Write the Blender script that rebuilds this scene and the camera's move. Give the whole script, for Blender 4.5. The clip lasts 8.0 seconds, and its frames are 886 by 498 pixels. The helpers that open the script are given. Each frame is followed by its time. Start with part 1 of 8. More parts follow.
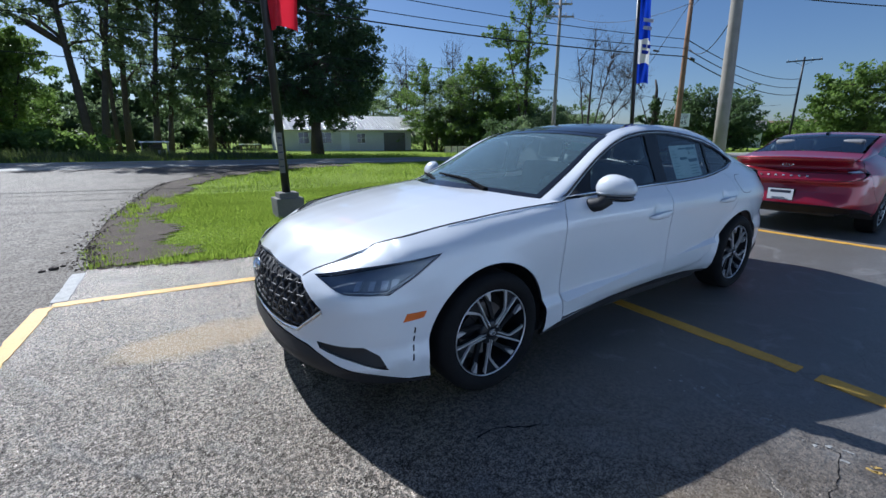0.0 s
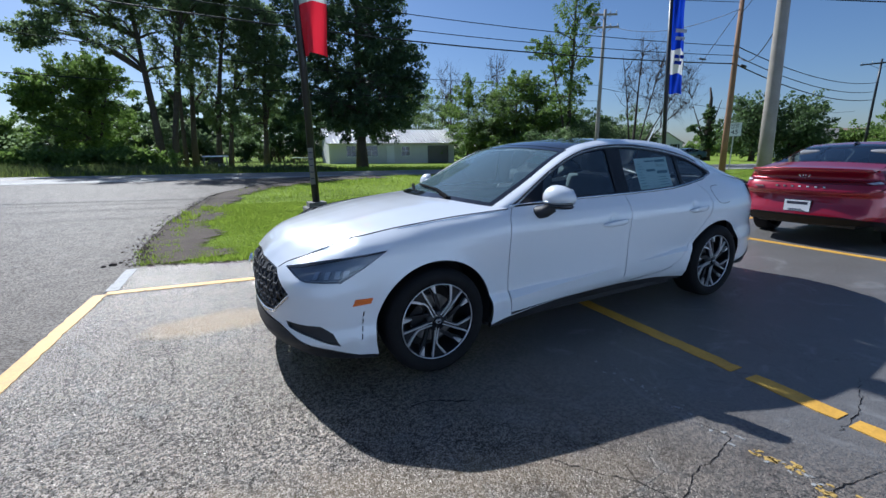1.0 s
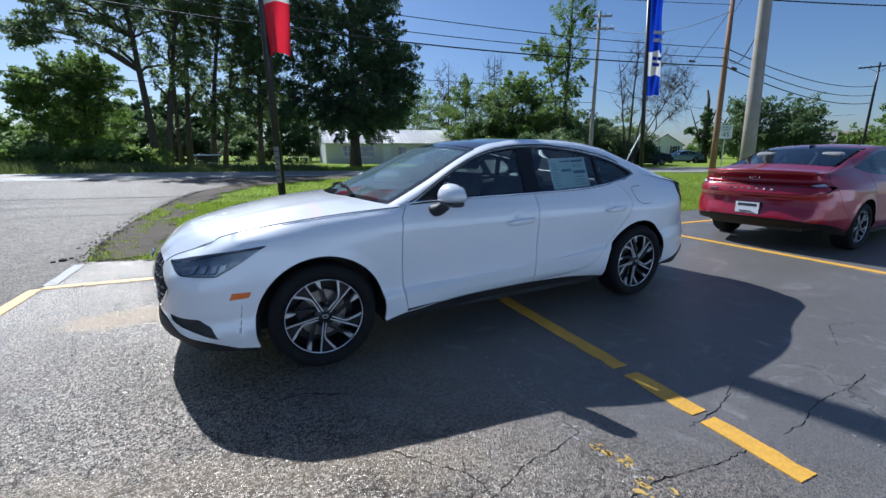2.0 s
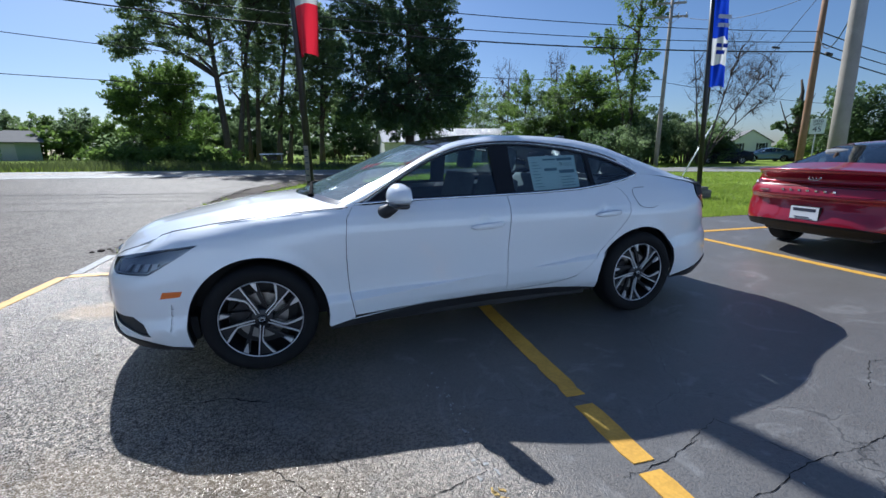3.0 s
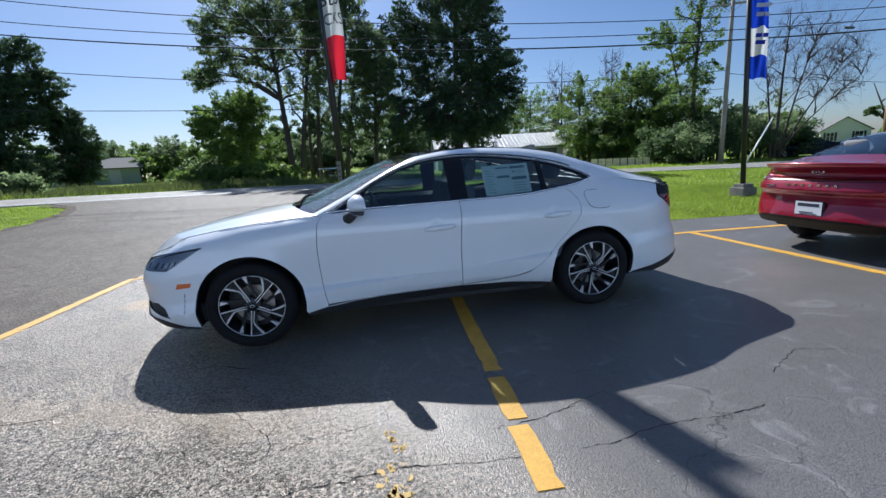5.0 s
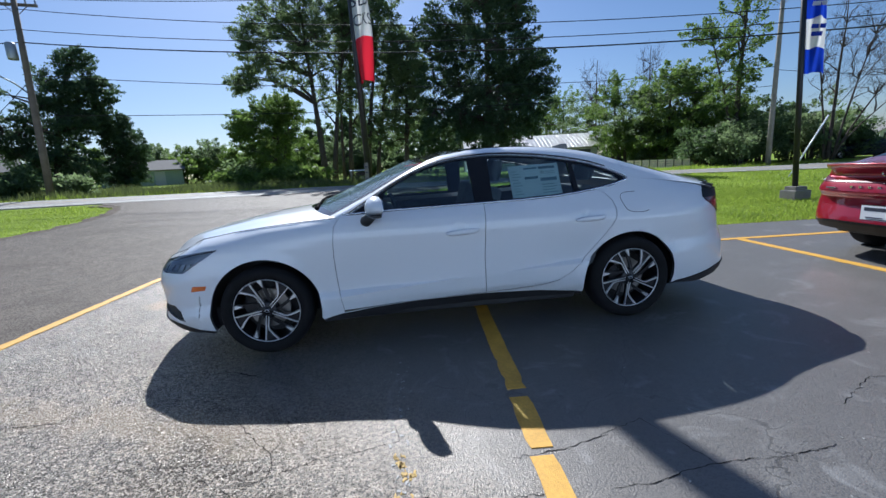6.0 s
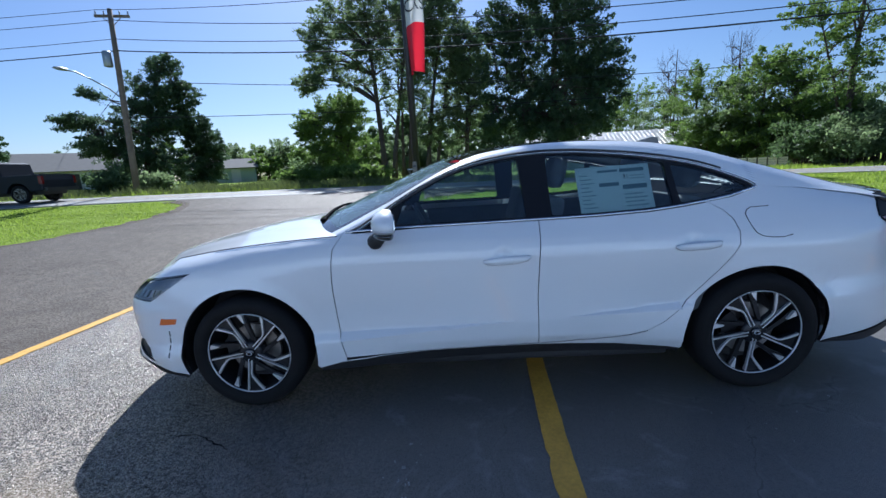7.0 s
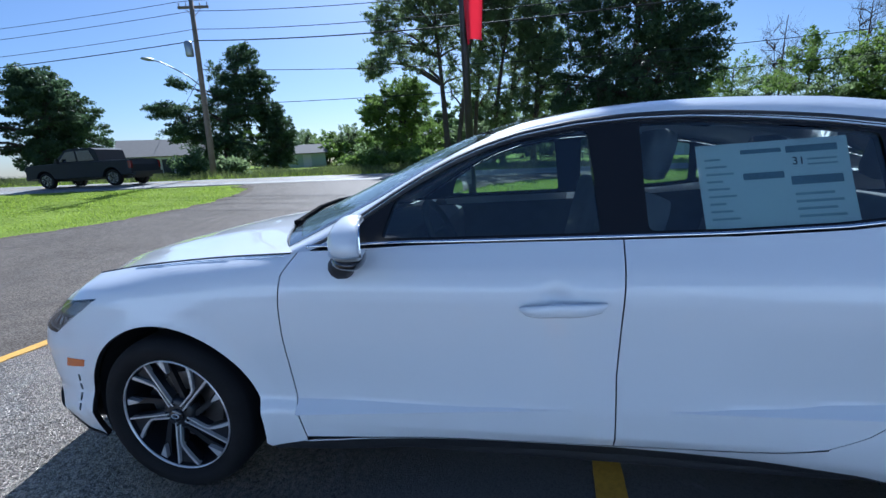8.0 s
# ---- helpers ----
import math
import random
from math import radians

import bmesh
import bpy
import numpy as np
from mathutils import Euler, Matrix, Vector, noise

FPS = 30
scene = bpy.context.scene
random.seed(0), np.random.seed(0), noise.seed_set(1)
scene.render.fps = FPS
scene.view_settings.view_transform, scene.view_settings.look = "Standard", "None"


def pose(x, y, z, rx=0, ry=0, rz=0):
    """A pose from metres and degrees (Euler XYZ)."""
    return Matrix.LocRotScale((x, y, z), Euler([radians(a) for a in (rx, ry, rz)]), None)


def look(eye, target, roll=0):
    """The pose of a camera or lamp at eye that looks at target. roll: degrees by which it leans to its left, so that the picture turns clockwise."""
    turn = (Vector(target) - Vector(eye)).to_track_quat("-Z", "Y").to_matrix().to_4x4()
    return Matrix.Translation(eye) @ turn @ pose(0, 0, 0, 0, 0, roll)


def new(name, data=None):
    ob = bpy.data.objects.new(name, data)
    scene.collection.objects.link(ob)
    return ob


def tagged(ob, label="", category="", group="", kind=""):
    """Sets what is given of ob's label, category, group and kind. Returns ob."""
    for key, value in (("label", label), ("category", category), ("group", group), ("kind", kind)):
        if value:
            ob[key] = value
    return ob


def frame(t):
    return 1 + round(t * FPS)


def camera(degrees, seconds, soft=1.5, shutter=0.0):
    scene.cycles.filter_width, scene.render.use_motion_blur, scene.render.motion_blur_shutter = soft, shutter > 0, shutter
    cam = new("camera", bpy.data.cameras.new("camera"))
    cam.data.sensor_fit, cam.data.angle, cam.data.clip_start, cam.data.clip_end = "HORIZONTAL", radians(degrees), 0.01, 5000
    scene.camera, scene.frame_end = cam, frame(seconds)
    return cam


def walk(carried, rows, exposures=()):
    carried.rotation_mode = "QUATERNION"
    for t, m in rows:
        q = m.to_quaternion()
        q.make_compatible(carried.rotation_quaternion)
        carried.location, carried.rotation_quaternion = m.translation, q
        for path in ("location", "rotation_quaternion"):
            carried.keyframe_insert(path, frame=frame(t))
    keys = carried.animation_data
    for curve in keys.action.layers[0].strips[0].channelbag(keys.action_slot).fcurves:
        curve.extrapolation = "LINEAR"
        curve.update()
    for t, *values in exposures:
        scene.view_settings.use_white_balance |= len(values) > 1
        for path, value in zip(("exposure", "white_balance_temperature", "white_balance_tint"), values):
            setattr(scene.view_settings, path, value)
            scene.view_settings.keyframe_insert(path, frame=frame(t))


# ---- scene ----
# ---- camera and walk ----
cam = camera(93.5, 8.0)
PATH = [
    (0, (-1.356, -1.536, 1.334), (-0.271, 0.065, 0.825), -0.3),
    (0.5, (-1.253, -1.836, 1.339), (-0.313, -0.138, 0.855), -0.3),
    (1, (-1.083, -2.139, 1.352), (-0.178, -0.414, 0.898), -0.8),
    (1.5, (-0.772, -2.407, 1.322), (0.143, -0.685, 0.878), -0.9),
    (1.7, (-0.652, -2.478, 1.331), (0.265, -0.759, 0.881), -0.7),
    (2.8, (0.112, -2.554, 1.33), (0.815, -0.737, 0.878), -0.1),
    (3, (0.278, -2.605, 1.319), (0.908, -0.762, 0.864), -0.6),
    (3.5, (0.545, -2.802, 1.34), (1.052, -0.918, 0.898), -1.9),
    (4, (0.697, -3.075, 1.338), (1.144, -1.173, 0.91), -2.7),
    (5.5, (0.967, -3.279, 1.342), (1.262, -1.343, 0.936), -3.4),
    (6, (1.0, -3.086, 1.322), (1.214, -1.137, 0.926), -3.4),
    (6.5, (1.077, -2.672, 1.342), (1.168, -0.711, 0.958), -3.4),
    (7, (1.231, -2.217, 1.33), (1.161, -0.256, 0.943), -3.3),
    (7.5, (1.317, -1.743, 1.301), (1.083, 0.203, 0.9), -3.2),
    (8, (1.378, -1.262, 1.292), (1.002, 0.654, 0.857), -3.3),
]
walk(cam, [(t, look(eye, target, roll)) for t, eye, target, roll in PATH], [(0.0, 0.46, 5080, 12), (3.0, 0.63, 5130, 12), (5.5, 0.60, 5230, 12), (8.0, 0.86, 4860, 12)])

# ---- sky and sun ----
SUN_EL, SUN_AZ = radians(41.0), radians(-12.0)  # azimuth from +y towards +x
world = bpy.data.worlds.new("world")
scene.world = world
world.use_nodes = True
wn = world.node_tree
wn.nodes.clear()
sky = wn.nodes.new("ShaderNodeTexSky")
sky.sky_type, sky.sun_disc = "NISHITA", False
sky.sun_elevation, sky.sun_rotation = SUN_EL, SUN_AZ
sky.air_density, sky.dust_density, sky.ozone_density = 1.0, 0.7, 2.4
bg = wn.nodes.new("ShaderNodeBackground")
bg.inputs["Strength"].default_value = 0.053
wout = wn.nodes.new("ShaderNodeOutputWorld")
wn.links.new(sky.outputs[0], bg.inputs[0])
wn.links.new(bg.outputs[0], wout.inputs[0])
sun = new("sun", bpy.data.lights.new("sun", "SUN"))
sun.data.energy, sun.data.angle, sun.data.color = 5.0, radians(0.53), (1.0, 0.90, 0.73)
TO_SUN = Vector((math.sin(SUN_AZ) * math.cos(SUN_EL), math.cos(SUN_AZ) * math.cos(SUN_EL), math.sin(SUN_EL)))
sun.matrix_world = look(TO_SUN * 60, (0, 0, 0))

# ---- helpers for meshes and materials ----
def link_mesh(name, verts, faces, material=None, parent=None, label="", smooth=False, normals=None):
    me = bpy.data.meshes.new(name)
    me.from_pydata([tuple(v) for v in verts], [], [tuple(f) for f in faces])
    if material:
        me.materials.append(material)
    if smooth:
        me.polygons.foreach_set("use_smooth", [True] * len(me.polygons))
        if normals is not None:
            me.normals_split_custom_set_from_vertices([tuple(n) for n in normals])
    me.update()
    ob = new(name, me)
    if parent:
        ob.parent = parent
    if label:
        tagged(ob, label)
    return ob


def part(name, bm, material, parent=None, label="", smooth=False):
    me = bpy.data.meshes.new(name)
    bm.to_mesh(me)
    bm.free()
    if material:
        me.materials.append(material)
    if smooth:
        me.polygons.foreach_set("use_smooth", [True] * len(me.polygons))
    ob = new(name, me)
    if parent:
        ob.parent = parent
    if label:
        tagged(ob, label)
    return ob


def empty(name, place, label, category, group=""):
    ob = new(name)
    ob.location = place
    ob.empty_display_size = 0.2
    bpy.context.view_layer.update()
    return tagged(ob, label, category, group)


def under(ob, parent):
    """Parents ob, whose mesh lies in world coordinates, under an Empty that stands elsewhere."""
    ob.parent = parent
    ob.matrix_parent_inverse = Matrix.Translation(parent.location).inverted()
    return ob


def bm_box(bm, lo, hi, bevel=0.0, m=None):
    r = bmesh.ops.create_cube(bm, size=1)
    vs = r["verts"]
    for v in vs:
        v.co = Vector([lo[i] + (v.co[i] + 0.5) * (hi[i] - lo[i]) for i in range(3)])
    if bevel:
        es = list({e for v in vs for e in v.link_edges})
        r = bmesh.ops.bevel(bm, geom=es, offset=bevel, segments=2, affect="EDGES", profile=0.6)
        vs = list({v for f in r["faces"] for v in f.verts} | {v for v in vs if v.is_valid})
    if m is not None:
        bmesh.ops.transform(bm, matrix=m, verts=vs)
    return vs


def bm_tube(bm, pts, radii, n=8, cap=True):
    """A tube through pts with a radius at each."""
    pts = [Vector(p) for p in pts]
    rings = []
    side = None
    for i, p in enumerate(pts):
        d = (pts[min(i + 1, len(pts) - 1)] - pts[max(i - 1, 0)]).normalized()
        if side is None:
            side = d.orthogonal().normalized()
        side = (side - d * side.dot(d)).normalized()
        up = d.cross(side)
        r = radii[i] if hasattr(radii, "__len__") else radii
        rings.append([bm.verts.new(p + (side * math.cos(2 * math.pi * k / n) + up * math.sin(2 * math.pi * k / n)) * r) for k in range(n)])
    for a, b in zip(rings, rings[1:]):
        for k in range(n):
            bm.faces.new((a[k], a[(k + 1) % n], b[(k + 1) % n], b[k]))
    if cap:
        bm.faces.new(list(reversed(rings[0])))
        bm.faces.new(rings[-1])
    return rings


def bm_lathe(bm, profile, n=48, axis="y", centre=(0, 0, 0)):
    """Turns (radius, along) pairs about an axis."""
    rings = []
    for r, h in profile:
        ring = []
        for k in range(n):
            a = 2 * math.pi * k / n
            c, s = r * math.cos(a), r * math.sin(a)
            co = {"y": (c, h, s), "z": (c, s, h), "x": (h, c, s)}[axis]
            ring.append(bm.verts.new(Vector(co) + Vector(centre)))
        rings.append(ring)
    for a, b in zip(rings, rings[1:]):
        for k in range(n):
            bm.faces.new((a[k], a[(k + 1) % n], b[(k + 1) % n], b[k]))
    return rings


def bm_prism(bm, outline, lo, hi, axis="y"):
    """A flat outline in the plane across the axis, made solid from lo to hi."""
    def at(p, h):
        return {"y": (p[0], h, p[1]), "z": (p[0], p[1], h), "x": (h, p[0], p[1])}[axis]
    a = [bm.verts.new(at(p, lo)) for p in outline]
    b = [bm.verts.new(at(p, hi)) for p in outline]
    k = len(outline)
    for i in range(k):
        bm.faces.new((a[i], a[(i + 1) % k], b[(i + 1) % k], b[i]))
    bm.faces.new(a)
    bm.faces.new(list(reversed(b)))
    bmesh.ops.recalc_face_normals(bm, faces=bm.faces)


def material(name, base, rough=0.5, metal=0.0, var=0.12, scale=6.0, fine=90.0, bump=0.0, bump_scale=200.0, coat=0.0, tint=None, specular=0.5, island=0.0, random_each=0.0):
    """A surface with broad and fine variation in colour and roughness, at world size."""
    m = bpy.data.materials.new(name)
    m.use_nodes = True
    nt = m.node_tree
    b = nt.nodes["Principled BSDF"]
    b.inputs["Roughness"].default_value = rough
    b.inputs["Metallic"].default_value = metal
    b.inputs["Specular IOR Level"].default_value = specular
    b.inputs["Coat Weight"].default_value = coat
    b.inputs["Coat Roughness"].default_value = 0.03
    geo = nt.nodes.new("ShaderNodeNewGeometry")
    def noise_node(s, detail):
        t = nt.nodes.new("ShaderNodeTexNoise")
        t.inputs["Scale"].default_value, t.inputs["Detail"].default_value = s, detail
        nt.links.new(geo.outputs["Position"], t.inputs["Vector"])
        return t
    n1, n2 = noise_node(scale, 4), noise_node(fine, 3)
    add = nt.nodes.new("ShaderNodeMath")
    add.operation = "ADD"
    nt.links.new(n1.outputs["Fac"], add.inputs[0])
    nt.links.new(n2.outputs["Fac"], add.inputs[1])
    last = add.outputs[0]
    if island or random_each:
        src = geo.outputs["Random Per Island"]
        if random_each:
            src = nt.nodes.new("ShaderNodeObjectInfo").outputs["Random"]
        mul = nt.nodes.new("ShaderNodeMath")
        mul.operation = "MULTIPLY_ADD"
        mul.inputs[1].default_value = (island or random_each) * 2
        nt.links.new(src, mul.inputs[0])
        nt.links.new(last, mul.inputs[2])
        last = mul.outputs[0]
    ramp = nt.nodes.new("ShaderNodeMapRange")
    top = 1.4 + 2 * (island or random_each)
    ramp.inputs["From Min"].default_value, ramp.inputs["From Max"].default_value = 0.6, top
    nt.links.new(last, ramp.inputs["Value"])
    mix = nt.nodes.new("ShaderNodeMix")
    mix.data_type = "RGBA"
    lo = [c * (1 - var) for c in base]
    hi = [min(1, c * (1 + var)) for c in (tint or base)]
    mix.inputs["A"].default_value, mix.inputs["B"].default_value = (*lo, 1), (*hi, 1)
    nt.links.new(ramp.outputs[0], mix.inputs["Factor"])
    nt.links.new(mix.outputs["Result"], b.inputs["Base Color"])
    if bump:
        bn = noise_node(bump_scale, 4)
        bp = nt.nodes.new("ShaderNodeBump")
        bp.inputs["Strength"].default_value, bp.inputs["Distance"].default_value = 1.0, bump
        nt.links.new(bn.outputs["Fac"], bp.inputs["Height"])
        nt.links.new(bp.outputs[0], b.inputs["Normal"])
    return m


def glass(name, tint, rough=0.0, ior=1.5, film=0.0):
    """Thin glass: a mix of clear pass-through and a glossy face, by Fresnel for the gloss alone. film: share of a pale
    blue veil over both, for dust haze and painted sky reflection.
    """
    m = bpy.data.materials.new(name)
    m.use_nodes = True
    nt = m.node_tree
    nt.nodes.clear()
    out = nt.nodes.new("ShaderNodeOutputMaterial")
    clear = nt.nodes.new("ShaderNodeBsdfTransparent")
    clear.inputs["Color"].default_value = (*tint, 1)
    gloss = nt.nodes.new("ShaderNodeBsdfGlossy")
    gloss.inputs["Roughness"].default_value = rough
    fres = nt.nodes.new("ShaderNodeFresnel")
    fres.inputs["IOR"].default_value = ior
    mix = nt.nodes.new("ShaderNodeMixShader")
    nt.links.new(fres.outputs[0], mix.inputs[0])
    nt.links.new(clear.outputs[0], mix.inputs[1])
    nt.links.new(gloss.outputs[0], mix.inputs[2])
    last = mix.outputs[0]
    if film:
        # dusty haze, its blue standing in for sky mirrored in the glass
        dust_veil = nt.nodes.new("ShaderNodeBsdfDiffuse")
        dust_veil.inputs["Color"].default_value = (0.46, 0.68, 0.76, 1)
        over = nt.nodes.new("ShaderNodeMixShader")
        over.inputs[0].default_value = film
        nt.links.new(last, over.inputs[1])
        nt.links.new(dust_veil.outputs[0], over.inputs[2])
        last = over.outputs[0]
    nt.links.new(last, out.inputs["Surface"])
    return m


# ---- materials of the cars ----
WHITE = material("white_pearl_paint", (0.72, 0.74, 0.77), 0.32, 0.0, 0.015, 1.5, 900, coat=1.0)
RED = material("red_metallic_paint", (0.27, 0.002, 0.018), 0.28, 0.3, 0.05, 1.5, 900, coat=1.0)
BLACK_GLOSS = material("gloss_black_plastic", (0.012, 0.012, 0.014), 0.08, 0, 0.1, 4, 300, coat=0.6)
BLACK_MATTE = material("matte_black_plastic", (0.018, 0.018, 0.02), 0.6, 0, 0.15, 12, 400, bump=0.0004, bump_scale=900)
RUBBER = material("tyre_rubber", (0.011, 0.011, 0.012), 0.78, 0, 0.25, 9, 160, bump=0.0006, bump_scale=500, specular=0.18)
CHROME = material("bright_chrome", (0.75, 0.76, 0.78), 0.08, 1.0, 0.02, 5, 200)
ALLOY = material("machined_alloy", (0.66, 0.67, 0.69), 0.30, 0.6, 0.06, 8, 500)
ALLOY_DARK = material("dark_grey_alloy", (0.022, 0.023, 0.027), 0.3, 0.5, 0.1, 8, 300)
DISC = material("brake_disc_steel", (0.30, 0.29, 0.28), 0.35, 1.0, 0.1, 30, 200)
LAMP_DARK = material("headlamp_inner_bezel", (0.34, 0.36, 0.39), 0.3, 0.1, 0.1, 10, 200)
LAMP_CLEAR = glass("headlamp_cover", (0.88, 0.91, 0.95), 0.0)
LED = material("lamp_reflector", (0.55, 0.57, 0.60), 0.38, 0.55, 0.05, 10, 200)
TAIL_RED = material("red_lamp_lens", (0.12, 0.004, 0.007), 0.22, 0, 0.1, 12, 300, coat=0.25)
AMBER = material("amber_marker_lens", (0.65, 0.14, 0.015), 0.2, 0, 0.12, 30, 400, coat=0.8)
GLASS_CLEAR = glass("side_window_glass", (0.66, 0.78, 0.77), 0.0, 1.9)
GLASS_DARK = glass("tinted_rear_glass", (0.62, 0.74, 0.77), 0.0, 1.85)
GLASS_FRONT = glass("windscreen_glass", (0.80, 0.90, 0.88), 0.0, 2.2, 0.13)
DASH = material("dark_grey_dashboard", (0.13, 0.132, 0.14), 0.75, 0, 0.2, 12, 300, bump=0.0005, bump_scale=700)
VALANCE = material("black_bumper_plastic", (0.006, 0.006, 0.007), 0.5, 0, 0.1, 12, 400, specular=0.2)
WIPER = material("dull_black_wiper", (0.008, 0.008, 0.009), 0.9, 0, 0.2, 20, 300, specular=0.05)
PILLAR = material("satin_black_trim", (0.010, 0.010, 0.012), 0.25, 0, 0.1, 4, 300, specular=0.25)
INTERIOR = material("dark_interior_trim", (0.075, 0.078, 0.085), 0.65, 0, 0.2, 12, 300, bump=0.0005, bump_scale=700)
SEAT = material("grey_seat_fabric", (0.21, 0.21, 0.22), 0.85, 0, 0.2, 20, 500, bump=0.0006, bump_scale=800)
PAPER = material("sticker_paper", (0.82, 0.86, 0.84), 0.6, 0, 0.03, 6, 60)
PAPER_GREEN = material("green_sticker_paper", (0.40, 0.66, 0.52), 0.6, 0, 0.15, 40, 120)
PAPER_INK = material("sticker_ink", (0.20, 0.27, 0.32), 0.6, 0, 0.2, 20, 200)
PAPER_LINE = material("sticker_print", (0.42, 0.50, 0.52), 0.6, 0, 0.2, 20, 200)
PLATE_WHITE = material("plate_white", (0.75, 0.76, 0.78), 0.35, 0, 0.04, 20, 300)
INK_DARK = material("dark_print", (0.03, 0.035, 0.06), 0.5, 0, 0.2, 20, 300)

# ---- car bodies: smooth surfaces, cut into panels ----
from mathutils.geometry import delaunay_2d_cdt


def catmull(pts, n):
    """n points evenly in index through pts."""
    p = np.array(pts, float)
    t = np.linspace(0, len(p) - 1, n)
    i = np.clip(t.astype(int), 0, len(p) - 2)
    f = (t - i)[:, None]
    q = np.vstack([2 * p[0] - p[1], p, 2 * p[-1] - p[-2]])
    a, b, c, d = q[i], q[i + 1], q[i + 2], q[i + 3]
    return 0.5 * (2 * b + (c - a) * f + (2 * a - 5 * b + 4 * c - d) * f ** 2 + (3 * b - a - 3 * c + d) * f ** 3)


def curve(keys):
    """A smooth function through (x, value) pairs, as a table."""
    k = np.array(keys, float)
    xs = np.linspace(k[0, 0], k[-1, 0], 400)
    ys = np.interp(xs, k[:, 0], k[:, 1])
    w = np.exp(-np.linspace(-2, 2, 25) ** 2)
    pad = np.concatenate([ys[0] - (ys[1] - ys[0]) * np.arange(12, 0, -1), ys, ys[-1] + (ys[-1] - ys[-2]) * np.arange(1, 13)])
    ys = np.convolve(pad, w / w.sum(), "valid")
    return lambda x: np.interp(x, xs, ys)


class Surface:
    flip = False

    def at(self, a, z):
        raise NotImplementedError

    def normal(self, a, z, e=0.004):
        n = np.cross(self.at(a + e, z) - self.at(a - e, z), self.at(a, z + e) - self.at(a, z - e))
        n /= np.maximum(np.linalg.norm(n, axis=1), 1e-9)[:, None]
        return -n if self.flip else n


class Shell(Surface):
    """The lower body: a plan curve from the nose's middle along one side to the tail's middle, and at its stations how far the side draws in at each height."""

    def __init__(self, stations, zero, lines=1.2):
        n = 900
        self.plan = catmull([s[0] for s in stations], n)
        step = np.hypot(*np.diff(self.plan, axis=0).T)
        arc = np.concatenate([[0], np.cumsum(step)])
        k = round(zero * (n - 1) / (len(stations) - 1))
        self.arc = arc - arc[k] + self.plan[k, 0]
        tan = np.gradient(self.plan, axis=0)
        tan /= np.hypot(*tan.T)[:, None]
        self.inward = np.stack([-tan[:, 1], tan[:, 0]], 1)
        self.zs = np.arange(0, 1.61, 0.01)
        rows = []
        w = np.exp(-np.linspace(-2, 2, 5) ** 2 * lines)
        for _, prof in stations:
            zz, dd = zip(*sorted(prof.items()))
            lo, hi = (dd[1] - dd[0]) / (zz[1] - zz[0]), (dd[-1] - dd[-2]) / (zz[-1] - zz[-2])
            d = np.interp(self.zs, zz, dd)
            d = np.where(self.zs < zz[0], dd[0] + lo * (self.zs - zz[0]), d)
            d = np.where(self.zs > zz[-1], dd[-1] + hi * (self.zs - zz[-1]), d)
            rows.append(np.convolve(np.pad(d, 2, mode="reflect", reflect_type="odd"), w / w.sum(), "valid"))
        self.table = catmull(rows, n)
        self.swell = []
        self.facets = []

    def at(self, a, z):
        i = np.interp(a, self.arc, np.arange(len(self.arc)))
        j = np.clip(z / 0.01, 0, len(self.zs) - 1.001)
        i0, j0 = np.clip(i.astype(int), 0, len(self.arc) - 2), j.astype(int)
        fi, fj = (i - i0), (j - j0)
        t = self.table
        d = (t[i0, j0] * (1 - fi) + t[i0 + 1, j0] * fi) * (1 - fj) + (t[i0, j0 + 1] * (1 - fi) + t[i0 + 1, j0 + 1] * fi) * fj
        for ca, cz, r0, r1, h in self.swell:
            r = np.hypot(a - ca, z - cz)
            d = d - h * np.clip((r1 - r) / (r1 - r0), 0, 1) ** 1.5 * (z > 0.15)
        for a_deep, a_end, zb, zt, slope_b, slope_t, depth in self.facets:
            t = np.clip((a_end - a) / (a_end - a_deep), 0, 1.08)
            lo, hi = zb + slope_b * (a - a_deep), zt + slope_t * (a - a_deep)
            up = np.clip((z - lo) / np.maximum(hi - lo, 0.008), 0, 1)
            fade = np.clip(1 - (z - hi) / 0.30, 0, 1)
            d = d + depth * t * up * np.where(z > hi, fade * fade * (3 - 2 * fade), 1)
        c = self.plan[i0] * (1 - fi)[:, None] + self.plan[i0 + 1] * fi[:, None]
        n = self.inward[i0] * (1 - fi)[:, None] + self.inward[i0 + 1] * fi[:, None]
        p = c + n * d[:, None]
        return np.column_stack([p, z])


class Sheet(Surface):
    """Any surface, from a function of two arrays."""

    def __init__(self, f, flip=False):
        self.f, self.flip = f, flip

    def at(self, a, z):
        return np.column_stack(self.f(np.asarray(a, float), np.asarray(z, float)))


def inside(poly, pts):
    x, y = pts[:, 0], pts[:, 1]
    r = np.zeros(len(pts), bool)
    q = np.roll(poly, 1, axis=0)
    for (x0, y0), (x1, y1) in zip(q, poly):
        c = (y0 > y) != (y1 > y)
        r ^= c & (x < (x1 - x0) * (y - y0) / (y1 - y0 + 1e-12) + x0)
    return r


def dense(poly, step):
    out = []
    for p, q in zip(poly, list(poly[1:]) + [poly[0]]):
        k = max(1, math.ceil(math.dist(p, q) / step))
        out += [(p[0] + (q[0] - p[0]) * i / k, p[1] + (q[1] - p[1]) * i / k) for i in range(k)]
    return np.array(out)


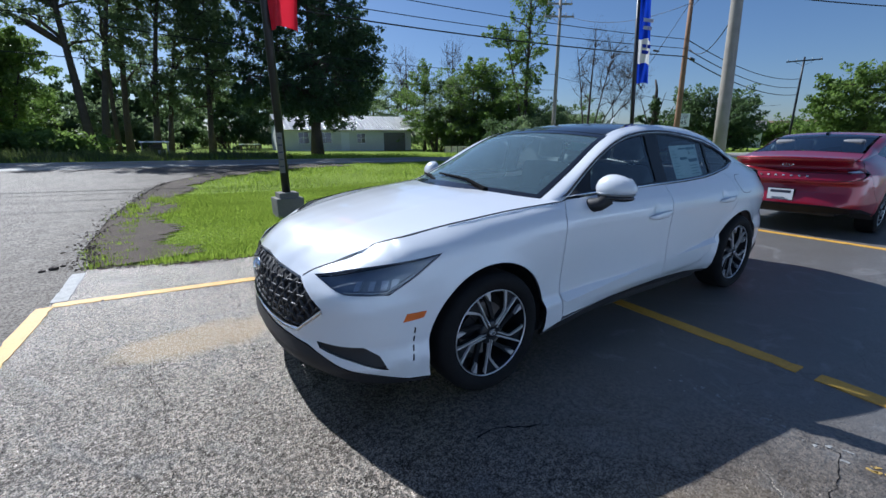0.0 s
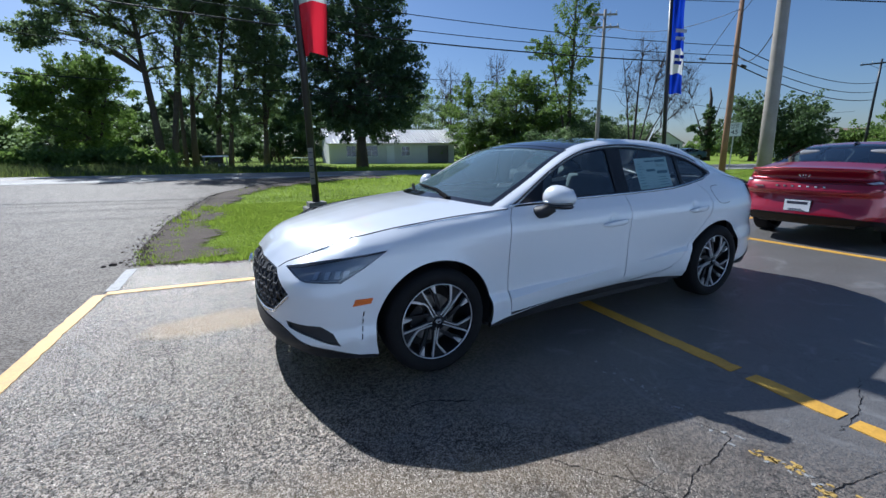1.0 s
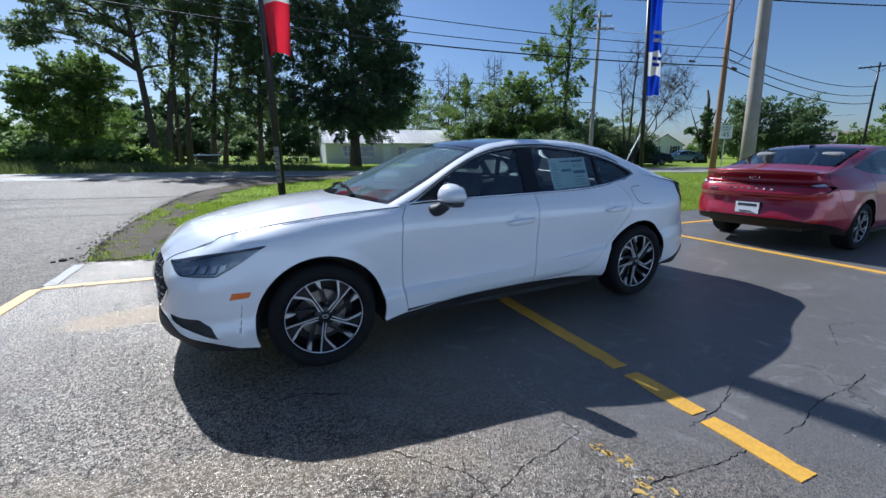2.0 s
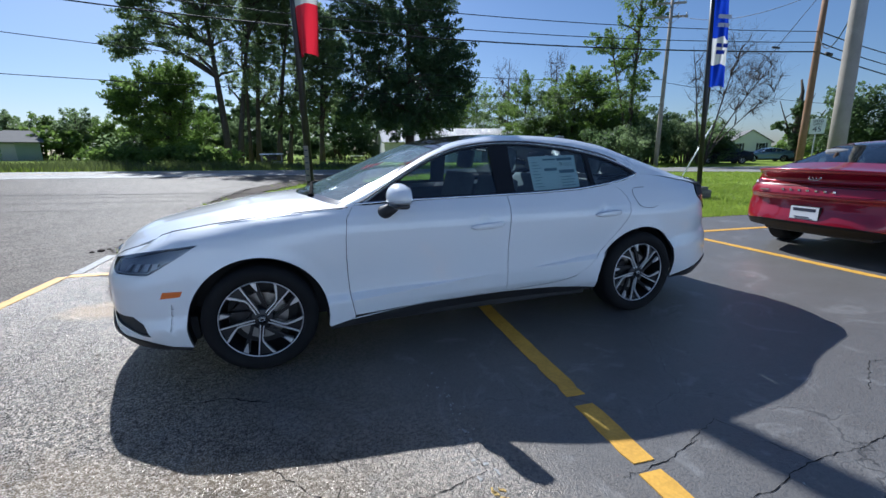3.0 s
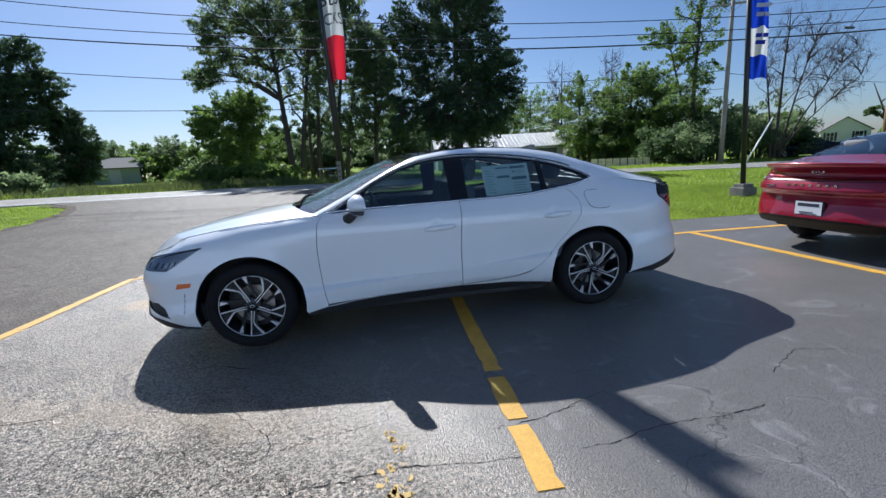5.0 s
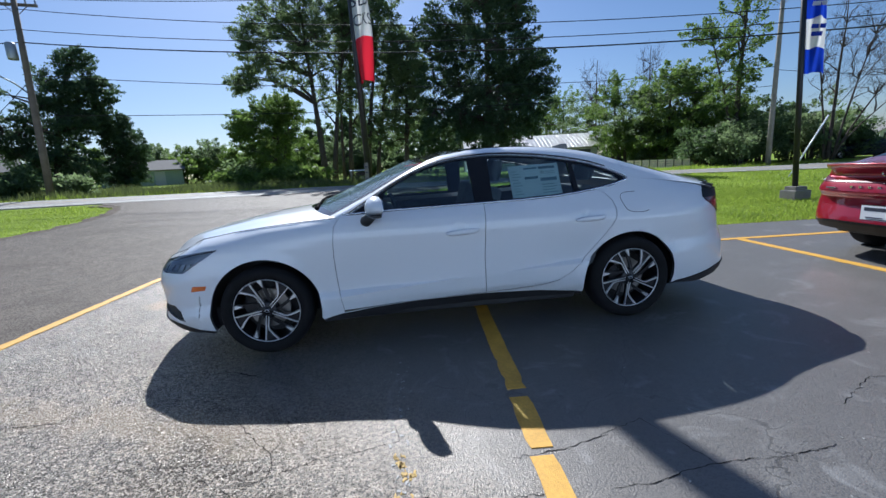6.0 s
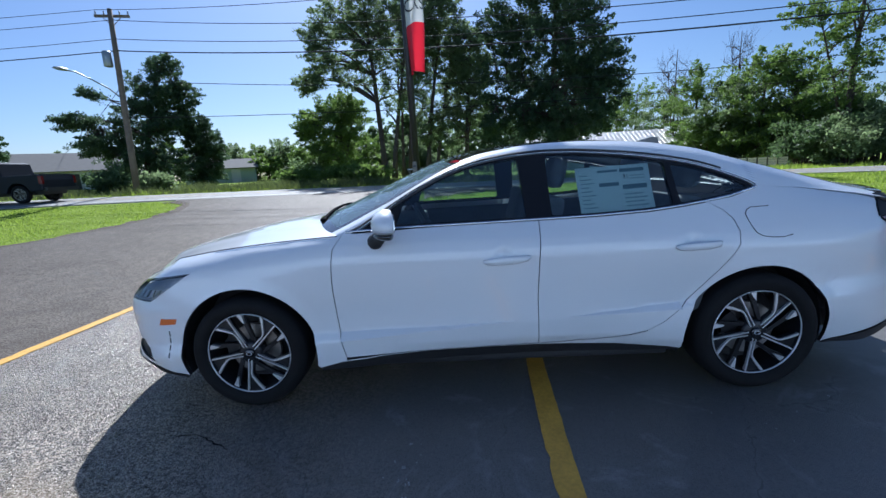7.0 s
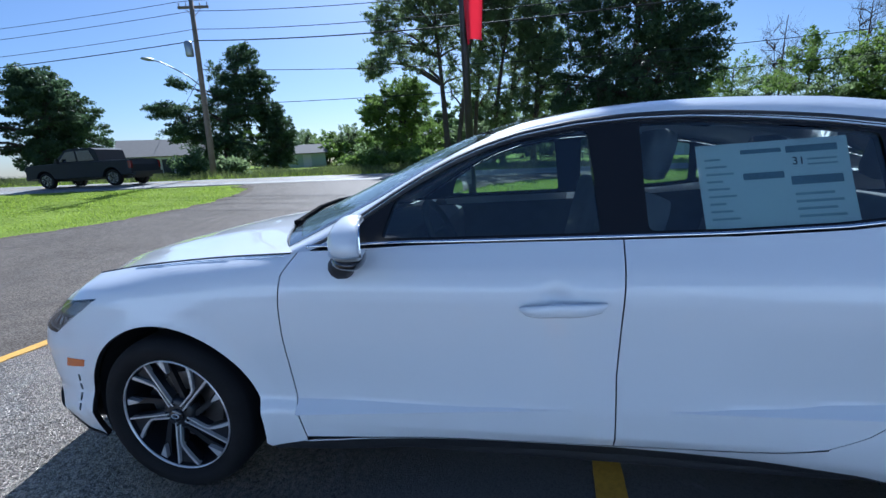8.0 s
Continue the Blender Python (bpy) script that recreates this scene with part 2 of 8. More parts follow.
def rounded(poly, r, n=4):
    """The polygon with its corners rounded."""
    out = []
    k = len(poly)
    for i in range(k):
        p, c, q = (Vector(poly[j % k]) for j in (i - 1, i, i + 1))
        a = c + (p - c).normalized() * min(r, (p - c).length * 0.45)
        b = c + (q - c).normalized() * min(r, (q - c).length * 0.45)
        out += [tuple((1 - f) ** 2 * a + 2 * f * (1 - f) * c + f ** 2 * b) for f in (j / n for j in range(n + 1))]
    return out


def panel(name, surf, outer, mat, parent, holes=(), step=0.035, out=0.0, flange=0.02, mirror=None, both=None, open_at=None, label=""):
    """One body panel: a polygon on a surface, with holes, a lip turned inwards, and normals of the surface itself.
    mirror: the middle line's y, for the far side's twin; both: the middle line's y, for one panel that reaches over both sides."""
    ring = dense(outer, step * 0.7)
    hole_rings = [dense(h, step * 0.7) for h in holes]
    lo, hi = ring.min(0), ring.max(0)
    g = np.stack(np.meshgrid(np.arange(lo[0], hi[0], step), np.arange(lo[1], hi[1], step)), -1).reshape(-1, 2)
    g[:, 0] += (np.round(g[:, 1] / step).astype(int) % 2) * step * 0.5
    g = g[inside(ring, g)]
    edge_pts = np.vstack([ring] + hole_rings)
    for h in hole_rings:
        g = g[~inside(h, g)]
    if len(g):
        d = np.min(np.hypot(g[:, None, 0] - edge_pts[None, :, 0], g[:, None, 1] - edge_pts[None, :, 1]), axis=1)
        g = g[d > step * 0.45]
    edges, k = [], 0
    for r in [ring] + hole_rings:
        edges += [(k + i, k + (i + 1) % len(r)) for i in range(len(r))]
        k += len(r)
    pts = np.vstack([edge_pts, g])
    v2, _, tris, _, _, _ = delaunay_2d_cdt([Vector(p) for p in pts], edges, [], 1, 1e-6)
    v2 = np.array([tuple(v) for v in v2])
    tris = np.array([tuple(t) for t in tris])
    mid = v2[tris].mean(1)
    keep = inside(ring, mid)
    for h in hole_rings:
        keep &= ~inside(h, mid)
    tris = tris[keep]
    P, N = surf.at(v2[:, 0], v2[:, 1]), surf.normal(v2[:, 0], v2[:, 1])
    P = P + N * out
    count = {}
    for t in tris:
        for i in range(3):
            e = (t[i], t[(i + 1) % 3])
            key = (min(e), max(e))
            count[key] = None if key in count else e
    rim = [e for e in count.values() if e]
    if open_at is not None:
        rim = [e for e in rim if not (abs(v2[e[0], 0] - open_at) < 1e-4 and abs(v2[e[1], 0] - open_at) < 1e-4)]
    area = np.einsum("ij,ij->i", np.cross(P[tris[:, 1]] - P[tris[:, 0]], P[tris[:, 2]] - P[tris[:, 0]]), N[tris[:, 0]])
    faces = [tuple(t) if s > 0 else tuple(t[::-1]) for t, s in zip(tris, area)]
    V, M = [P], [N]
    if flange:
        base = len(P)
        ids = sorted({i for e in rim for i in e})
        num = {v: base + 2 * j for j, v in enumerate(ids)}
        lipV, lipN = [], []
        for v in ids:
            lipV += [P[v], P[v] - N[v] * flange]
            lipN += [N[v], N[v]]
        V.append(np.array(lipV))
        M.append(np.array(lipN))
        faces += [(num[a], num[b], num[b] + 1, num[a] + 1) for a, b in rim]
    V, M = np.vstack(V), np.vstack(M)
    obs = []
    def emit(V, M, faces):
        ob = link_mesh(name, V, faces, mat, None, label, True, M)
        under(ob, parent)
        obs.append(ob)
    def twin(V, M, faces, c):
        W, K = V.copy(), M.copy()
        W[:, 1], K[:, 1] = 2 * c - W[:, 1], -K[:, 1]
        return W, K, [f[::-1] for f in faces]
    if both is not None:
        W, K, F = twin(V, M, faces, both)
        emit(np.vstack([V, W]), np.vstack([M, K]), faces + [tuple(i + len(V) for i in f) for f in F])
    else:
        emit(V, M, faces)
        if mirror is not None:
            emit(*twin(V, M, faces, mirror))
    return obs


def strip(name, surf, line, width, height, mat, parent, mirror=None, out=0.0):
    """A thin raised bead that follows a line on a surface."""
    ln = dense(list(line) + list(line)[-2:0:-1], 0.02)[: sum(max(1, math.ceil(math.dist(p, q) / 0.02)) for p, q in zip(line, line[1:])) + 1]
    P, N = surf.at(ln[:, 0], ln[:, 1]), surf.normal(ln[:, 0], ln[:, 1])
    for c in ([None] if mirror is None else [None, mirror]):
        bm = bmesh.new()
        rows = []
        for i in range(len(P)):
            t = Vector(P[min(i + 1, len(P) - 1)] - P[max(i - 1, 0)]).normalized()
            n = Vector(N[i])
            s = n.cross(t).normalized()
            p = Vector(P[i]) + n * out
            row = [p - s * width / 2 - n * 0.004, p - s * width * 0.4 + n * height, p + s * width * 0.4 + n * height, p + s * width / 2 - n * 0.004]
            if c is not None:
                row = [Vector((v.x, 2 * c - v.y, v.z)) for v in row]
            rows.append([bm.verts.new(v) for v in row])
        for a, b in zip(rows, rows[1:]):
            for k in range(3):
                bm.faces.new((a[k], a[k + 1], b[k + 1], b[k]))
        bmesh.ops.recalc_face_normals(bm, faces=bm.faces)
        under(part(name, bm, mat, None, smooth=True), parent)


def wheel(parent, x, y, r, out_sign, steer=0.0, rim_r=0.240, name="wheel", rim=None):
    """A wheel under a car: tyre, rim with split spokes, hub cap, bolts and brake disc. out_sign: -1 for the side towards -y."""
    w = empty(name, (x, y, r), "", "")
    for key in ("label", "category"):
        if key in w:
            del w[key]
    w.parent = parent
    w.matrix_parent_inverse = Matrix.Translation(parent.location).inverted()
    if out_sign > 0:
        w.rotation_euler = (0, 0, math.pi)
    bm = bmesh.new()
    R = rim_r
    prof = [(R - 0.004, 0.035), (R + 0.006, 0.012), (R + 0.03, -0.004), (R + 0.06, -0.006), (r - 0.022, 0.004), (r - 0.008, 0.018), (r - 0.002, 0.035), (r, 0.06), (r, 0.11), (r, 0.17), (r - 0.004, 0.2), (r - 0.02, 0.222), (R + 0.03, 0.235), (R - 0.004, 0.2)]
    bm_lathe(bm, prof, 64)
    part("tyre", bm, RUBBER, w, "black tyre with low profile", True)
    bm = bmesh.new()
    bm_lathe(bm, [(R - 0.006, 0.018), (R - 0.012, 0.06), (R - 0.03, 0.12), (R - 0.03, 0.2)], 64)
    rim_ob = part("rim", bm, ALLOY_DARK, w, "dark alloy rim with machined spoke faces", True)
    bm = bmesh.new()
    bm_lathe(bm, [(R + 0.002, 0.018), (R + 0.000, 0.012), (R - 0.0025, 0.0125), (R - 0.004, 0.02)], 64)
    part("rim_lip", bm, ALLOY, rim_ob, "bright machined rim lip", True)
    bm = bmesh.new()
    bm_lathe(bm, [(0.0, 0.026), (0.055, 0.026), (0.068, 0.036), (0.072, 0.07)], 30)
    part("hub", bm, ALLOY_DARK, rim_ob, "", True)

    def polar(r_, t_):
        return (r_ * math.cos(t_), r_ * math.sin(t_))
    def bar(bm, stops, z0, z1):
        """A thin bar through (radius, angle, half width) stops."""
        P = [Vector(polar(r_, t_)) for r_, t_, _ in stops]
        left, right = [], []
        for k, p in enumerate(P):
            d = (P[min(k + 1, len(P) - 1)] - P[max(k - 1, 0)]).normalized()
            nrm = Vector((-d.y, d.x)) * stops[k][2]
            left.append(tuple(p + nrm))
            right.append(tuple(p - nrm))
        bm_prism(bm, left + right[::-1], z0, z1)
    # each spoke: a straight bright edge, a kinked one beside it, a dark blade between, and a short broad bright tip
    E = R - 0.003
    for i in range(5):
        t0 = 2 * math.pi * i / 5 - 1.745
        bm = bmesh.new()
        bm_prism(bm, [polar(0.045, t0 - 0.45), polar(0.12, t0 - 0.07), polar(E, t0 - 0.015), polar(E, t0 + 0.43), polar(0.185, t0 + 0.31), polar(0.14, t0 + 0.14), polar(0.045, t0 + 0.55)], 0.034, 0.060)
        bar(bm, [(0.06, t0 - 0.95, 0.010), (0.16, t0 - 0.42, 0.012), (E, t0 - 0.31, 0.021)], 0.042, 0.062)
        part("spoke_blade", bm, ALLOY_DARK, rim_ob)
        bm = bmesh.new()
        bar(bm, [(0.04, t0 - 0.16, 0.003), (0.12, t0 - 0.03, 0.0036), (E, t0, 0.0040)], 0.020, 0.040)
        bar(bm, [(0.045, t0 + 0.28, 0.003), (0.125, t0 + 0.10, 0.0034), (0.148, t0 + 0.13, 0.0042), (0.190, t0 + 0.28, 0.0062), (E, t0 + 0.40, 0.0068)], 0.022, 0.040)
        bm_prism(bm, [polar(E, t0 - 0.25), polar(0.188, t0 - 0.35), polar(0.178, t0 - 0.40), polar(E, t0 - 0.39)], 0.024, 0.044)
        part("spoke_face", bm, ALLOY, rim_ob, "bright machined spoke face")
    bm = bmesh.new()
    bm_lathe(bm, [(0.0, 0.012), (0.024, 0.013), (0.028, 0.018), (0.029, 0.03)], 28)
    cap = part("hub_cap", bm, BLACK_GLOSS, w, "round black hub cap with a bright oval badge", True)
    bm = bmesh.new()
    bm_lathe(bm, [(0.013, 0.012), (0.015, 0.009), (0.018, 0.012)], 24)
    for v in bm.verts:
        v.co.z *= 0.62
    part("badge", bm, ALLOY, cap)
    for i in range(5):
        a = 2 * math.pi * i / 5 + 0.6
        bm = bmesh.new()
        bm_lathe(bm, [(0.0, 0.02), (0.008, 0.021), (0.009, 0.04)], 8, centre=(0.05 * math.cos(a), 0, 0.05 * math.sin(a)))
        part("wheel_nut", bm, BLACK_GLOSS, w, smooth=True)
    bm = bmesh.new()
    bm_lathe(bm, [(0.07, 0.10), (0.15, 0.10), (0.15, 0.125), (0.07, 0.125)], 40)
    part("brake_disc", bm, DISC, w)
    bm = bmesh.new()
    bm_prism(bm, [(-0.155, -0.02), (-0.165, 0.06), (-0.11, 0.11), (-0.075, 0.07), (-0.08, -0.02)], 0.075, 0.14)
    part("brake_caliper", bm, ALLOY_DARK, w)
    bm = bmesh.new()
    bm_lathe(bm, [(0.0, 0.17), (R - 0.02, 0.17)], 40)
    part("wheel_back", bm, BLACK_MATTE, w)
    return w

# ---- ground materials ----
def asphalt(name, base, light, patch=0.0, gloss=0.55, cracks=0.4, sand=None, shine=0.5, grain=1.0):
    """Asphalt: stones of two sizes, broad stains, fine cracks with pale edges. sand: place and size of a dried mud stain."""
    m = bpy.data.materials.new(name)
    m.use_nodes = True
    nt = m.node_tree
    L = nt.links.new
    b = nt.nodes["Principled BSDF"]
    geo = nt.nodes.new("ShaderNodeNewGeometry")
    pos = geo.outputs["Position"]
    def tex(kind, scale, detail=4, vec=pos, **kw):
        t = nt.nodes.new(kind)
        t.inputs["Scale"].default_value = scale
        if "Detail" in t.inputs:
            t.inputs["Detail"].default_value = detail
        L(vec, t.inputs["Vector"])
        return t
    def math_node(op, a, c):
        n = nt.nodes.new("ShaderNodeMath")
        n.operation = op
        for i, v in enumerate((a, c)):
            if isinstance(v, (int, float)):
                n.inputs[i].default_value = v
            else:
                L(v, n.inputs[i])
        return n.outputs[0]
    def rng(v, a, c, lo=0.0, hi=1.0):
        n = nt.nodes.new("ShaderNodeMapRange")
        for k, x in zip(("From Min", "From Max", "To Min", "To Max"), (a, c, lo, hi)):
            n.inputs[k].default_value = x
        L(v, n.inputs["Value"])
        return n.outputs[0]
    def mix(f, a, c):
        n = nt.nodes.new("ShaderNodeMix")
        n.data_type = "RGBA"
        if isinstance(f, (int, float)):
            n.inputs["Factor"].default_value = f
        else:
            L(f, n.inputs["Factor"])
        for k, v in (("A", a), ("B", c)):
            if isinstance(v, tuple):
                n.inputs[k].default_value = (*v, 1)
            else:
                L(v, n.inputs[k])
        return n.outputs["Result"]
    stones = tex("ShaderNodeTexVoronoi", 105)
    grit = tex("ShaderNodeTexNoise", 130, 5)
    broad = tex("ShaderNodeTexNoise", 0.9, 6)
    mid = tex("ShaderNodeTexNoise", 5.5, 6)
    mottle = tex("ShaderNodeTexNoise", 40, 8)
    mottle.inputs["Roughness"].default_value = 0.68
    sep = nt.nodes.new("ShaderNodeSeparateColor")
    L(stones.outputs["Color"], sep.inputs[0])
    # worn, pale surface to one side, dark sealed surface to the other, with a ragged border
    xyz = nt.nodes.new("ShaderNodeSeparateXYZ")
    L(pos, xyz.inputs[0])
    ragged = math_node("ADD", xyz.outputs["X"], math_node("MULTIPLY", math_node("SUBTRACT", broad.outputs["Fac"], 0.5), 1.6))
    ragged = math_node("ADD", ragged, math_node("MULTIPLY", math_node("MINIMUM", math_node("ADD", xyz.outputs["Y"], 1.7), 1.5), patch))
    worn = rng(ragged, 1.75, 0.45)
    blots = tex("ShaderNodeTexNoise", 44, 5)
    blots.inputs["Roughness"].default_value = 0.7
    pale_worn = mix(rng(blots.outputs["Fac"], 0.485, 0.515), tuple(c * (1 - 0.95 * grain) for c in light), tuple(c * (1 + 2.0 * grain) for c in light))
    col = mix(worn, base, pale_worn)
    col = mix(rng(broad.outputs["Fac"], 0.35, 0.7, 0.0, 0.3), col, tuple(c * 1.3 for c in base))
    col = mix(math_node("MULTIPLY", rng(mid.outputs["Fac"], 0.46, 0.70, 0.0, 0.5), rng(worn, 0, 1, 0.25, 1.0)), col, tuple(c * 0.5 for c in light))
    fleck = math_node("MULTIPLY", rng(sep.outputs["Red"], 0.45, 0.9), rng(worn, 0, 1, 0.16 * grain, 0.34 * grain))
    col = mix(fleck, col, (0.36, 0.325, 0.275))
    pits = math_node("MULTIPLY", rng(grit.outputs["Fac"], 0.48, 0.36), rng(worn, 0, 1, 0.5 * grain, 0.8 * grain))
    col = mix(pits, col, (0.02, 0.02, 0.021))
    patchy = math_node("MULTIPLY", rng(mottle.outputs["Fac"], 0.46, 0.34), rng(worn, 0, 1, 0.15 * grain, 0.5 * grain))
    col = mix(patchy, col, (0.05, 0.048, 0.046))
    # a fine mesh of old cracks in the worn part
    mesh_at = nt.nodes.new("ShaderNodeMixRGB")
    mesh_at.blend_type = "ADD"
    mesh_at.inputs[0].default_value = 0.10
    L(pos, mesh_at.inputs[1])
    L(mottle.outputs["Color"], mesh_at.inputs[2])
    mesh = nt.nodes.new("ShaderNodeTexVoronoi")
    mesh.feature = "DISTANCE_TO_EDGE"
    mesh.inputs["Scale"].default_value = 8.5
    L(mesh_at.outputs[0], mesh.inputs["Vector"])
    net = math_node("MULTIPLY", rng(mesh.outputs["Distance"], 0.10, 0.02), rng(mid.outputs["Fac"], 0.42, 0.56))
    col = mix(math_node("MULTIPLY", net, rng(worn, 0, 1, 0.0, 0.75 * grain)), col, tuple(c * 0.16 for c in light))
    # broad dull stains of dust and silt
    dust_veil = tex("ShaderNodeTexNoise", 0.75, 7)
    dust_veil.inputs["Distortion"].default_value = 0.9
    dusty = math_node("MULTIPLY", rng(dust_veil.outputs["Fac"], 0.50, 0.62), rng(worn, 0, 1, 0.1, 0.4))
    col = mix(dusty, col, tuple(c * 0.72 for c in light))
    # wispy pale scuffs on the sealed part
    wisp = tex("ShaderNodeTexNoise", 1.7, 9)
    wisp.inputs["Distortion"].default_value = 2.2
    wisp.inputs["Roughness"].default_value = 0.66
    col = mix(math_node("MULTIPLY", rng(wisp.outputs["Fac"], 0.57, 0.68, 0.0, 0.5), rng(worn, 0, 1, 1.0, 0.2)), col, (0.27, 0.27, 0.265))
    # cracks
    warp = nt.nodes.new("ShaderNodeMixRGB")
    warp.blend_type = "ADD"
    warp.inputs[0].default_value = 0.22
    L(pos, warp.inputs[1])
    L(mid.outputs["Color"], warp.inputs[2])
    cr = nt.nodes.new("ShaderNodeTexVoronoi")
    cr.feature = "DISTANCE_TO_EDGE"
    cr.inputs["Scale"].default_value = 1.1
    L(warp.outputs[0], cr.inputs["Vector"])
    dist = cr.outputs["Distance"]
    where = rng(tex("ShaderNodeTexNoise", 0.55, 2).outputs["Fac"], 0.50, 0.60)
    pale = math_node("MULTIPLY", math_node("MULTIPLY", rng(dist, 0.035, 0.004), where), cracks)
    pale = math_node("MULTIPLY", pale, rng(mid.outputs["Fac"], 0.40, 0.60))
    col = mix(pale, col, (0.26, 0.255, 0.245))
    line = math_node("MULTIPLY", math_node("MULTIPLY", rng(dist, 0.006, 0.003), where), cracks * 1.6)
    col = mix(line, col, (0.012, 0.012, 0.012))
    if sand:
        (sx, sy), rx, ry = sand
        ex = math_node("POWER", math_node("MULTIPLY", math_node("SUBTRACT", xyz.outputs["X"], sx), 1 / rx), 2)
        ey = math_node("POWER", math_node("MULTIPLY", math_node("SUBTRACT", xyz.outputs["Y"], sy), 1 / ry), 2)
        r = math_node("ADD", math_node("ADD", ex, ey), math_node("MULTIPLY", math_node("SUBTRACT", mid.outputs["Fac"], 0.5), 1.6))
        col = mix(rng(r, 1.35, 0.35, 0.0, 0.95), col, (0.235, 0.175, 0.09))
        # a sandy run-off track
        run = math_node("ABSOLUTE", math_node("ADD", math_node("ADD", xyz.outputs["Y"], math_node("MULTIPLY", xyz.outputs["X"], 0.35)), 0.98), 0)
        run = math_node("ADD", run, math_node("MULTIPLY", math_node("SUBTRACT", mid.outputs["Fac"], 0.5), 0.55))
        run = math_node("MULTIPLY", rng(run, 0.22, 0.02, 0.0, 0.6), rng(xyz.outputs["X"], 0.9, 0.0))
        col = mix(run, col, (0.20, 0.155, 0.10))
    L(col, b.inputs["Base Color"])
    rough = math_node("ADD", rng(grit.outputs["Fac"], 0.3, 0.7, -0.1, 0.16), rng(worn, 0, 1, gloss + 0.15, gloss - 0.02))
    L(rough, b.inputs["Roughness"])
    b.inputs["IOR"].default_value = 1.5 + 0.17 * (shine > 0.9)
    b.inputs["Specular Tint"].default_value = (1.0, 0.92, 0.82, 1)
    L(math_node("MULTIPLY", rng(worn, 0, 1, shine * 0.5, shine * 1.0), rng(math_node("MULTIPLY", rng(blots.outputs["Fac"], 0.52, 0.46), worn), 0, 1, 1.0, 0.05)), b.inputs["Specular IOR Level"])
    h = math_node("ADD", math_node("MULTIPLY", stones.outputs["Distance"], -0.7), math_node("ADD", math_node("MULTIPLY", grit.outputs["Fac"], 0.9), math_node("MULTIPLY", mottle.outputs["Fac"], 0.7)))
    h = math_node("ADD", h, math_node("MULTIPLY", line, -1.5))
    bp = nt.nodes.new("ShaderNodeBump")
    bp.inputs["Distance"].default_value = 0.0055 * grain
    L(rng(worn, 0, 1, 0.35, 0.8), bp.inputs["Strength"])
    L(h, bp.inputs["Height"])
    L(bp.outputs[0], b.inputs["Normal"])
    return m


def leafy(name, base, tint, glow=0.35):
    """Thin leaves: part of the light passes through; each leaf differs a little."""
    m = bpy.data.materials.new(name)
    m.use_nodes = True
    nt = m.node_tree
    nt.nodes.clear()
    L = nt.links.new
    out = nt.nodes.new("ShaderNodeOutputMaterial")
    geo = nt.nodes.new("ShaderNodeNewGeometry")
    n = nt.nodes.new("ShaderNodeTexNoise")
    n.inputs["Scale"].default_value = 0.35
    L(geo.outputs["Position"], n.inputs["Vector"])
    add = nt.nodes.new("ShaderNodeMath")
    add.operation = "MULTIPLY_ADD"
    add.inputs[1].default_value = 0.7
    L(geo.outputs["Random Per Island"], add.inputs[0])
    L(n.outputs["Fac"], add.inputs[2])
    r = nt.nodes.new("ShaderNodeMapRange")
    r.inputs["From Min"].default_value, r.inputs["From Max"].default_value = 0.35, 1.25
    L(add.outputs[0], r.inputs["Value"])
    mx = nt.nodes.new("ShaderNodeMix")
    mx.data_type = "RGBA"
    mx.inputs["A"].default_value, mx.inputs["B"].default_value = (*base, 1), (*tint, 1)
    L(r.outputs[0], mx.inputs["Factor"])
    d = nt.nodes.new("ShaderNodeBsdfPrincipled")
    d.inputs["Roughness"].default_value = 0.5
    d.inputs["Specular IOR Level"].default_value = 0.35
    t = nt.nodes.new("ShaderNodeBsdfTranslucent")
    L(mx.outputs["Result"], d.inputs["Base Color"])
    L(mx.outputs["Result"], t.inputs["Color"])
    ms = nt.nodes.new("ShaderNodeMixShader")
    ms.inputs[0].default_value = glow
    L(d.outputs[0], ms.inputs[1])
    L(t.outputs[0], ms.inputs[2])
    L(ms.outputs[0], out.inputs["Surface"])
    return m


LOT = asphalt("worn_lot_asphalt", (0.092, 0.092, 0.094), (0.074, 0.055, 0.037), 0.55, 0.27, 0.32, ((-1.25, 1.62), 0.52, 0.26), 1.0)
DRIVE = asphalt("grey_drive_asphalt", (0.078, 0.066, 0.054), (0.104, 0.088, 0.072), 0.0, 0.6, 0.2, None, 0.2, 0.28)
HIGHWAY = asphalt("pale_highway_asphalt", (0.25, 0.245, 0.23), (0.30, 0.295, 0.28), 0.0, 0.6, 0.2, None, 0.3, 0.2)
GRASS = material("mown_grass", (0.16, 0.225, 0.034), 0.95, 0, 0.3, 0.7, 25, 0.02, 60, tint=(0.22, 0.29, 0.046), specular=0.05)
BLADE = leafy("grass_blade", (0.20, 0.29, 0.03), (0.34, 0.43, 0.06), 0.58)
WEED = leafy("rough_weed", (0.075, 0.10, 0.035), (0.15, 0.18, 0.06), 0.45)
SOIL = material("bare_brown_soil", (0.088, 0.066, 0.046), 0.95, 0, 0.4, 3, 40, 0.02, 60)
YELLOW = material("worn_yellow_paint", (0.59, 0.33, 0.042), 0.6, 0, 0.22, 7, 60, 0.0015, 180)
YELLOW_OLD = material("faded_yellow_paint", (0.45, 0.30, 0.08), 0.7, 0, 0.3, 12, 90, 0.001, 180)
WHITE_LINE = material("road_line_white", (0.55, 0.54, 0.51), 0.7, 0, 0.25, 4, 60)
CRACK = material("open_crack", (0.014, 0.014, 0.015), 1.0, 0, 0.2, 10, 60, specular=0.0)
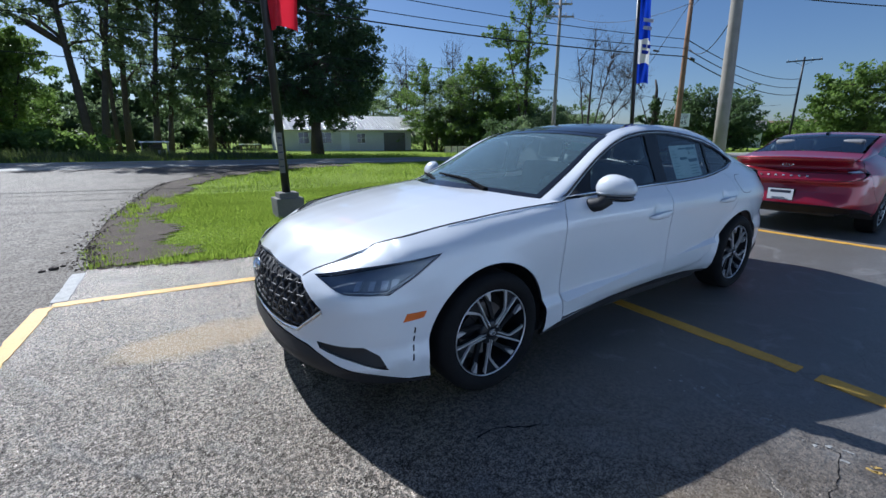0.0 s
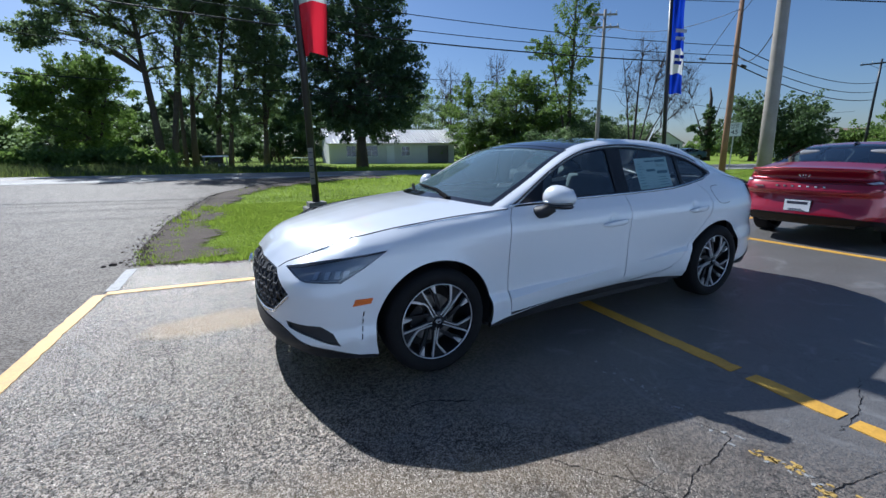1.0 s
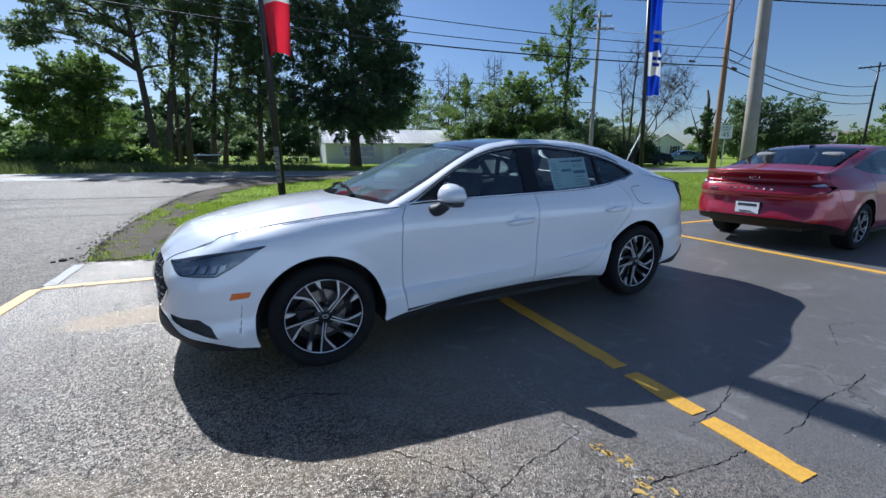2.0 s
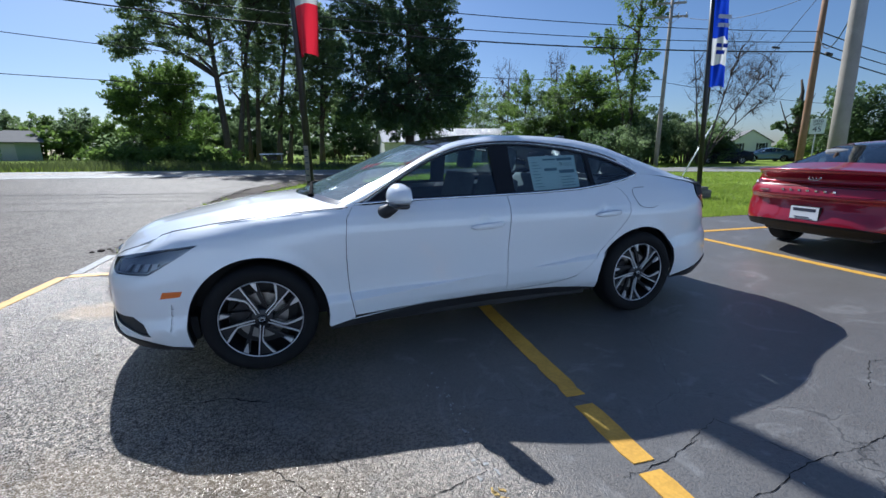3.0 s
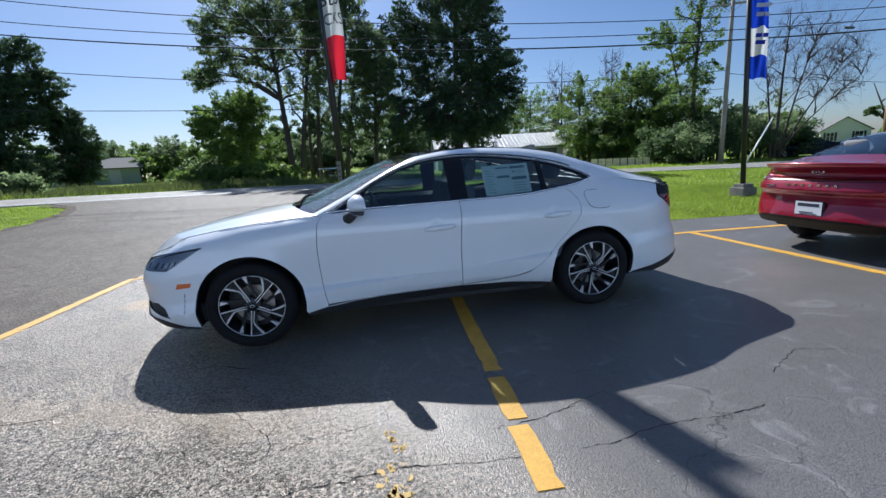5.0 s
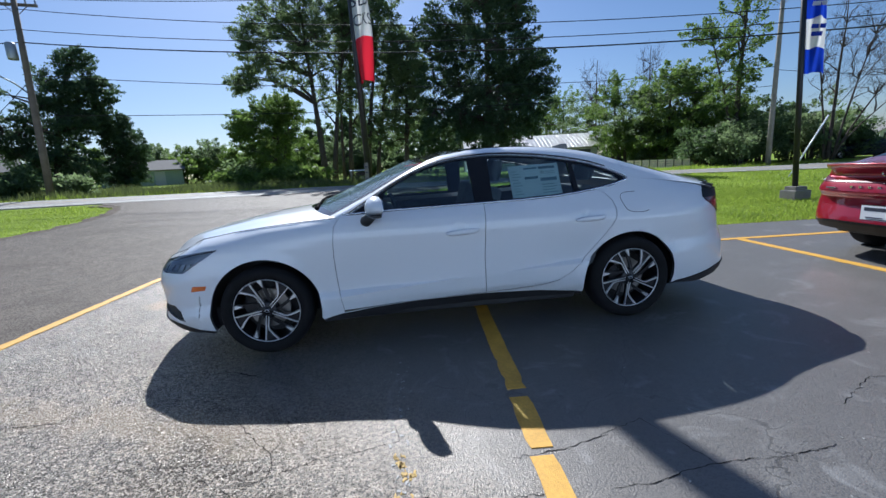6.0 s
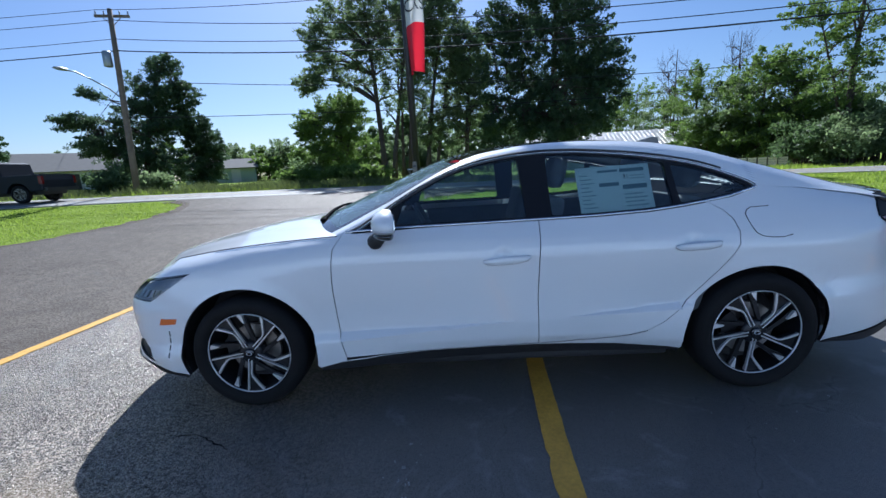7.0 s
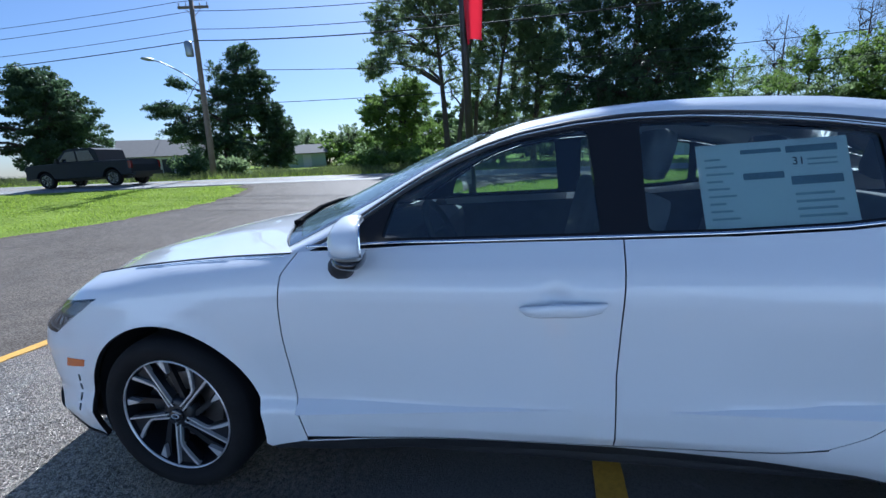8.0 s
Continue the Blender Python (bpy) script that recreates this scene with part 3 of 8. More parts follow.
TRACE = material("old_paint_trace", (0.30, 0.30, 0.29), 0.7, 0, 0.35, 14, 120)
CONCRETE = material("rough_concrete", (0.18, 0.172, 0.155), 0.85, 0, 0.25, 4, 60, 0.004, 90)
BARK = material("grey_brown_bark", (0.075, 0.058, 0.045), 0.9, 0, 0.35, 5, 40, 0.02, 30)
POLE_WOOD = material("weathered_pole_wood", (0.19, 0.15, 0.12), 0.85, 0, 0.25, 3, 60, 0.004, 60)
POLE_BROWN = material("brown_pole_wood", (0.24, 0.135, 0.075), 0.8, 0, 0.2, 3, 60, 0.004, 60)
POLE_GREY = material("grey_pole_wood", (0.30, 0.27, 0.24), 0.8, 0, 0.2, 3, 60, 0.004, 60)
STEEL_DARK = material("dark_painted_steel", (0.02, 0.021, 0.024), 0.4, 0.2, 0.2, 6, 120)
STEEL = material("galvanised_steel", (0.42, 0.43, 0.44), 0.45, 0.8, 0.15, 8, 120)
WIRE = material("black_cable", (0.012, 0.012, 0.013), 0.6, 0, 0.1, 5, 60)
LEAF_A = leafy("maple_leaf", (0.14, 0.195, 0.09), (0.24, 0.31, 0.14), 0.70)
LEAF_B = leafy("dark_leaf", (0.076, 0.12, 0.05), (0.14, 0.205, 0.08), 0.62)
LEAF_D = leafy("deep_green_leaf", (0.054, 0.092, 0.046), (0.105, 0.158, 0.075), 0.55)
LEAF_C = leafy("light_leaf", (0.105, 0.165, 0.036), (0.20, 0.29, 0.065), 0.62)
SIDING = material("white_siding", (0.62, 0.62, 0.60), 0.6, 0, 0.06, 2, 40)
# for the added bounce wall alone; its blue cools the light on the car
BOUNCE_BLUE = material("blue_grey_bounce_wall", (0.50, 0.62, 0.78), 0.6, 0, 0.06, 2, 40)
SIDING_GREEN = material("pale_green_siding", (0.38, 0.45, 0.38), 0.7, 0, 0.06, 2, 40)
SHINGLE = material("grey_shingle", (0.16, 0.155, 0.15), 0.9, 0, 0.2, 3, 50, random_each=0.3)
SHINGLE_BROWN = material("brown_shingle", (0.20, 0.13, 0.10), 0.9, 0, 0.2, 3, 50)
ROOF_METAL = material("ribbed_metal_roof", (0.55, 0.54, 0.52), 0.4, 0.5, 0.1, 2, 40)
PANE = material("dark_window_pane", (0.02, 0.025, 0.03), 0.08, 0, 0.1, 3, 40, coat=0.5)
SHUTTER = material("dark_shutter", (0.03, 0.033, 0.04), 0.6, 0, 0.1, 3, 40)
TIMBER = material("pale_timber", (0.80, 0.68, 0.50), 0.8, 0, 0.15, 4, 60, random_each=0.3)
FLAG_RED = leafy("red_flag_cloth", (0.62, 0.015, 0.03), (0.70, 0.02, 0.04), 0.45)
FLAG_WHITE = leafy("white_flag_cloth", (0.60, 0.60, 0.60), (0.66, 0.66, 0.66), 0.45)
FLAG_BLUE = leafy("blue_flag_cloth", (0.012, 0.035, 0.40), (0.015, 0.045, 0.46), 0.45)


# ---- ground ----
def smooth_step(a, b, x):
    t = np.clip((np.asarray(x, float) - a) / (b - a), 0, 1)
    return t * t * (3 - 2 * t)


def lie(x, y):
    """The ground's height: level at the cars, rising gently to the highway and along it."""
    x, y = np.asarray(x, float), np.asarray(y, float)
    return np.clip((26 - x) * 0.0175, 0, 1.6) * smooth_step(3.5, 20, y)


def drape(name, outline, lift, mat, step=1.0, thick=0.0, kind="structure", label="", smooth=True):
    """A sheet with that outline, laid over the ground, with an edge of some thickness."""
    ring = dense(outline, step)
    lo, hi = ring.min(0), ring.max(0)
    g = np.stack(np.meshgrid(np.arange(lo[0], hi[0], step), np.arange(lo[1], hi[1], step)), -1).reshape(-1, 2)
    g = g[inside(ring, g)] if len(g) else g
    if len(g):
        d = np.min(np.hypot(g[:, None, 0] - ring[None, :, 0], g[:, None, 1] - ring[None, :, 1]), axis=1)
        g = g[d > step * 0.4]
    pts = np.vstack([ring, g])
    v2, _, tris, _, _, _ = delaunay_2d_cdt([Vector(p) for p in pts], [(i, (i + 1) % len(ring)) for i in range(len(ring))], [], 1, 1e-6)
    v2 = np.array([tuple(v) for v in v2])
    tris = [t for t in tris if inside(ring, v2[list(t)].mean(0)[None])[0]]
    V = np.column_stack([v2, lie(v2[:, 0], v2[:, 1]) + lift])
    F = []
    for t in tris:
        a, b, c = (v2[i] for i in t)
        F.append(tuple(t) if (b[0] - a[0]) * (c[1] - a[1]) - (b[1] - a[1]) * (c[0] - a[0]) > 0 else tuple(t[::-1]))
    if thick:
        k = len(V)
        low = np.column_stack([ring, lie(ring[:, 0], ring[:, 1]) + lift - thick])
        top = np.column_stack([ring, lie(ring[:, 0], ring[:, 1]) + lift])
        V = np.vstack([V, top, low])
        n = len(ring)
        F += [(k + i, k + n + i, k + n + (i + 1) % n, k + (i + 1) % n) for i in range(n)]
    ob = link_mesh(name, V, F, mat)
    if kind:
        tagged(ob, label, kind=kind)
    return ob


xs = np.concatenate([-np.geomspace(900, 42, 22), np.arange(-40, 60.1, 2.0), np.geomspace(62, 900, 22)])
ys = np.concatenate([-np.geomspace(900, 22, 18), np.arange(-20, 60.1, 2.0), np.geomspace(62, 900, 22)])
X, Y = np.meshgrid(xs, ys)
nx = len(xs)
V = np.column_stack([X.ravel(), Y.ravel(), (lie(X, Y) - 0.03).ravel()])
tagged(link_mesh("ground", V, [(j * nx + i, j * nx + i + 1, (j + 1) * nx + i + 1, (j + 1) * nx + i) for j in range(len(ys) - 1) for i in range(nx - 1)], GRASS, smooth=True), "mown green grass and verges", kind="structure")

EDGE_R = [(-2.1, 4.15), (-2.25, 5.3), (-2.12, 7.5), (-1.75, 9.8), (-1.24, 11.9), (-0.3, 13.4), (0.94, 14.6), (3.0, 15.7), (5.2, 16.3)]
EDGE_L = [(-10.9, 15.6), (-9.6, 14.6), (-8.9, 13.4), (-8.45, 12.2), (-8.3, 10.8), (-8.4, 9.2), (-9.0, 7.5), (-9.9, 5.9), (-11.5, 4.6), (-15, 3.6), (-60, 1.0)]
lot = drape("pavement", [(-3.7, -40), (60, -40), (60, 1.2), (12, 3.0), (8.3, 3.38), (6.65, 3.55), (3.0, 3.56), (-0.54, 3.67), (-1.38, 3.9), (-2.1, 4.15), (-2.24, 3.4), (-2.5, 0.8)], 0.0, LOT, 2.5, 0.05, label="worn asphalt parking lot, part sealed dark")
drape("side_road", [(-2.504, 0.8), (-2.244, 3.4), (-2.104, 4.15)] + EDGE_R[1:] + [(5.2, 17.2), (-11.2, 16.4)] + EDGE_L + [(-60, -40), (-3.704, -40)], 0.002, DRIVE, 1.6, 0.05, label="grey asphalt side road joining the highway")
NEAR = [(-140, 5.0), (-60, 11.6), (-23, 14.9), (-12, 15.95), (0, 16.5), (10.5, 17.2), (17, 16.9), (22, 15.6), (40, 9.5), (140, -24)]
FAR = [(140, -16), (42, 16.5), (28, 21.6), (18.6, 21.9), (-1, 20.9), (-16, 19.5), (-28, 18.3), (-60, 15.4), (-140, 9.0)]
drape("road", NEAR + FAR, 0.008, HIGHWAY, 2.0, 0.05, label="pale two-lane highway asphalt")


def along(line, lo, hi, width, name, lift, mat, off=0.0, parent=None):
    """A painted stripe beside a line, from x = lo to x = hi."""
    x = np.arange(lo, hi + 0.01, 1.0)
    k = np.array(sorted(line))
    y = np.interp(x, k[:, 0], k[:, 1]) + off
    return drape(name, list(zip(x, y - width / 2)) + list(zip(x[::-1], y[::-1] + width / 2)), lift, mat, 1.5)


along(NEAR, -120, 110, 0.14, "road_line", 0.013, WHITE_LINE, 0.45)
along(FAR, -120, 110, 0.14, "road_line", 0.013, WHITE_LINE, -0.45)
along([((a[0] + b[0]) / 2, (a[1] + b[1]) / 2) for a, b in zip(NEAR, FAR[::-1])], -120, 110, 0.12, "road_line", 0.013, YELLOW_OLD, 0.12)

# bare soil and thatch along the verge
rs = np.random.RandomState(4)
def ragged_band(line, w0, w1, rs, side=1):
    p = catmull(line, len(line) * 8)
    t = np.gradient(p, axis=0)
    t /= np.hypot(*t.T)[:, None]
    n = np.stack([t[:, 1], -t[:, 0]], 1) * side
    w = w0 + (w1 - w0) * rs.rand(len(p))
    w = np.convolve(np.pad(w, 1, mode="edge"), [0.3, 0.4, 0.3], "valid")
    w = np.interp(np.linspace(0, 1, 6 * len(p)), np.linspace(0, 1, len(p)), w) + (w1 - w0) * 0.35 * (rs.rand(6 * len(p)) - 0.5)
    p, n = (np.column_stack([np.interp(np.linspace(0, 1, 6 * len(p)), np.linspace(0, 1, len(p)), q[:, k]) for k in (0, 1)]) for q in (p, n))
    return [tuple(q) for q in p - n * 0.06] + [tuple(q) for q in (p + n * w[:, None])[::-1]]
drape("soil_verge", ragged_band(EDGE_R, 0.5, 1.25, rs), -0.006, SOIL, 0.5, label="bare brown soil along the grass edge")
drape("soil_verge", ragged_band(EDGE_L[:9], 0.25, 0.6, rs, 1), -0.006, SOIL, 0.5, label="thin bare soil along the grass edge")
drape("soil_verge", ragged_band([(-2.1, 4.15), (-1.38, 3.9), (-0.54, 3.67), (3.0, 3.56), (6.65, 3.55), (12, 3.0)], 0.03, 0.14, rs, -1), -0.012, SOIL, 0.4, label="thin soil edge between lawn and asphalt")


def blades(name, outline, count, tall, seed, label, keep=None, mat=None):
    """Grass blades as one mesh, thickest near the lot."""
    r = np.random.RandomState(seed)
    ring = np.array(outline)
    lo, hi = ring.min(0), ring.max(0)
    p = lo + (hi - lo) * r.rand(count * 4, 2)
    p = p[inside(ring, p)]
    if keep is not None:
        p = p[keep(p, r)]
    p = p[:count]
    n = len(p)
    h = tall * (0.5 + r.rand(n)) * (0.7 + 0.6 * (np.sin(p[:, 0] * 1.3) * np.cos(p[:, 1] * 1.1) + 0.5))
    h = np.clip(h, tall * 0.4, tall * 2.2)
    a = r.rand(n) * 2 * np.pi
    w = 0.0035 + 0.006 * r.rand(n)
    far = np.clip(np.hypot(p[:, 0] - 0.5, p[:, 1] + 2.5) / 8, 1, 3)
    w = w * far
    z = lie(p[:, 0], p[:, 1]) - 0.03
    dx, dy = np.cos(a), np.sin(a)
    lean = h * (0.2 + 0.5 * r.rand(n))
    V = np.empty((n, 3, 3))
    V[:, 0] = np.column_stack([p[:, 0] - dy * w, p[:, 1] + dx * w, z])
    V[:, 1] = np.column_stack([p[:, 0] + dy * w, p[:, 1] - dx * w, z])
    V[:, 2] = np.column_stack([p[:, 0] + dx * lean, p[:, 1] + dy * lean, z + h])
    ob = link_mesh(name, V.reshape(-1, 3), np.arange(3 * n).reshape(-1, 3), mat or BLADE)
    return tagged(ob, label, "grass", kind="stuff")


def off_edge(edge, near_w, fade, tufts):
    """Keeps blades off the bare strip along an edge, but for scattered tufts."""
    line = catmull(edge, 90)
    def keep(p, r):
        d = np.min(np.hypot(p[:, None, 0] - line[None, :, 0], p[:, None, 1] - line[None, :, 1]), axis=1)
        clump = np.sin(p[:, 0] * 7.1 + 2 * np.sin(p[:, 1] * 3.3)) * np.sin(p[:, 1] * 6.3 + 2 * np.cos(p[:, 0] * 4.1))
        d = d + 0.28 * (np.sin(p[:, 1] * 2.7 + p[:, 0]) * np.cos(p[:, 0] * 5.3 - p[:, 1] * 1.9))
        return r.rand(len(p)) < np.maximum(np.clip((d - near_w) / fade, 0.02, 1), tufts * (clump > 0.45))
    return keep
off_soil = off_edge(EDGE_R, 0.55, 0.55, 0.55)
off_soil_west = off_edge(EDGE_L[:9], 0.3, 0.25, 0.08)
blades("grass", EDGE_R + [(10.5, 16.9), (17, 16.6), (22, 15.2), (34, 11.2), (34, 2.4), (12, 3.06), (8.3, 3.42), (6.65, 3.58), (3.0, 3.6), (-0.54, 3.7), (-1.38, 3.95)], 90000, 0.055, 1, "green lawn between lot and highway", off_soil)
blades("grass", [(-2.1, 4.2), (-2.2, 5.3), (-2.1, 7.5), (-1.6, 9.5), (4.5, 9.5), (4.5, 3.62), (-0.54, 3.7), (-1.38, 3.95)], 110000, 0.042, 6, "short green lawn beside the asphalt lot", off_soil)
blades("grass", [(5.5, 3.62), (8.3, 3.45), (14, 3.0), (16, 9), (6, 10)], 80000, 0.042, 7, "short green lawn beside the asphalt lot")
blades("grass", [(-10.8, 15.5), (-9.5, 14.4), (-8.8, 13.2), (-8.45, 10.8), (-8.55, 9.2), (-9.15, 7.5), (-10.0, 6.0), (-11.5, 4.7), (-15, 3.7), (-34, 2.6), (-34, 13.6)], 60000, 0.036, 2, "green lawn on the far side of the side road", off_soil_west)
blades("grass", [(-45, 17.5), (-16, 19.8), (-1, 21.2), (18, 22.2), (30, 21.6), (34, 26), (10, 30), (-12, 30), (-45, 27)], 26000, 0.16, 3, "taller green roadside grass beyond the highway")


blades("weeds", [(-45, 18.6), (-28, 19.4), (-12, 20.6), (-1, 21.6), (5, 22.4), (5, 27), (-12, 29), (-45, 27)], 42000, 0.30, 9, "rough tall green weeds beyond the highway", mat=WEED)


def spill(name, line, width, count, size, seed, mat, label):
    """Loose crumbs of soil strewn along a line, thinning outwards, as one mesh."""
    r = np.random.RandomState(seed)
    p = catmull(line, 200)[r.randint(0, 200, count)] + r.randn(count, 2) * width
    s = size * (0.4 + r.rand(count) ** 3)
    z = lie(p[:, 0], p[:, 1])
    corner = np.array([(1, 0, 0), (-0.4, 0.9, 0), (-0.5, -0.8, 0), (0, 0, 1)], float)
    a = r.rand(count) * 6.28
    V = np.empty((count, 4, 3))
    for k in range(4):
        x, y = corner[k, 0] * s, corner[k, 1] * s
        V[:, k] = np.column_stack([p[:, 0] + x * np.cos(a) - y * np.sin(a), p[:, 1] + x * np.sin(a) + y * np.cos(a), z + 0.002 + corner[k, 2] * s * 0.6])
    F = np.array([(0, 1, 3), (1, 2, 3), (2, 0, 3)])
    F = (np.arange(count)[:, None, None] * 4 + F[None]).reshape(-1, 3)
    return tagged(link_mesh(name, V.reshape(-1, 3), F, mat), label, "soil", kind="stuff")


spill("soil_crumbs", EDGE_R[:5], 0.09, 900, 0.022, 31, SOIL, "loose soil crumbs along the grass edge")
spill("soil_crumbs", [(-2.1, 4.15), (-1.38, 3.9), (-0.54, 3.67), (3.0, 3.56)], 0.06, 700, 0.016, 32, SOIL, "loose soil crumbs along the lot edge")
def clumps(p, r):
    f = np.sin(p[:, 0] * 9 + 2 * np.sin(p[:, 1] * 7)) * np.cos(p[:, 1] * 8 + 1.3)
    return r.rand(len(p)) < np.clip(f * 1.6, 0, 1)
blades("grass", [(-2.2, 4.1), (-2.3, 5.3), (-2.2, 7.5), (-1.7, 9.3), (-1.3, 9.3), (-1.7, 7.4), (-1.75, 5.4), (-1.6, 4.4), (-0.5, 3.95), (-0.5, 3.62), (-1.38, 3.84)], 3800, 0.075, 8, "ragged grass tufts at the lot corner", clumps)

# ---- paint and cracks on the lot ----
def stripe(name, pts, width, mat, parent, seed, lift=0.005):
    """A painted stripe with chipped edges."""
    r = np.random.RandomState(seed)
    pts = np.array(pts, float)
    seg = np.hypot(*np.diff(pts, axis=0).T)
    s = np.concatenate([[0], np.cumsum(seg)])
    k = max(4, int(s[-1] / 0.06))
    t = np.linspace(0, s[-1], k)
    p = np.column_stack([np.interp(t, s, pts[:, i]) for i in (0, 1)])
    d = np.gradient(p, axis=0)
    d /= np.hypot(*d.T)[:, None]
    n = np.stack([-d[:, 1], d[:, 0]], 1)
    wl, wr = (width / 2 + 0.0018 * r.randn(k) - 0.012 * (r.rand(k) < 0.06) for _ in range(2))
    ring = np.vstack([p + n * wl[:, None], (p - n * wr[:, None])[::-1]])
    m = len(ring)
    V = np.vstack([np.column_stack([ring, lie(ring[:, 0], ring[:, 1]) + lift]), np.column_stack([ring, lie(ring[:, 0], ring[:, 1]) - 0.004])])
    F = [(i, i + 1, m - 2 - i, m - 1 - i) for i in range(k - 1)]
    F = [f[::-1] for f in F] + [(i, i + m, (i + 1) % m + m, (i + 1) % m) for i in range(m)]
    return link_mesh(name, V, F, mat, parent)


BACK = [(-2.24, 3.0), (-0.7, 2.78), (1.85, 2.68), (5.9, 2.43), (7.6, 2.27), (14, 1.7)]
for k, (a, b) in enumerate(zip(BACK, BACK[1:])):
    stripe("bay_line", [a, b], 0.11, YELLOW, lot, 20 + k)
for k, ln in enumerate(([(-2.28, 2.97), (-2.36, 2.0), (-2.44, 0.9), (-2.62, -1.6)], [(1.81, 2.6), (1.75, 0.9), (1.70, 0.2), (1.665, -0.30), (1.63, -0.895)], [(1.618, -0.985), (1.585, -1.42)], [(1.578, -1.475), (1.552, -1.905)], [(5.98, 2.36), (5.90, -0.6), (5.86, -1.9)], [(10.0, 2.0), (9.9, -2.0)])):
    stripe("bay_line", ln, 0.115, YELLOW, lot, 40 + k)
stripe("bay_line", [(-2.21, 3.07), (-2.17, 4.0)], 0.12, TRACE, lot, 50)


def crack(pts, width, seed):
    """A jagged open crack, wider in places."""
    r = np.random.RandomState(seed)
    out = [np.array(pts[0], float)]
    for a, b in zip(pts, pts[1:]):
        a, b = np.array(a, float), np.array(b, float)
        k = max(2, int(np.hypot(*(b - a)) / 0.025))
        for i in range(1, k + 1):
            out.append(a + (b - a) * i / k + r.randn(2) * 0.005 * (i < k))
    p = np.array(out)
    d = np.gradient(p, axis=0)
    d /= np.maximum(np.hypot(*d.T), 1e-6)[:, None]
    n = np.stack([-d[:, 1], d[:, 0]], 1)
    w = width * 0.55 * (0.2 + 1.1 * r.rand(len(p)))
    w[0] = w[-1] = 0.0008
    V = np.column_stack([np.vstack([p + n * w[:, None], p - n * w[:, None]]), np.full(2 * len(p), 0.0022)])
    k = len(p)
    return link_mesh("crack", V, [(i, i + k, i + k + 1, i + 1) for i in range(k - 1)], CRACK, lot)


for k, (w, pts) in enumerate((
    (0.004, [(0.04, -0.88), (0.21, -1.11), (0.31, -1.21), (0.34, -1.30), (0.32, -1.40)]),
    (0.003, [(0.31, -1.21), (0.37, -1.04), (0.31, -0.91)]),
    (0.004, [(0.09, -1.58), (0.26, -1.41), (0.56, -1.29), (0.73, -1.28), (0.93, -1.24), (0.91, -1.10)]),
    (0.0055, [(0.30, -1.72), (0.51, -1.64), (0.70, -1.64), (0.90, -1.61), (1.05, -1.63), (1.27, -1.67), (1.43, -1.69), (1.60, -1.68)]),
    (0.004, [(1.44, -1.46), (1.58, -1.46), (1.72, -1.44), (1.93, -1.39)]),
    (0.004, [(1.79, -1.71), (1.99, -1.71), (2.19, -1.67), (2.35, -1.66), (2.62, -1.68), (2.87, -1.65)]),
    (0.008, [(-1.45, -0.66), (-1.32, -0.68), (-1.15, -0.68), (-1.01, -0.69)]),
    (0.0025, [(-1.71, 1.53), (-1.57, 1.22), (-1.50, 0.88), (-1.49, 0.48), (-1.48, 0.17)]),
    (0.009, [(-0.32, -0.27), (-0.21, -0.26), (0.04, -0.40)]),
    (0.003, [(1.84, -1.41), (2.15, -1.30), (2.28, -1.66)]),
    (0.003, [(-0.4, -1.2), (-0.1, -1.22), (0.2, -1.45)]),
    (0.003, [(3.2, -1.4), (3.6, -1.2), (3.9, -1.3)]),
)):
    crack(pts, w, 60 + k)


def flake(x, y, size, mat, seed, chips=1):
    """A patch of old paint worn down to a few ragged chips."""
    r = np.random.RandomState(seed)
    V, F = [], []
    for c in range(chips):
        k = 14
        cx, cy = (x, y) if chips == 1 else (x + r.randn() * size * 0.5, y + r.randn() * size * 0.75)
        a = np.linspace(0, 2 * np.pi, k, endpoint=False) + r.rand() * 0.3
        q = 0.55 + 0.25 * np.sin(2 * a + 6 * r.rand()) + 0.16 * np.sin(3 * a + 6 * r.rand()) + 0.12 * r.rand(k)
        q = q * size * (1.0 if chips == 1 else 0.16 + 0.5 * r.rand() ** 2)
        n = len(V)
        V += [(cx + q[i] * math.cos(a[i]) * 0.8, cy + q[i] * math.sin(a[i]) * 1.2, 0.003) for i in range(k)]
        V += [(cx + q[i] * math.cos(a[i]) * 0.85, cy + q[i] * math.sin(a[i]) * 1.25, 0.0) for i in range(k)]
        F += [tuple(range(n, n + k))] + [(n + i, n + i + k, n + (i + 1) % k + k, n + (i + 1) % k) for i in range(k)]
    return link_mesh("paint_flake", V, F, mat, lot)


r5 = np.random.RandomState(9)
for k, (x, y, s) in enumerate(((0.94, -1.40, 0.05), (0.96, -1.47, 0.04), (0.92, -1.63, 0.05), (0.95, -1.74, 0.06), (0.93, -1.84, 0.05))):
    flake(x, y, s, YELLOW_OLD, 90 + k, 9)
for k in range(46):
    y = -0.35 - 1.25 * r5.rand()
    flake(0.94 + 0.03 * r5.randn(), y, 0.004 + 0.013 * r5.rand() ** 2, TRACE, 120 + k)
for k in range(60):
    flake(2.0 + 2.5 * r5.rand(), -2.4 + 2.4 * r5.rand(), 0.003 + 0.006 * r5.rand() ** 2, TRACE, 220 + k)
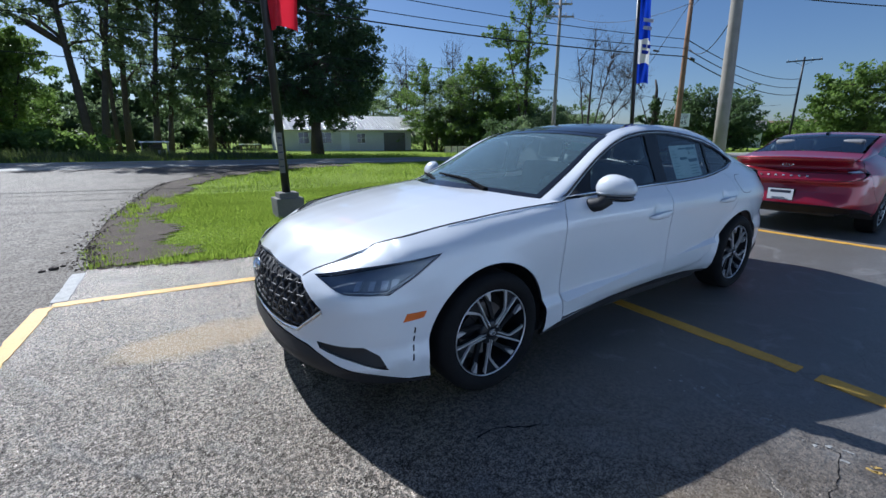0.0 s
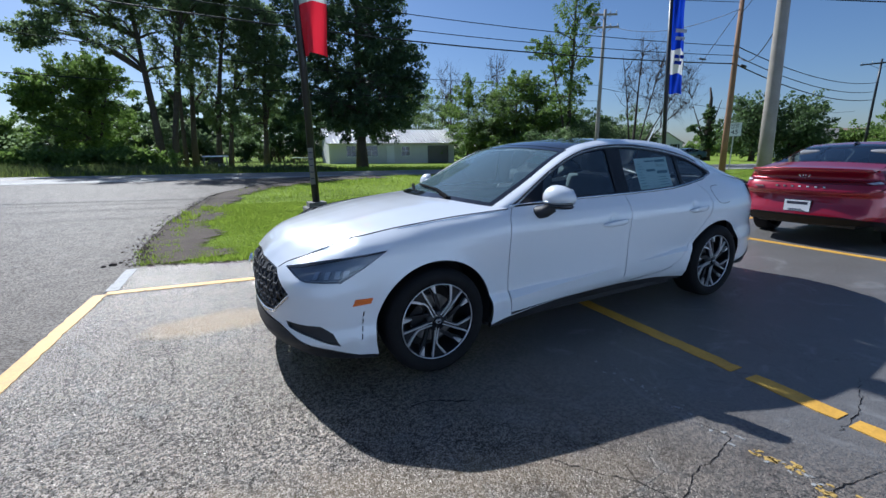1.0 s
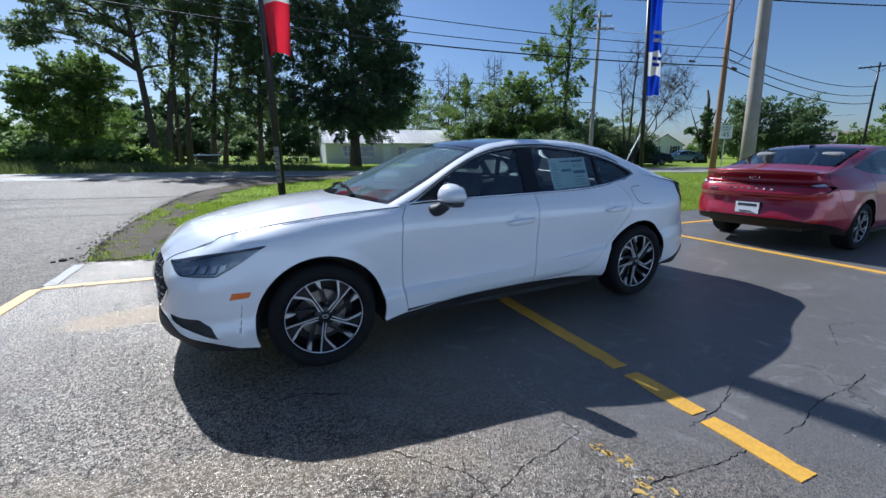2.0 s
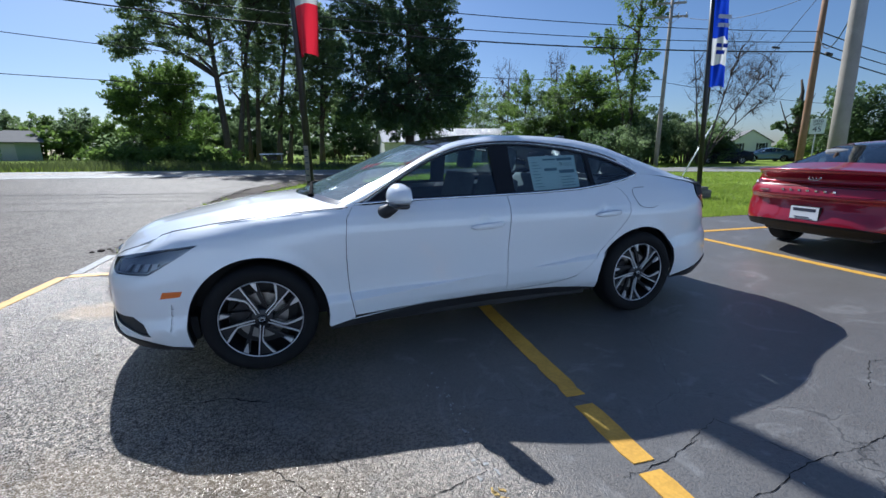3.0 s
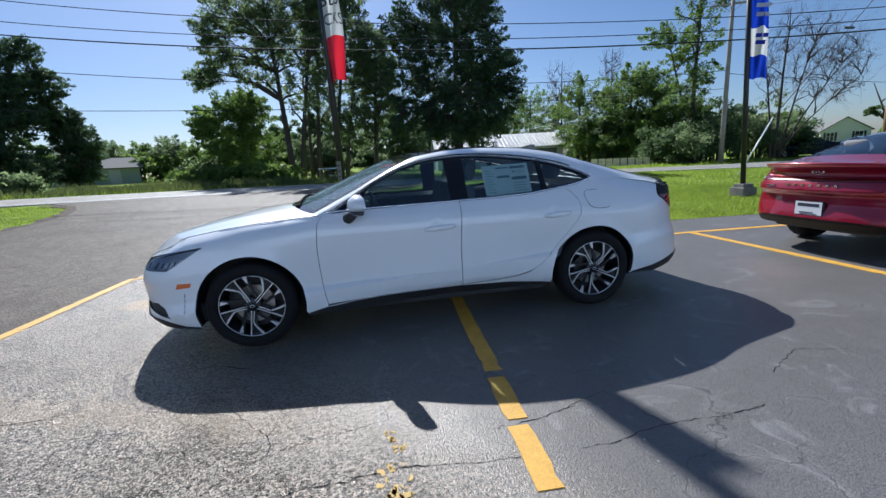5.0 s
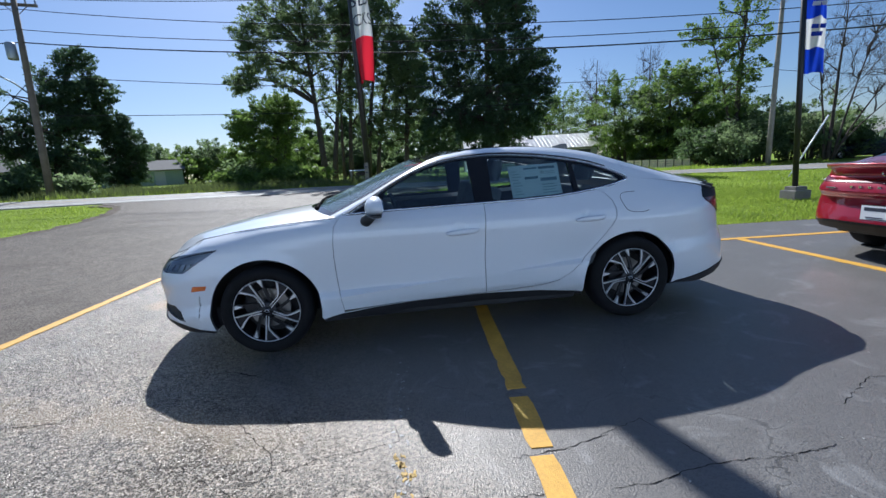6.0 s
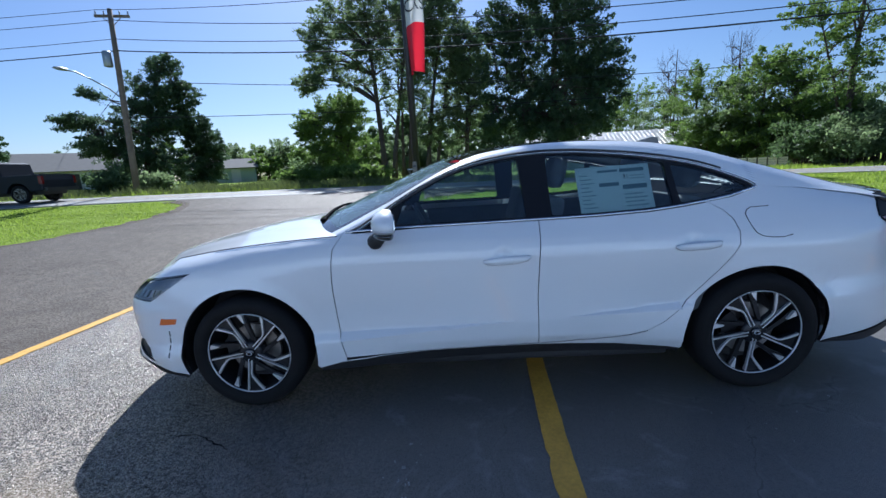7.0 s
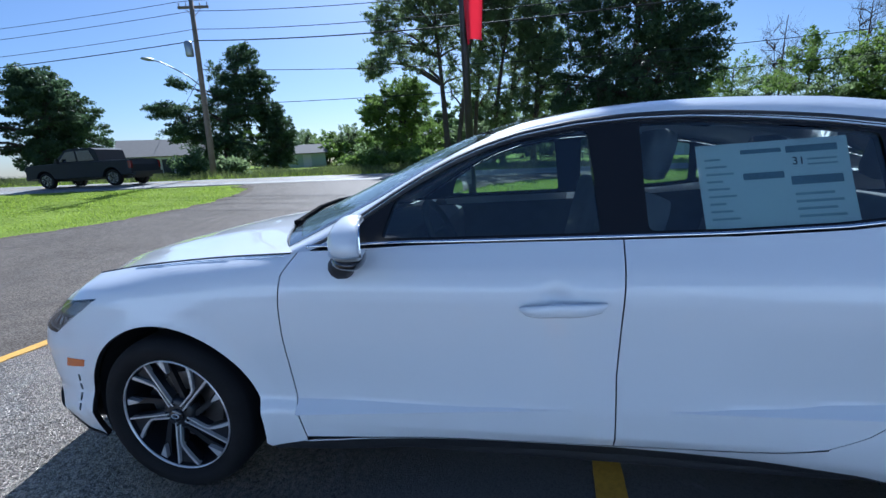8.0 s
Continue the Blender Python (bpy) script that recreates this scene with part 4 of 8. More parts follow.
# pebbles on the worn asphalt and by the verge
def stone(x, y, size, seed, mat):
    r = np.random.RandomState(seed)
    bm = bmesh.new()
    bmesh.ops.create_icosphere(bm, subdivisions=1, radius=size)
    for v in bm.verts:
        v.co = Vector((v.co.x * (0.8 + 0.5 * r.rand()), v.co.y * (0.8 + 0.4 * r.rand()), v.co.z * 0.6))
        v.co += Vector((x, y, float(lie(x, y)) + size * 0.35))
    return tagged(part("stone", bm, mat), "small loose grey stone on the asphalt", "stone", "loose stones")
for k, (x, y, s) in enumerate(((-2.41, 4.33, 0.045), (-2.50, 4.28, 0.03), (-2.35, 4.42, 0.028), (-1.9, 2.9, 0.012), (-1.1, 0.6, 0.01), (-0.95, 2.1, 0.011), (-1.6, 2.2, 0.01))):
    stone(x, y, s, 300 + k, BARK)


# ---- trees ----
def quad_cloud(name, V, mat):
    """Many loose quads as one mesh; V holds four corners for each."""
    n = len(V)
    me = bpy.data.meshes.new(name)
    me.vertices.add(4 * n)
    me.loops.add(4 * n)
    me.polygons.add(n)
    me.vertices.foreach_set("co", V.reshape(-1).astype(np.float32))
    me.loops.foreach_set("vertex_index", np.arange(4 * n, dtype=np.int32))
    me.polygons.foreach_set("loop_start", np.arange(0, 4 * n, 4, dtype=np.int32))
    me.polygons.foreach_set("loop_total", np.full(n, 4, dtype=np.int32))
    me.materials.append(mat)
    me.update(calc_edges=True)
    return new(name, me)


def leaf_mesh(name, centres, radius, per, size, mat, parent, rs, flat=0.75, up=0.35, axis=None, reach=0.0):
    """Small two-sided leaves round many cluster centres. With an axis, clusters are sprays drawn out away from it."""
    centres = np.array(centres)
    n = len(centres) * per
    c = np.repeat(centres, per, axis=0)
    rad = np.repeat(np.array(radius), per)
    d = rs.randn(n, 3)
    d /= np.linalg.norm(d, axis=1)[:, None]
    d *= (rs.rand(n) ** 0.5 * rad)[:, None]
    d[:, 2] *= flat
    if axis is not None:
        way = (centres - np.array(axis)) * [1, 1, 0.55] + rs.randn(len(centres), 3) * 0.5
        way[:, 2] += 0.4
        way /= np.linalg.norm(way, axis=1)[:, None] + 1e-6
        t = (rs.rand(n) ** 0.8) * 2 - 0.7
        d = d * (0.85 - 0.42 * np.clip(t, 0, 2))[:, None] + np.repeat(way, per, axis=0) * (t * rad * reach)[:, None]
    p = c + d
    nrm = rs.randn(n, 3) + np.array([0, 0, up])
    nrm /= np.linalg.norm(nrm, axis=1)[:, None]
    t = np.cross(nrm, rs.randn(n, 3))
    t /= np.linalg.norm(t, axis=1)[:, None]
    b = np.cross(nrm, t)
    s = size * (0.6 + 0.8 * rs.rand(n))[:, None]
    return under(quad_cloud(name, np.stack([p - t * s, p - b * s * 0.5, p + t * s, p + b * s * 0.5], 1), mat), parent)


def tree(place, lobes, trunks, clusters, per, leaf, mat, seed, label, name="tree", group="", r_cl=(0.8, 1.5), twig_r=0.018, limbs=14, bare=False, spire=False, s=1.0, reach=0.9, flat=0.6):
    """Trunks, limbs that reach into the crown's lobes, twigs to each clump of leaves. lobes: (dx, dy, z, rx, ry, rz, share). trunks: (dx, dy, radius, top dx, top dy, top z)."""
    lobes = [tuple(v * s for v in l[:6]) + l[6:] for l in lobes]
    trunks = [tuple(v * s for v in t) for t in trunks]
    r_cl, leaf = (r_cl[0] * s, r_cl[1] * s), leaf * s * 0.95
    rs = np.random.RandomState(seed)
    x, y = place
    z0 = float(lie(x, y)) - 0.05
    base = empty(name, (x, y, z0), label, "tree", group)
    O = np.array([x, y, z0])
    bm = bmesh.new()
    nodes = []
    for dx, dy, r, tx, ty, tz in trunks:
        k = 7
        pts, rad = [], []
        for i in range(k + 1):
            f = i / k
            w = rs.randn(2) * 0.06 * f * r * 4
            p = O + np.array([dx + (tx - dx) * f ** 1.3 + w[0], dy + (ty - dy) * f ** 1.3 + w[1], tz * f])
            pts.append(p)
            rad.append(r * (1.25 if i == 0 else 1) * (1 - 0.82 * f))
        bm_tube(bm, pts, rad, 9)
        nodes += [(p, q) for p, q in zip(pts[2:], rad[2:])]
    share = np.array([l[6] for l in lobes], float)
    pick = rs.choice(len(lobes), clusters, p=share / share.sum())
    C = []
    for i in pick:
        dx, dy, z, rx, ry, rz, _ = lobes[i]
        d = rs.randn(3)
        d /= np.linalg.norm(d)
        q = d * rs.rand() ** 0.33 * np.array([rx, ry, rz])
        if spire:
            f = (q[2] / rz + 1) / 2
            q[:2] *= 1.25 * (1 - f) ** 0.75 + 0.05
        C.append(O + np.array([dx, dy, z]) + q)
    C = np.array(C)
    lim = C[rs.choice(len(C), min(limbs, len(C)), replace=False)]
    ends = []
    for e in lim:
        cand = [(np.linalg.norm((e - p) * [1, 1, 1.0]) + (2.5 if p[2] > e[2] - 0.4 else 0), k) for k, (p, _) in enumerate(nodes)]
        p, r = nodes[min(cand)[1]]
        L = np.linalg.norm(e - p)
        pts = [p + (e - p) * f + np.array([rs.randn() * 0.06 * L, rs.randn() * 0.06 * L, 0.10 * L * math.sin(math.pi * f)]) * (0 < f < 1) for f in (0, 0.25, 0.5, 0.75, 1)]
        rad = [max(r * 0.55, 0.03) * (1 - 0.8 * f) + 0.008 for f in (0, 0.25, 0.5, 0.75, 1)]
        bm_tube(bm, pts, rad, 6)
        ends += [(q, w) for q, w in zip(pts[1:], rad[1:])]
    E = np.array([e for e, _ in ends])
    fine = bmesh.new() if bare else bm
    for c in C:
        k = int(np.argmin(np.linalg.norm(E - c, axis=1)))
        p = E[k]
        L = np.linalg.norm(c - p)
        m = p + (c - p) * 0.5 + rs.randn(3) * 0.07 * L
        bm_tube(fine, [p, m, c], [min(ends[k][1], twig_r * 1.8), twig_r, twig_r * 0.35], 4, False)
        if bare:
            for _ in range(5):
                tip = c + rs.randn(3) * np.array([0.5, 0.5, 0.6]) + np.array([0, 0, 0.35])
                bm_tube(fine, [m + (c - m) * rs.rand(), (m + tip) / 2 + rs.randn(3) * 0.06, tip], [twig_r * 0.7, twig_r * 0.45, 0.004], 3, False)
    under(part("trunk", bm, BARK, None, "grey-brown trunk and limbs", True), base)
    if bare:
        under(part("branch", fine, BARK, None, "fine bare grey twigs", True), base)
    if per:
        leaf_mesh("crown", C, r_cl[0] + (r_cl[1] - r_cl[0]) * rs.rand(len(C)), per, leaf, mat, base, rs, flat, 0.35, O + np.array([0, 0, np.mean([l[2] for l in lobes])]), reach)
    return base


def shrub(place, rx, ry, rz, clusters, per, leaf, mat, seed, label, name="bush", lift=0.0):
    rs = np.random.RandomState(seed)
    x, y = place
    z0 = float(lie(x, y)) - 0.04
    base = empty(name, (x, y, z0), label, "bush")
    bm = bmesh.new()
    C = []
    for _ in range(clusters):
        d = rs.randn(3)
        d /= np.linalg.norm(d)
        q = d * rs.rand() ** 0.4 * np.array([rx, ry, rz]) * (0.62 + 0.75 * rs.rand() ** 2)
        C.append(np.array([x + q[0], y + q[1], z0 + rz * 0.95 + q[2] + 0.15 + lift]))
    for c in C[::3]:
        bm_tube(bm, [(x + (c[0] - x) * 0.3, y + (c[1] - y) * 0.3, z0), ((x + c[0]) / 2, (y + c[1]) / 2, (z0 + c[2]) / 2), c], [0.04, 0.03, 0.01], 4, False)
    under(part("stem", bm, BARK, None, "", True), base)
    leaf_mesh("foliage", C, 0.32 + 0.55 * rs.rand(len(C)), per, leaf, mat, base, rs)
    return base


def away(eye, way, d):
    return (eye[0] + way[0] * d, eye[1] + way[1] * d)


E55, E80, E35, E17, E00 = (0.97, -3.28), (1.38, -1.26), (0.55, -2.8), (-0.65, -2.48), (-1.36, -1.54)
# tall open-crowned maple, its low bushy neighbour, slender stems between, and a large dense maple
tree((-4.2, 32.9), [(-5.2, -0.8, 7.9, 1.3, 1.1, 0.7, 0.8), (-5.8, -0.8, 7.3, 0.6, 0.5, 0.4, 0.25), (-4.1, -0.6, 9.3, 1.8, 1.6, 1.2, 1.4), (-4.5, -0.7, 11.0, 1.4, 1.2, 1.1, 1.1), (-2.8, -0.4, 12.4, 2.3, 2.0, 1.5, 1.8), (-1.2, -0.2, 10.6, 2.2, 2.0, 1.9, 2.0), (0.3, 0.0, 13.4, 2.7, 2.3, 2.0, 2.4), (1.7, 0.2, 11.1, 2.4, 2.1, 2.5, 2.4), (-2.0, -0.3, 8.2, 1.5, 1.2, 0.9, 0.7), (3.4, 0.5, 12.8, 2.2, 1.9, 2.2, 1.8), (1.0, 0.2, 7.4, 2.3, 2.0, 2.2, 1.3), (1.3, 0.2, 15.2, 2.5, 2.1, 1.4, 1.2)], [(-0.2, 0, 0.27, -0.9, -0.1, 14.4), (0.5, 0.1, 0.22, 3.2, 0.5, 15.4)], 1050, 62, 0.088, LEAF_A, 11, "tall open-crowned maple beyond the highway", limbs=80, r_cl=(0.3, 0.62), flat=0.7, reach=0.8)
tree((-8.2, 33.6), [(-1.1, -0.3, 4.1, 2.0, 1.7, 2.3, 2.5), (-2.0, -0.5, 4.5, 1.1, 0.9, 1.2, 0.8), (0.2, 0.0, 5.8, 1.9, 1.6, 1.2, 1.5), (0.9, 0.2, 4.5, 1.7, 1.5, 2.0, 1.5), (-0.7, -0.2, 2.1, 2.1, 1.8, 1.0, 0.8)], [(0, 0, 0.2, 0.3, 0.1, 6.2), (0.1, 0, 0.14, 1.4, 0.3, 5.4)], 330, 110, 0.09, LEAF_C, 12, "low bushy green tree beyond the highway", limbs=16, r_cl=(0.35, 0.75))
tree((-2.6, 35.6), [(1.2, 0.1, 11.1, 1.6, 1.4, 3.1, 2), (1.2, 0.1, 7.1, 1.4, 1.2, 2.8, 1.2), (1.4, 0.1, 15.1, 1.8, 1.6, 1.7, 1)], [(0, 0, 0.22, 1.5, 0.1, 15.9), (-0.6, -0.1, 0.16, 0.1, 0, 13.7)], 360, 66, 0.088, LEAF_A, 13, "slender maple beyond the highway", limbs=26, r_cl=(0.3, 0.7), flat=0.7, reach=0.6)
tree((-0.8, 34.7), [(1.8, 0.1, 11.8, 2.1, 1.8, 2.6, 2), (2.1, 0.1, 7.8, 1.7, 1.4, 3.2, 1.5), (2.1, 0.1, 14.8, 1.6, 1.4, 0.9, 0.8), (0.5, 0, 4.1, 1.2, 1.0, 1.6, 0.5)], [(-0.2, 0, 0.22, 2.1, 0.1, 14.8), (0.6, 0, 0.18, 3.0, 0.1, 12.6)], 460, 66, 0.088, LEAF_A, 14, "slender dark maple beyond the highway", limbs=28, r_cl=(0.3, 0.7), flat=0.7, reach=0.6)
tree((2.3, 33.7), [(0.5, 0, 9.1, 1.9, 1.7, 2.7, 2.2), (0.9, 0, 5.8, 1.7, 1.4, 2.7, 1.2), (-0.9, 0, 4.0, 1.2, 1.0, 1.8, 0.5)], [(0, 0, 0.22, 0.9, 0, 11.5)], 430, 68, 0.088, LEAF_A, 17, "slender dark maple beyond the highway", limbs=24, r_cl=(0.3, 0.7), flat=0.7, reach=0.6)
tree((8.6, 29.3), [(0.3, -0.1, 11.4, 3.1, 2.6, 1.9, 2.5), (0.6, -0.1, 8.3, 4.0, 3.4, 2.6, 4), (0.8, -0.2, 5.0, 3.9, 3.4, 2.4, 4), (-2.8, 0.7, 7.3, 2.1, 1.8, 3.8, 2), (-3.4, 0.8, 10.6, 1.5, 1.3, 1.9, 1.2), (-0.8, 0.2, 13.2, 2.5, 2.1, 0.9, 1), (3.2, -0.7, 6.5, 1.6, 1.4, 2.4, 1.5), (1.9, -0.5, 12.6, 1.4, 1.2, 0.9, 0.6), (-3.0, 0.7, 3.8, 2.2, 1.9, 1.5, 1), (0.4, 0, 3.3, 3.4, 2.8, 1.3, 1.6)], [(0, 0, 0.4, 0.2, 0, 13.3)], 1150, 95, 0.10, LEAF_D, 15, "large dense dark maple beyond the highway", limbs=30, r_cl=(0.3, 0.75), flat=0.85, reach=0.8)
# woods to the east
for k, (w, d, h, rx, mat) in enumerate((((0.383, 0.924), 64, 12.5, 4.0, LEAF_C), ((0.43, 0.903), 60, 10.6, 3.4, LEAF_A), ((0.478, 0.878), 52, 11.5, 3.2, LEAF_C), ((0.531, 0.847), 49, 9.4, 3.2, LEAF_A), ((0.565, 0.825), 47, 11.5, 2.8, LEAF_C), ((0.60, 0.80), 46, 9.8, 3.0, LEAF_C), ((0.35, 0.937), 68, 11.5, 4.0, LEAF_C), ((0.635, 0.772), 50, 8.0, 3.4, LEAF_A))):
    h *= 0.86
    tree(away(E55, w, d), [(0, 0, h * 0.52, rx, rx, h * 0.38, 3), (0.5, 0, h * 0.82, rx * 0.6, rx * 0.6, h * 0.18, 1), (0, 0, h * 0.2, rx * 1.05, rx, h * 0.16, 1)], [(0, 0, 0.2, 0.3, 0, h * 0.9)], 130, 90, 0.12, mat, 30 + k, "light green woodland tree", group="woodland edge", limbs=16, r_cl=(0.45, 1.0))
tree(away(E55, (0.655, 0.756), 43), [(0.3, 0, 13.2, 1.8, 1.8, 2.6, 2), (-1.3, 0, 9.6, 1.7, 1.4, 1.5, 1.4), (0.8, 0, 9.0, 1.6, 1.5, 2.2, 1), (-0.6, 0, 6.0, 2.4, 2.0, 2.2, 1.4), (-3.2, 0, 10.2, 1.3, 1.2, 0.9, 0.8)], [(0, 0, 0.26, 0.4, 0, 15.0), (0.2, 0, 0.15, -2.8, 0, 10.4)], 150, 100, 0.10, LEAF_C, 41, "tall thin-crowned tree with clumped foliage", limbs=24, r_cl=(0.4, 0.85))
tree(away(E55, (0.752, 0.659), 42), [(0.6, -0.5, 7.4, 2.6, 2.6, 3.6, 3), (2.2, -2.2, 6.0, 1.8, 1.8, 2.4, 2)], [(0, 0, 0.14, 0.2, 0, 10.8), (0.2, -0.2, 0.09, 1.4, -1.4, 9.6), (-0.2, 0.1, 0.09, -1.0, 1.0, 9.5), (0.2, -0.2, 0.08, 2.8, -2.8, 7.6), (0.1, 0, 0.07, 3.0, -3.1, 5.6)], 330, 0, 0.1, LEAF_C, 42, "bare dead tree with spreading grey branches", name="dead_tree", limbs=70, bare=True, twig_r=0.011)
tree(away(E55, (0.447, 0.895), 56), [(0, 0, 9.6, 2.0, 1.6, 2.6, 3)], [(0, 0, 0.14, 0.1, 0, 12.4), (0, 0, 0.09, -0.9, 0, 11.0), (0, 0, 0.08, 1.2, 0, 10.6)], 90, 0, 0.1, LEAF_C, 43, "bare-topped dying tree among the woods", name="dead_tree", limbs=30, bare=True, twig_r=0.012)
tree(away(E55, (0.535, 0.845), 54), [(0, 0, 10.4, 1.4, 1.2, 2.4, 3)], [(0, 0, 0.14, 0.1, 0, 12.6), (0, 0, 0.08, -0.8, 0, 11.6)], 60, 0, 0.1, LEAF_C, 44, "bare-topped dying tree among the woods", name="dead_tree", limbs=20, bare=True, twig_r=0.012)
for k, (w, d, rx, rz) in enumerate((((0.62, 0.785), 40, 2.2, 1.6), ((0.66, 0.751), 39, 2.0, 1.4), ((0.69, 0.724), 41, 2.4, 2.0), ((0.735, 0.678), 44, 2.6, 2.2), ((0.770, 0.638), 47, 1.7, 1.8))):
    shrub(away(E55, w, d), rx, rx, rz, 70, 100, 0.11, LEAF_A if k % 2 else LEAF_B, 50 + k, "dense green roadside bush")
for k, (w, d, rx, rz) in enumerate((((0.50, 0.866), 49, 3.0, 2.8), ((0.55, 0.835), 48, 2.8, 3.0), ((0.59, 0.807), 46, 2.6, 3.0), ((0.63, 0.777), 45, 2.6, 2.8), ((0.675, 0.738), 46, 2.6, 3.0), ((0.715, 0.699), 47, 2.4, 2.6), ((0.75, 0.661), 50, 2.4, 2.2))):
    shrub(away(E55, w, d), rx, 2.0, rz, 80, 90, 0.115, LEAF_B if k % 3 else LEAF_C, 55 + k, "dense green thicket at the woodland edge")
# west side
tree((-24.2, 32.1), [(1.9, 1.4, 9.5, 1.2, 1.1, 1.2, 1.2), (1.0, 0.8, 7.5, 2.0, 1.7, 1.4, 2), (2.8, 2.1, 7.5, 1.2, 1.0, 1.3, 1), (0.6, 0.4, 5.2, 2.7, 2.3, 1.6, 3), (-2.7, -2.1, 5.4, 1.5, 1.3, 0.7, 0.9), (-1.7, -1.3, 7.4, 0.9, 0.8, 0.4, 0.4), (-1.8, -1.4, 3.8, 1.7, 1.5, 1.1, 1.4), (0.2, 0.2, 2.4, 2.7, 2.3, 1.8, 3)], [(0, 0, 0.28, 1.8, 1.4, 10.0)], 560, 95, 0.10, LEAF_D, 61, "dark maple behind a utility pole", limbs=26, r_cl=(0.35, 0.8), reach=0.9)
tree((-21.2, 35.3), [(0.3, 0.2, 3.3, 1.5, 1.3, 2.4, 3), (-0.3, -0.2, 5.3, 1.3, 1.1, 1.2, 1), (-0.3, -0.2, 1.3, 1.9, 1.6, 1.1, 1)], [(0, 0, 0.2, 0.5, 0.3, 5.0)], 300, 100, 0.10, LEAF_D, 62, "round dark green tree", limbs=14, r_cl=(0.35, 0.7))
tree((-38.8, 28.4), [(0.5, 0.7, 5.2, 3.1, 2.7, 3.9, 5), (1.5, 2.0, 4.3, 2.5, 2.1, 3.2, 3), (0.3, 0.5, 7.0, 2.4, 2.0, 2.2, 2), (0.4, 0.5, 2.1, 3.3, 2.8, 1.3, 1.5), (-3.0, -3.6, 5.0, 2.6, 2.6, 3.6, 3)], [(0, 0, 0.4, 0.9, 1.2, 8.4)], 680, 100, 0.12, LEAF_D, 63, "broad round dark maple", limbs=26, r_cl=(0.5, 0.95), reach=0.5)
for k, (x, y, lobes, tz) in enumerate((((-27.9), 53.9, [(0.1, 0.1, 2.8, 1.6, 1.3, 1.9, 2), (1.4, 0.7, 2.3, 1.1, 1.0, 1.5, 1)], 4.2), (-26.1, 56.9, [(0.4, 0.2, 2.8, 1.7, 1.5, 1.8, 2), (-0.8, -0.4, 2.5, 1.2, 1.0, 1.3, 1)], 4.0), (-22.1, 54.3, [(0.3, 0.1, 3.5, 1.8, 1.5, 1.8, 2), (1.0, 0.4, 2.2, 1.7, 1.5, 1.7, 1), (-0.5, -0.2, 2.3, 1.4, 1.2, 1.6, 1)], 4.9), (-18.3, 51.4, [(0.2, 0.1, 2.1, 1.1, 0.9, 1.6, 2)], 3.3), (-58.5, 59.0, [(-0.2, -0.2, 3.6, 0.9, 0.8, 0.9, 1), (1.0, 1.0, 4.0, 0.6, 0.5, 1.1, 1)], 4.5), (-30.5, 58.0, [(0, 0, 2.6, 2.6, 1.8, 2.2, 2)], 4.0), (-14.5, 56.0, [(0, 0, 2.6, 2.6, 1.8, 2.4, 2)], 4.2), (-10.0, 52.0, [(0, 0, 2.6, 2.4, 1.8, 2.6, 2)], 4.2), (-5.0, 54.0, [(0, 0, 2.6, 2.6, 1.8, 2.4, 2)], 4.2))):
    tree((x, y), lobes, [(0, 0, 0.16, 0.4, 0.1, tz)], 80, 90, 0.12, LEAF_C if k % 2 else LEAF_A, 70 + k, "hazy green tree in the distance", group="distant trees", limbs=10, r_cl=(0.4, 0.9))
for k, (w, d, rx, rz) in enumerate((((-0.33, 0.944), 34, 2.0, 0.5), ((-0.24, 0.97), 33, 2.2, 0.55), ((-0.19, 0.982), 31, 1.6, 0.5), ((-0.30, 0.954), 38, 1.4, 1.0))):
    shrub(away(E55, w, d), rx, 0.9, rz, 34, 70, 0.13, LEAF_C if k < 3 else LEAF_A, 85 + k, "rough green undergrowth beyond the highway")
shrub(away(E80, (-0.655, 0.756), 33), 1.4, 1.2, 0.7, 40, 80, 0.12, LEAF_B, 95, "dark clipped bush by a pole")
shrub(away(E80, (-0.60, 0.80), 31.5), 1.0, 0.9, 0.5, 30, 80, 0.12, LEAF_A, 96, "low green bush by a pole")
# far hedgerow
for k in range(18):
    a = radians(66 + 3.7 * k)
    shrub(away((0.5, -2.0), (math.cos(a), math.sin(a)), 66 + 7 * math.sin(k * 2.3)), 3.8, 2.4, (4.4 if 2 <= k <= 10 else 2.0) + 0.7 * math.sin(k * 1.7), 90 if 2 <= k <= 10 else 46, 60, 0.24, LEAF_B if 2 <= k <= 10 else LEAF_C, 130 + k, "distant green hedgerow bush in haze")
for k in range(12):
    a = radians(72 + 3.4 * k)
    shrub(away((0.5, -2.0), (math.cos(a), math.sin(a)), 60 + 4 * math.sin(k * 1.9)), 2.8, 1.8, 1.7 + 0.5 * math.sin(k * 2.7), 60, 70, 0.17, LEAF_B if k % 2 else LEAF_A, 190 + k, "low green thicket behind the tree trunks")
# low far woods along the eastern horizon
for k in range(13):
    a = radians(4 + 4.7 * k)
    shrub(away((0.5, -2.0), (math.cos(a), math.sin(a)), 122 + 9 * math.sin(k * 2.1)), 5.4, 3.0, 1.7 + 0.5 * math.sin(k * 1.9), 46, 60, 0.3, LEAF_C, 160 + k, "distant green hedgerow bush in haze")
